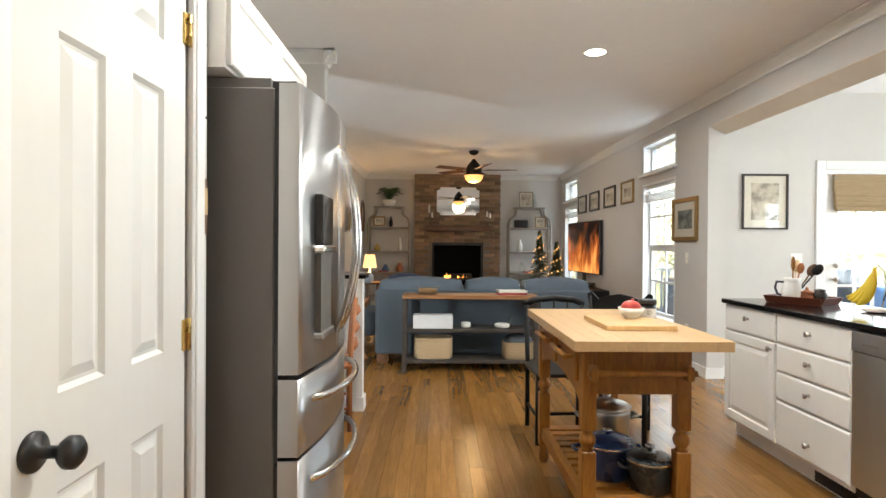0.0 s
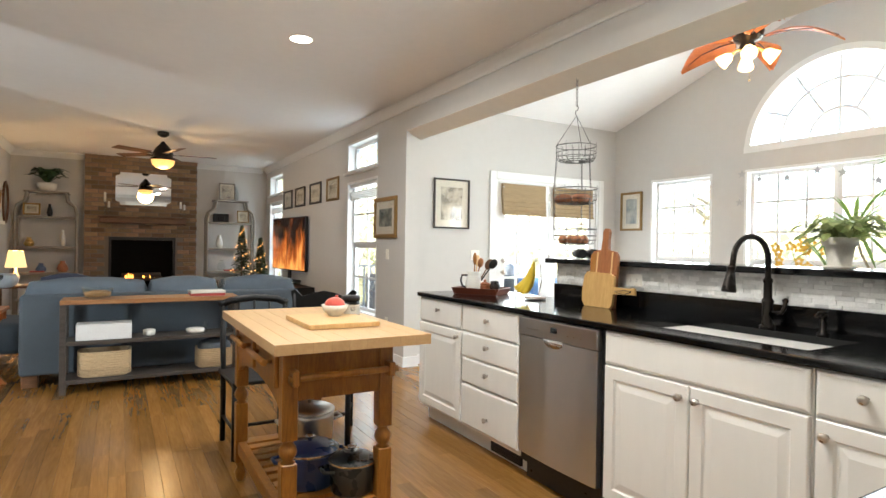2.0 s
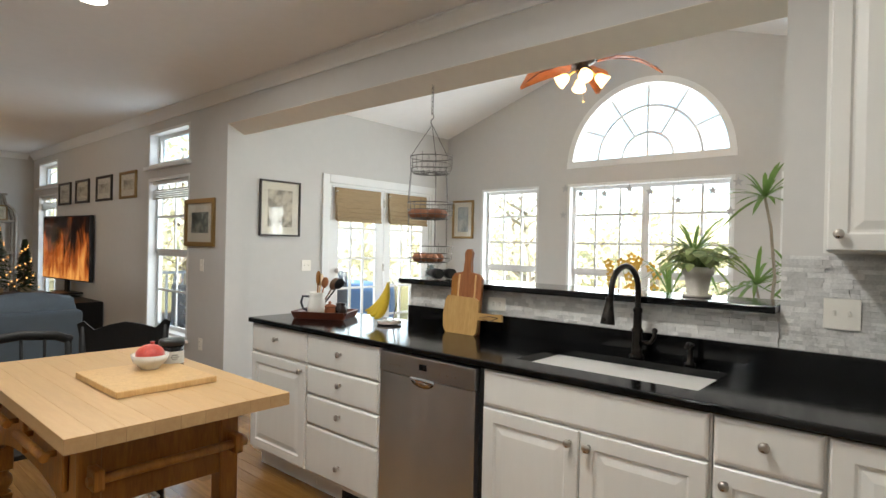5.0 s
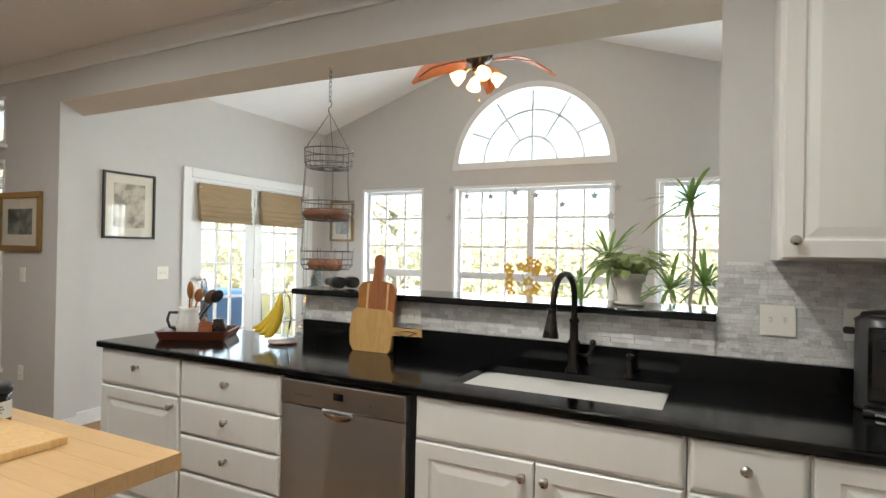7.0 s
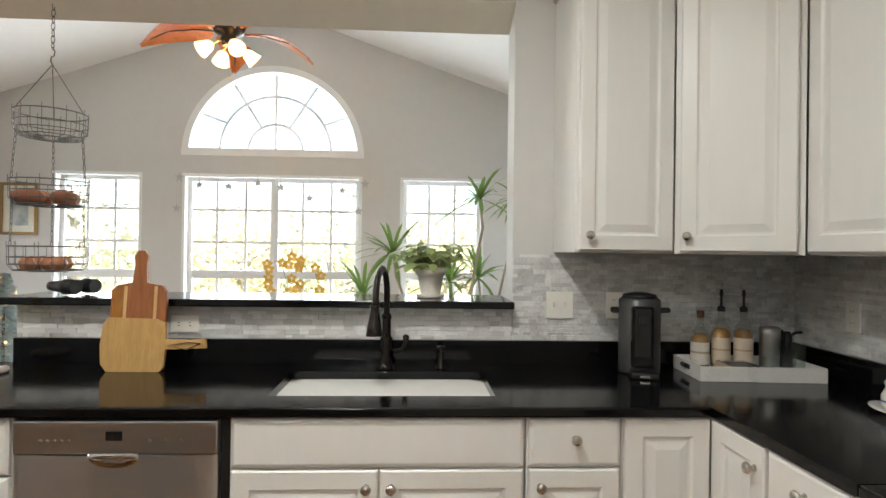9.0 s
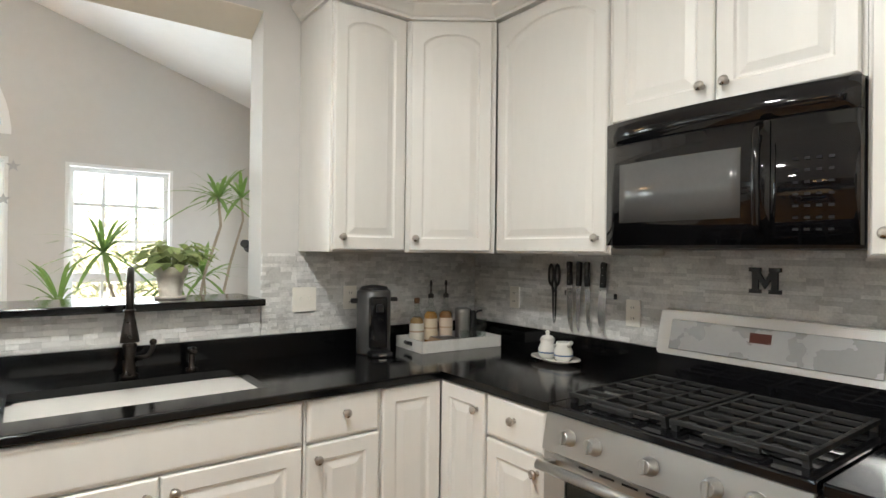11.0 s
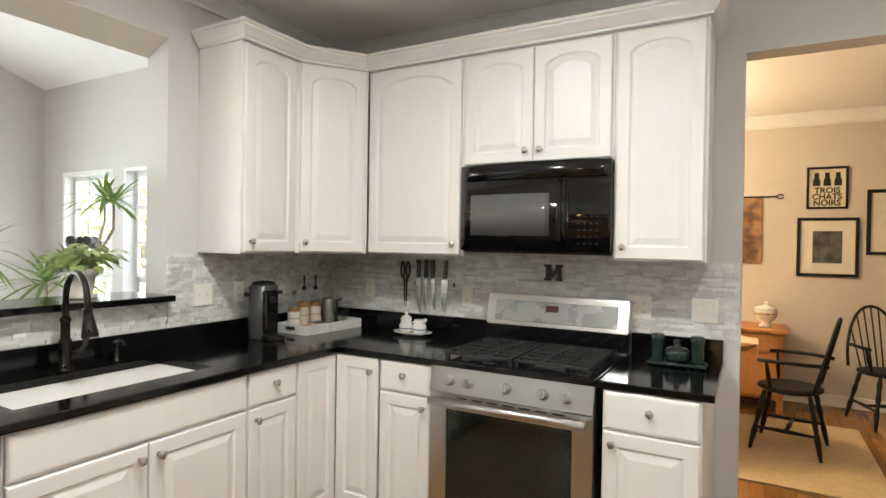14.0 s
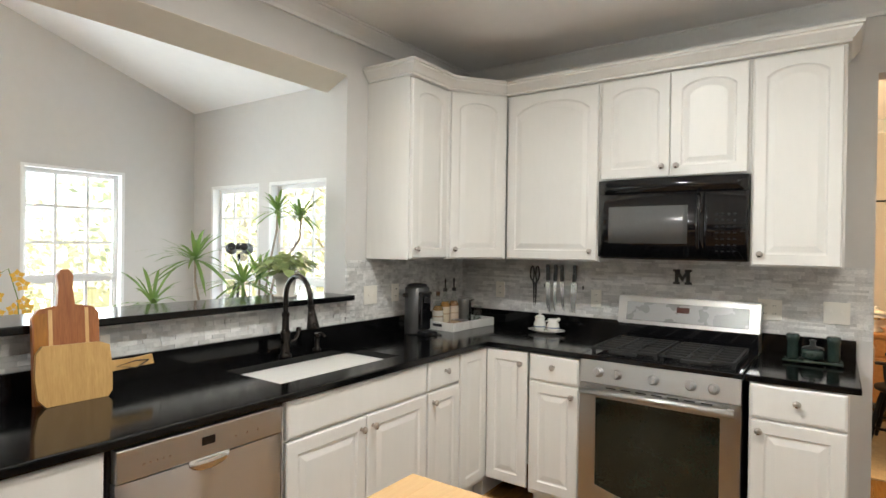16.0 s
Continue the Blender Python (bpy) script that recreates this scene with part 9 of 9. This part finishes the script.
# ---- pieces of the floor and the wall tiling ----
def floor_planks():
    """Oak strips laid along y, each with eased edges; those of the kitchen aisle are pieces of their own."""
    rng = random.Random(5)
    W = 0.083
    verts, faces, near = [], [], []
    x = -2.6
    while x < 6.55:
        y = -3.3 - rng.random() * 1.2
        while y < 12.4:
            ln = rng.choice((0.6, 0.8, 1.0, 1.2, 1.5, 1.8))
            a, b = max(y, -3.29), min(y + ln, 12.44)
            if b - a > 0.05 and not (x > 3.6 and (a > 6.1 or b < 0.4)) and not (x < -1.05 and b > 0.4):
                if -0.1 < x < 2.68 and a > 1.55 and b < 5.6:
                    near.append((x, a, b))
                else:
                    i = len(verts)
                    e = 0.0007
                    verts += [(x, a, -0.002), (x + W, a, -0.002), (x + W, b, -0.002), (x, b, -0.002),
                              (x + e, a + e, 0), (x + W - e, a + e, 0), (x + W - e, b - e, 0), (x + e, b - e, 0)]
                    faces += [(i + 4, i + 5, i + 6, i + 7), (i, i + 1, i + 5, i + 4), (i + 1, i + 2, i + 6, i + 5), (i + 2, i + 3, i + 7, i + 6), (i + 3, i, i + 4, i + 7)]
            y += ln
        x += W
    fl = bpy.data.objects["floor"]
    me = bpy.data.meshes.new("planks")
    me.from_pydata(verts, [], faces)
    me.materials.append(OAK_REST)
    ob = new("planks", me)
    ob.parent = fl
    tagged(ob, "honey oak floor strips", kind="stuff")
    shared = {}
    for x, a, b in near:
        key = round(b - a, 2)
        if key not in shared:
            bm = bmesh.new()
            e = 0.0007
            lo = [bm.verts.new(p) for p in ((0, 0, -0.002), (W, 0, -0.002), (W, key, -0.002), (0, key, -0.002))]
            hi = [bm.verts.new(p) for p in ((e, e, 0), (W - e, e, 0), (W - e, key - e, 0), (e, key - e, 0))]
            bm.faces.new(hi)
            for i in range(4):
                bm.faces.new((lo[i], lo[(i + 1) % 4], hi[(i + 1) % 4], hi[i]))
            shared[key] = mesh("plank", bm, OAK)
        ob = new("plank", shared[key])
        ob.parent = fl
        ob.location = (x, a, 0)


floor_planks()


def tiling():
    """Split-face marble strips in courses, some standing proud."""
    rng = random.Random(11)
    bm = bmesh.new()
    box(bm, -0.5, 0.5, -0.5, 0.5, -0.5, 0.5)
    unit = mesh("tile", bm, TILE)
    east = thing("backsplash", "grey and white split-face marble strip tiles", "backsplash", kind="structure")
    south = thing("backsplash", "smooth grey marble strip tiles behind the range", "backsplash", kind="structure")
    made = 0
    vs, fs = [], []

    def lay(axis, u0, u1, z0, z1, face, side, parent, proud, singles, heights, spans, gap=0.0006):
        nonlocal made
        z = z0
        while z < z1 - 0.004:
            h = min(rng.choice(heights), z1 - z)
            u = u0 - rng.random() * 0.1
            while u < u1:
                ln = rng.uniform(*spans)
                a, b = max(u, u0), min(u + ln, u1)
                u += ln
                if b - a < 0.012:
                    continue
                d = 0.008 + rng.random() * proud
                c = ((a + b) / 2, face + side * d / 2, z + h / 2)
                size = (b - a - gap, d, h - gap)
                if axis == "x":
                    c, size = (c[1], c[0], c[2]), (size[1], size[0], size[2])
                if singles and made < 300 and b - a > 0.05:
                    ob = new("tile", unit)
                    ob.parent = parent
                    ob.location, ob.scale = c, size
                    made += 1
                else:
                    i = len(vs)
                    for sx in (-0.5, 0.5):
                        for sy in (-0.5, 0.5):
                            for sz in (-0.5, 0.5):
                                vs.append((c[0] + sx * size[0], c[1] + sy * size[1], c[2] + sz * size[2]))
                    fs.extend([tuple(i + k for k in q) for q in ((0, 1, 3, 2), (4, 6, 7, 5), (0, 4, 5, 1), (2, 3, 7, 6), (0, 2, 6, 4), (1, 5, 7, 3))])
            z += h

    def rest(parent):
        me = bpy.data.meshes.new("tiles")
        me.from_pydata(list(vs), [], list(fs))
        me.materials.append(TILE_ISLE)
        ob = new("tiles", me)
        ob.parent = parent
        tagged(ob, "marble strip tiles", kind="stuff")
        vs.clear()
        fs.clear()
    lay("x", 1.468, 3.49, 1.041, 1.175, WX, -1, east, 0.007, True, (0.012, 0.016, 0.021), (0.022, 0.075))
    lay("x", 0.225, 1.464, 1.041, 1.405, WX, -1, east, 0.007, False, (0.012, 0.016, 0.021), (0.022, 0.075))
    rest(east)
    lay("y", 0.775, 3.262, 1.041, 1.414, RANGE_Y, 1, south, 0.0007, False, (0.0125, 0.016, 0.02), (0.035, 0.12), 0.0003)
    lay("y", 1.30, 2.07, 1.414, 1.44, RANGE_Y, 1, south, 0.0007, False, (0.0125, 0.016, 0.02), (0.035, 0.12), 0.0003)
    rest(south)


tiling()
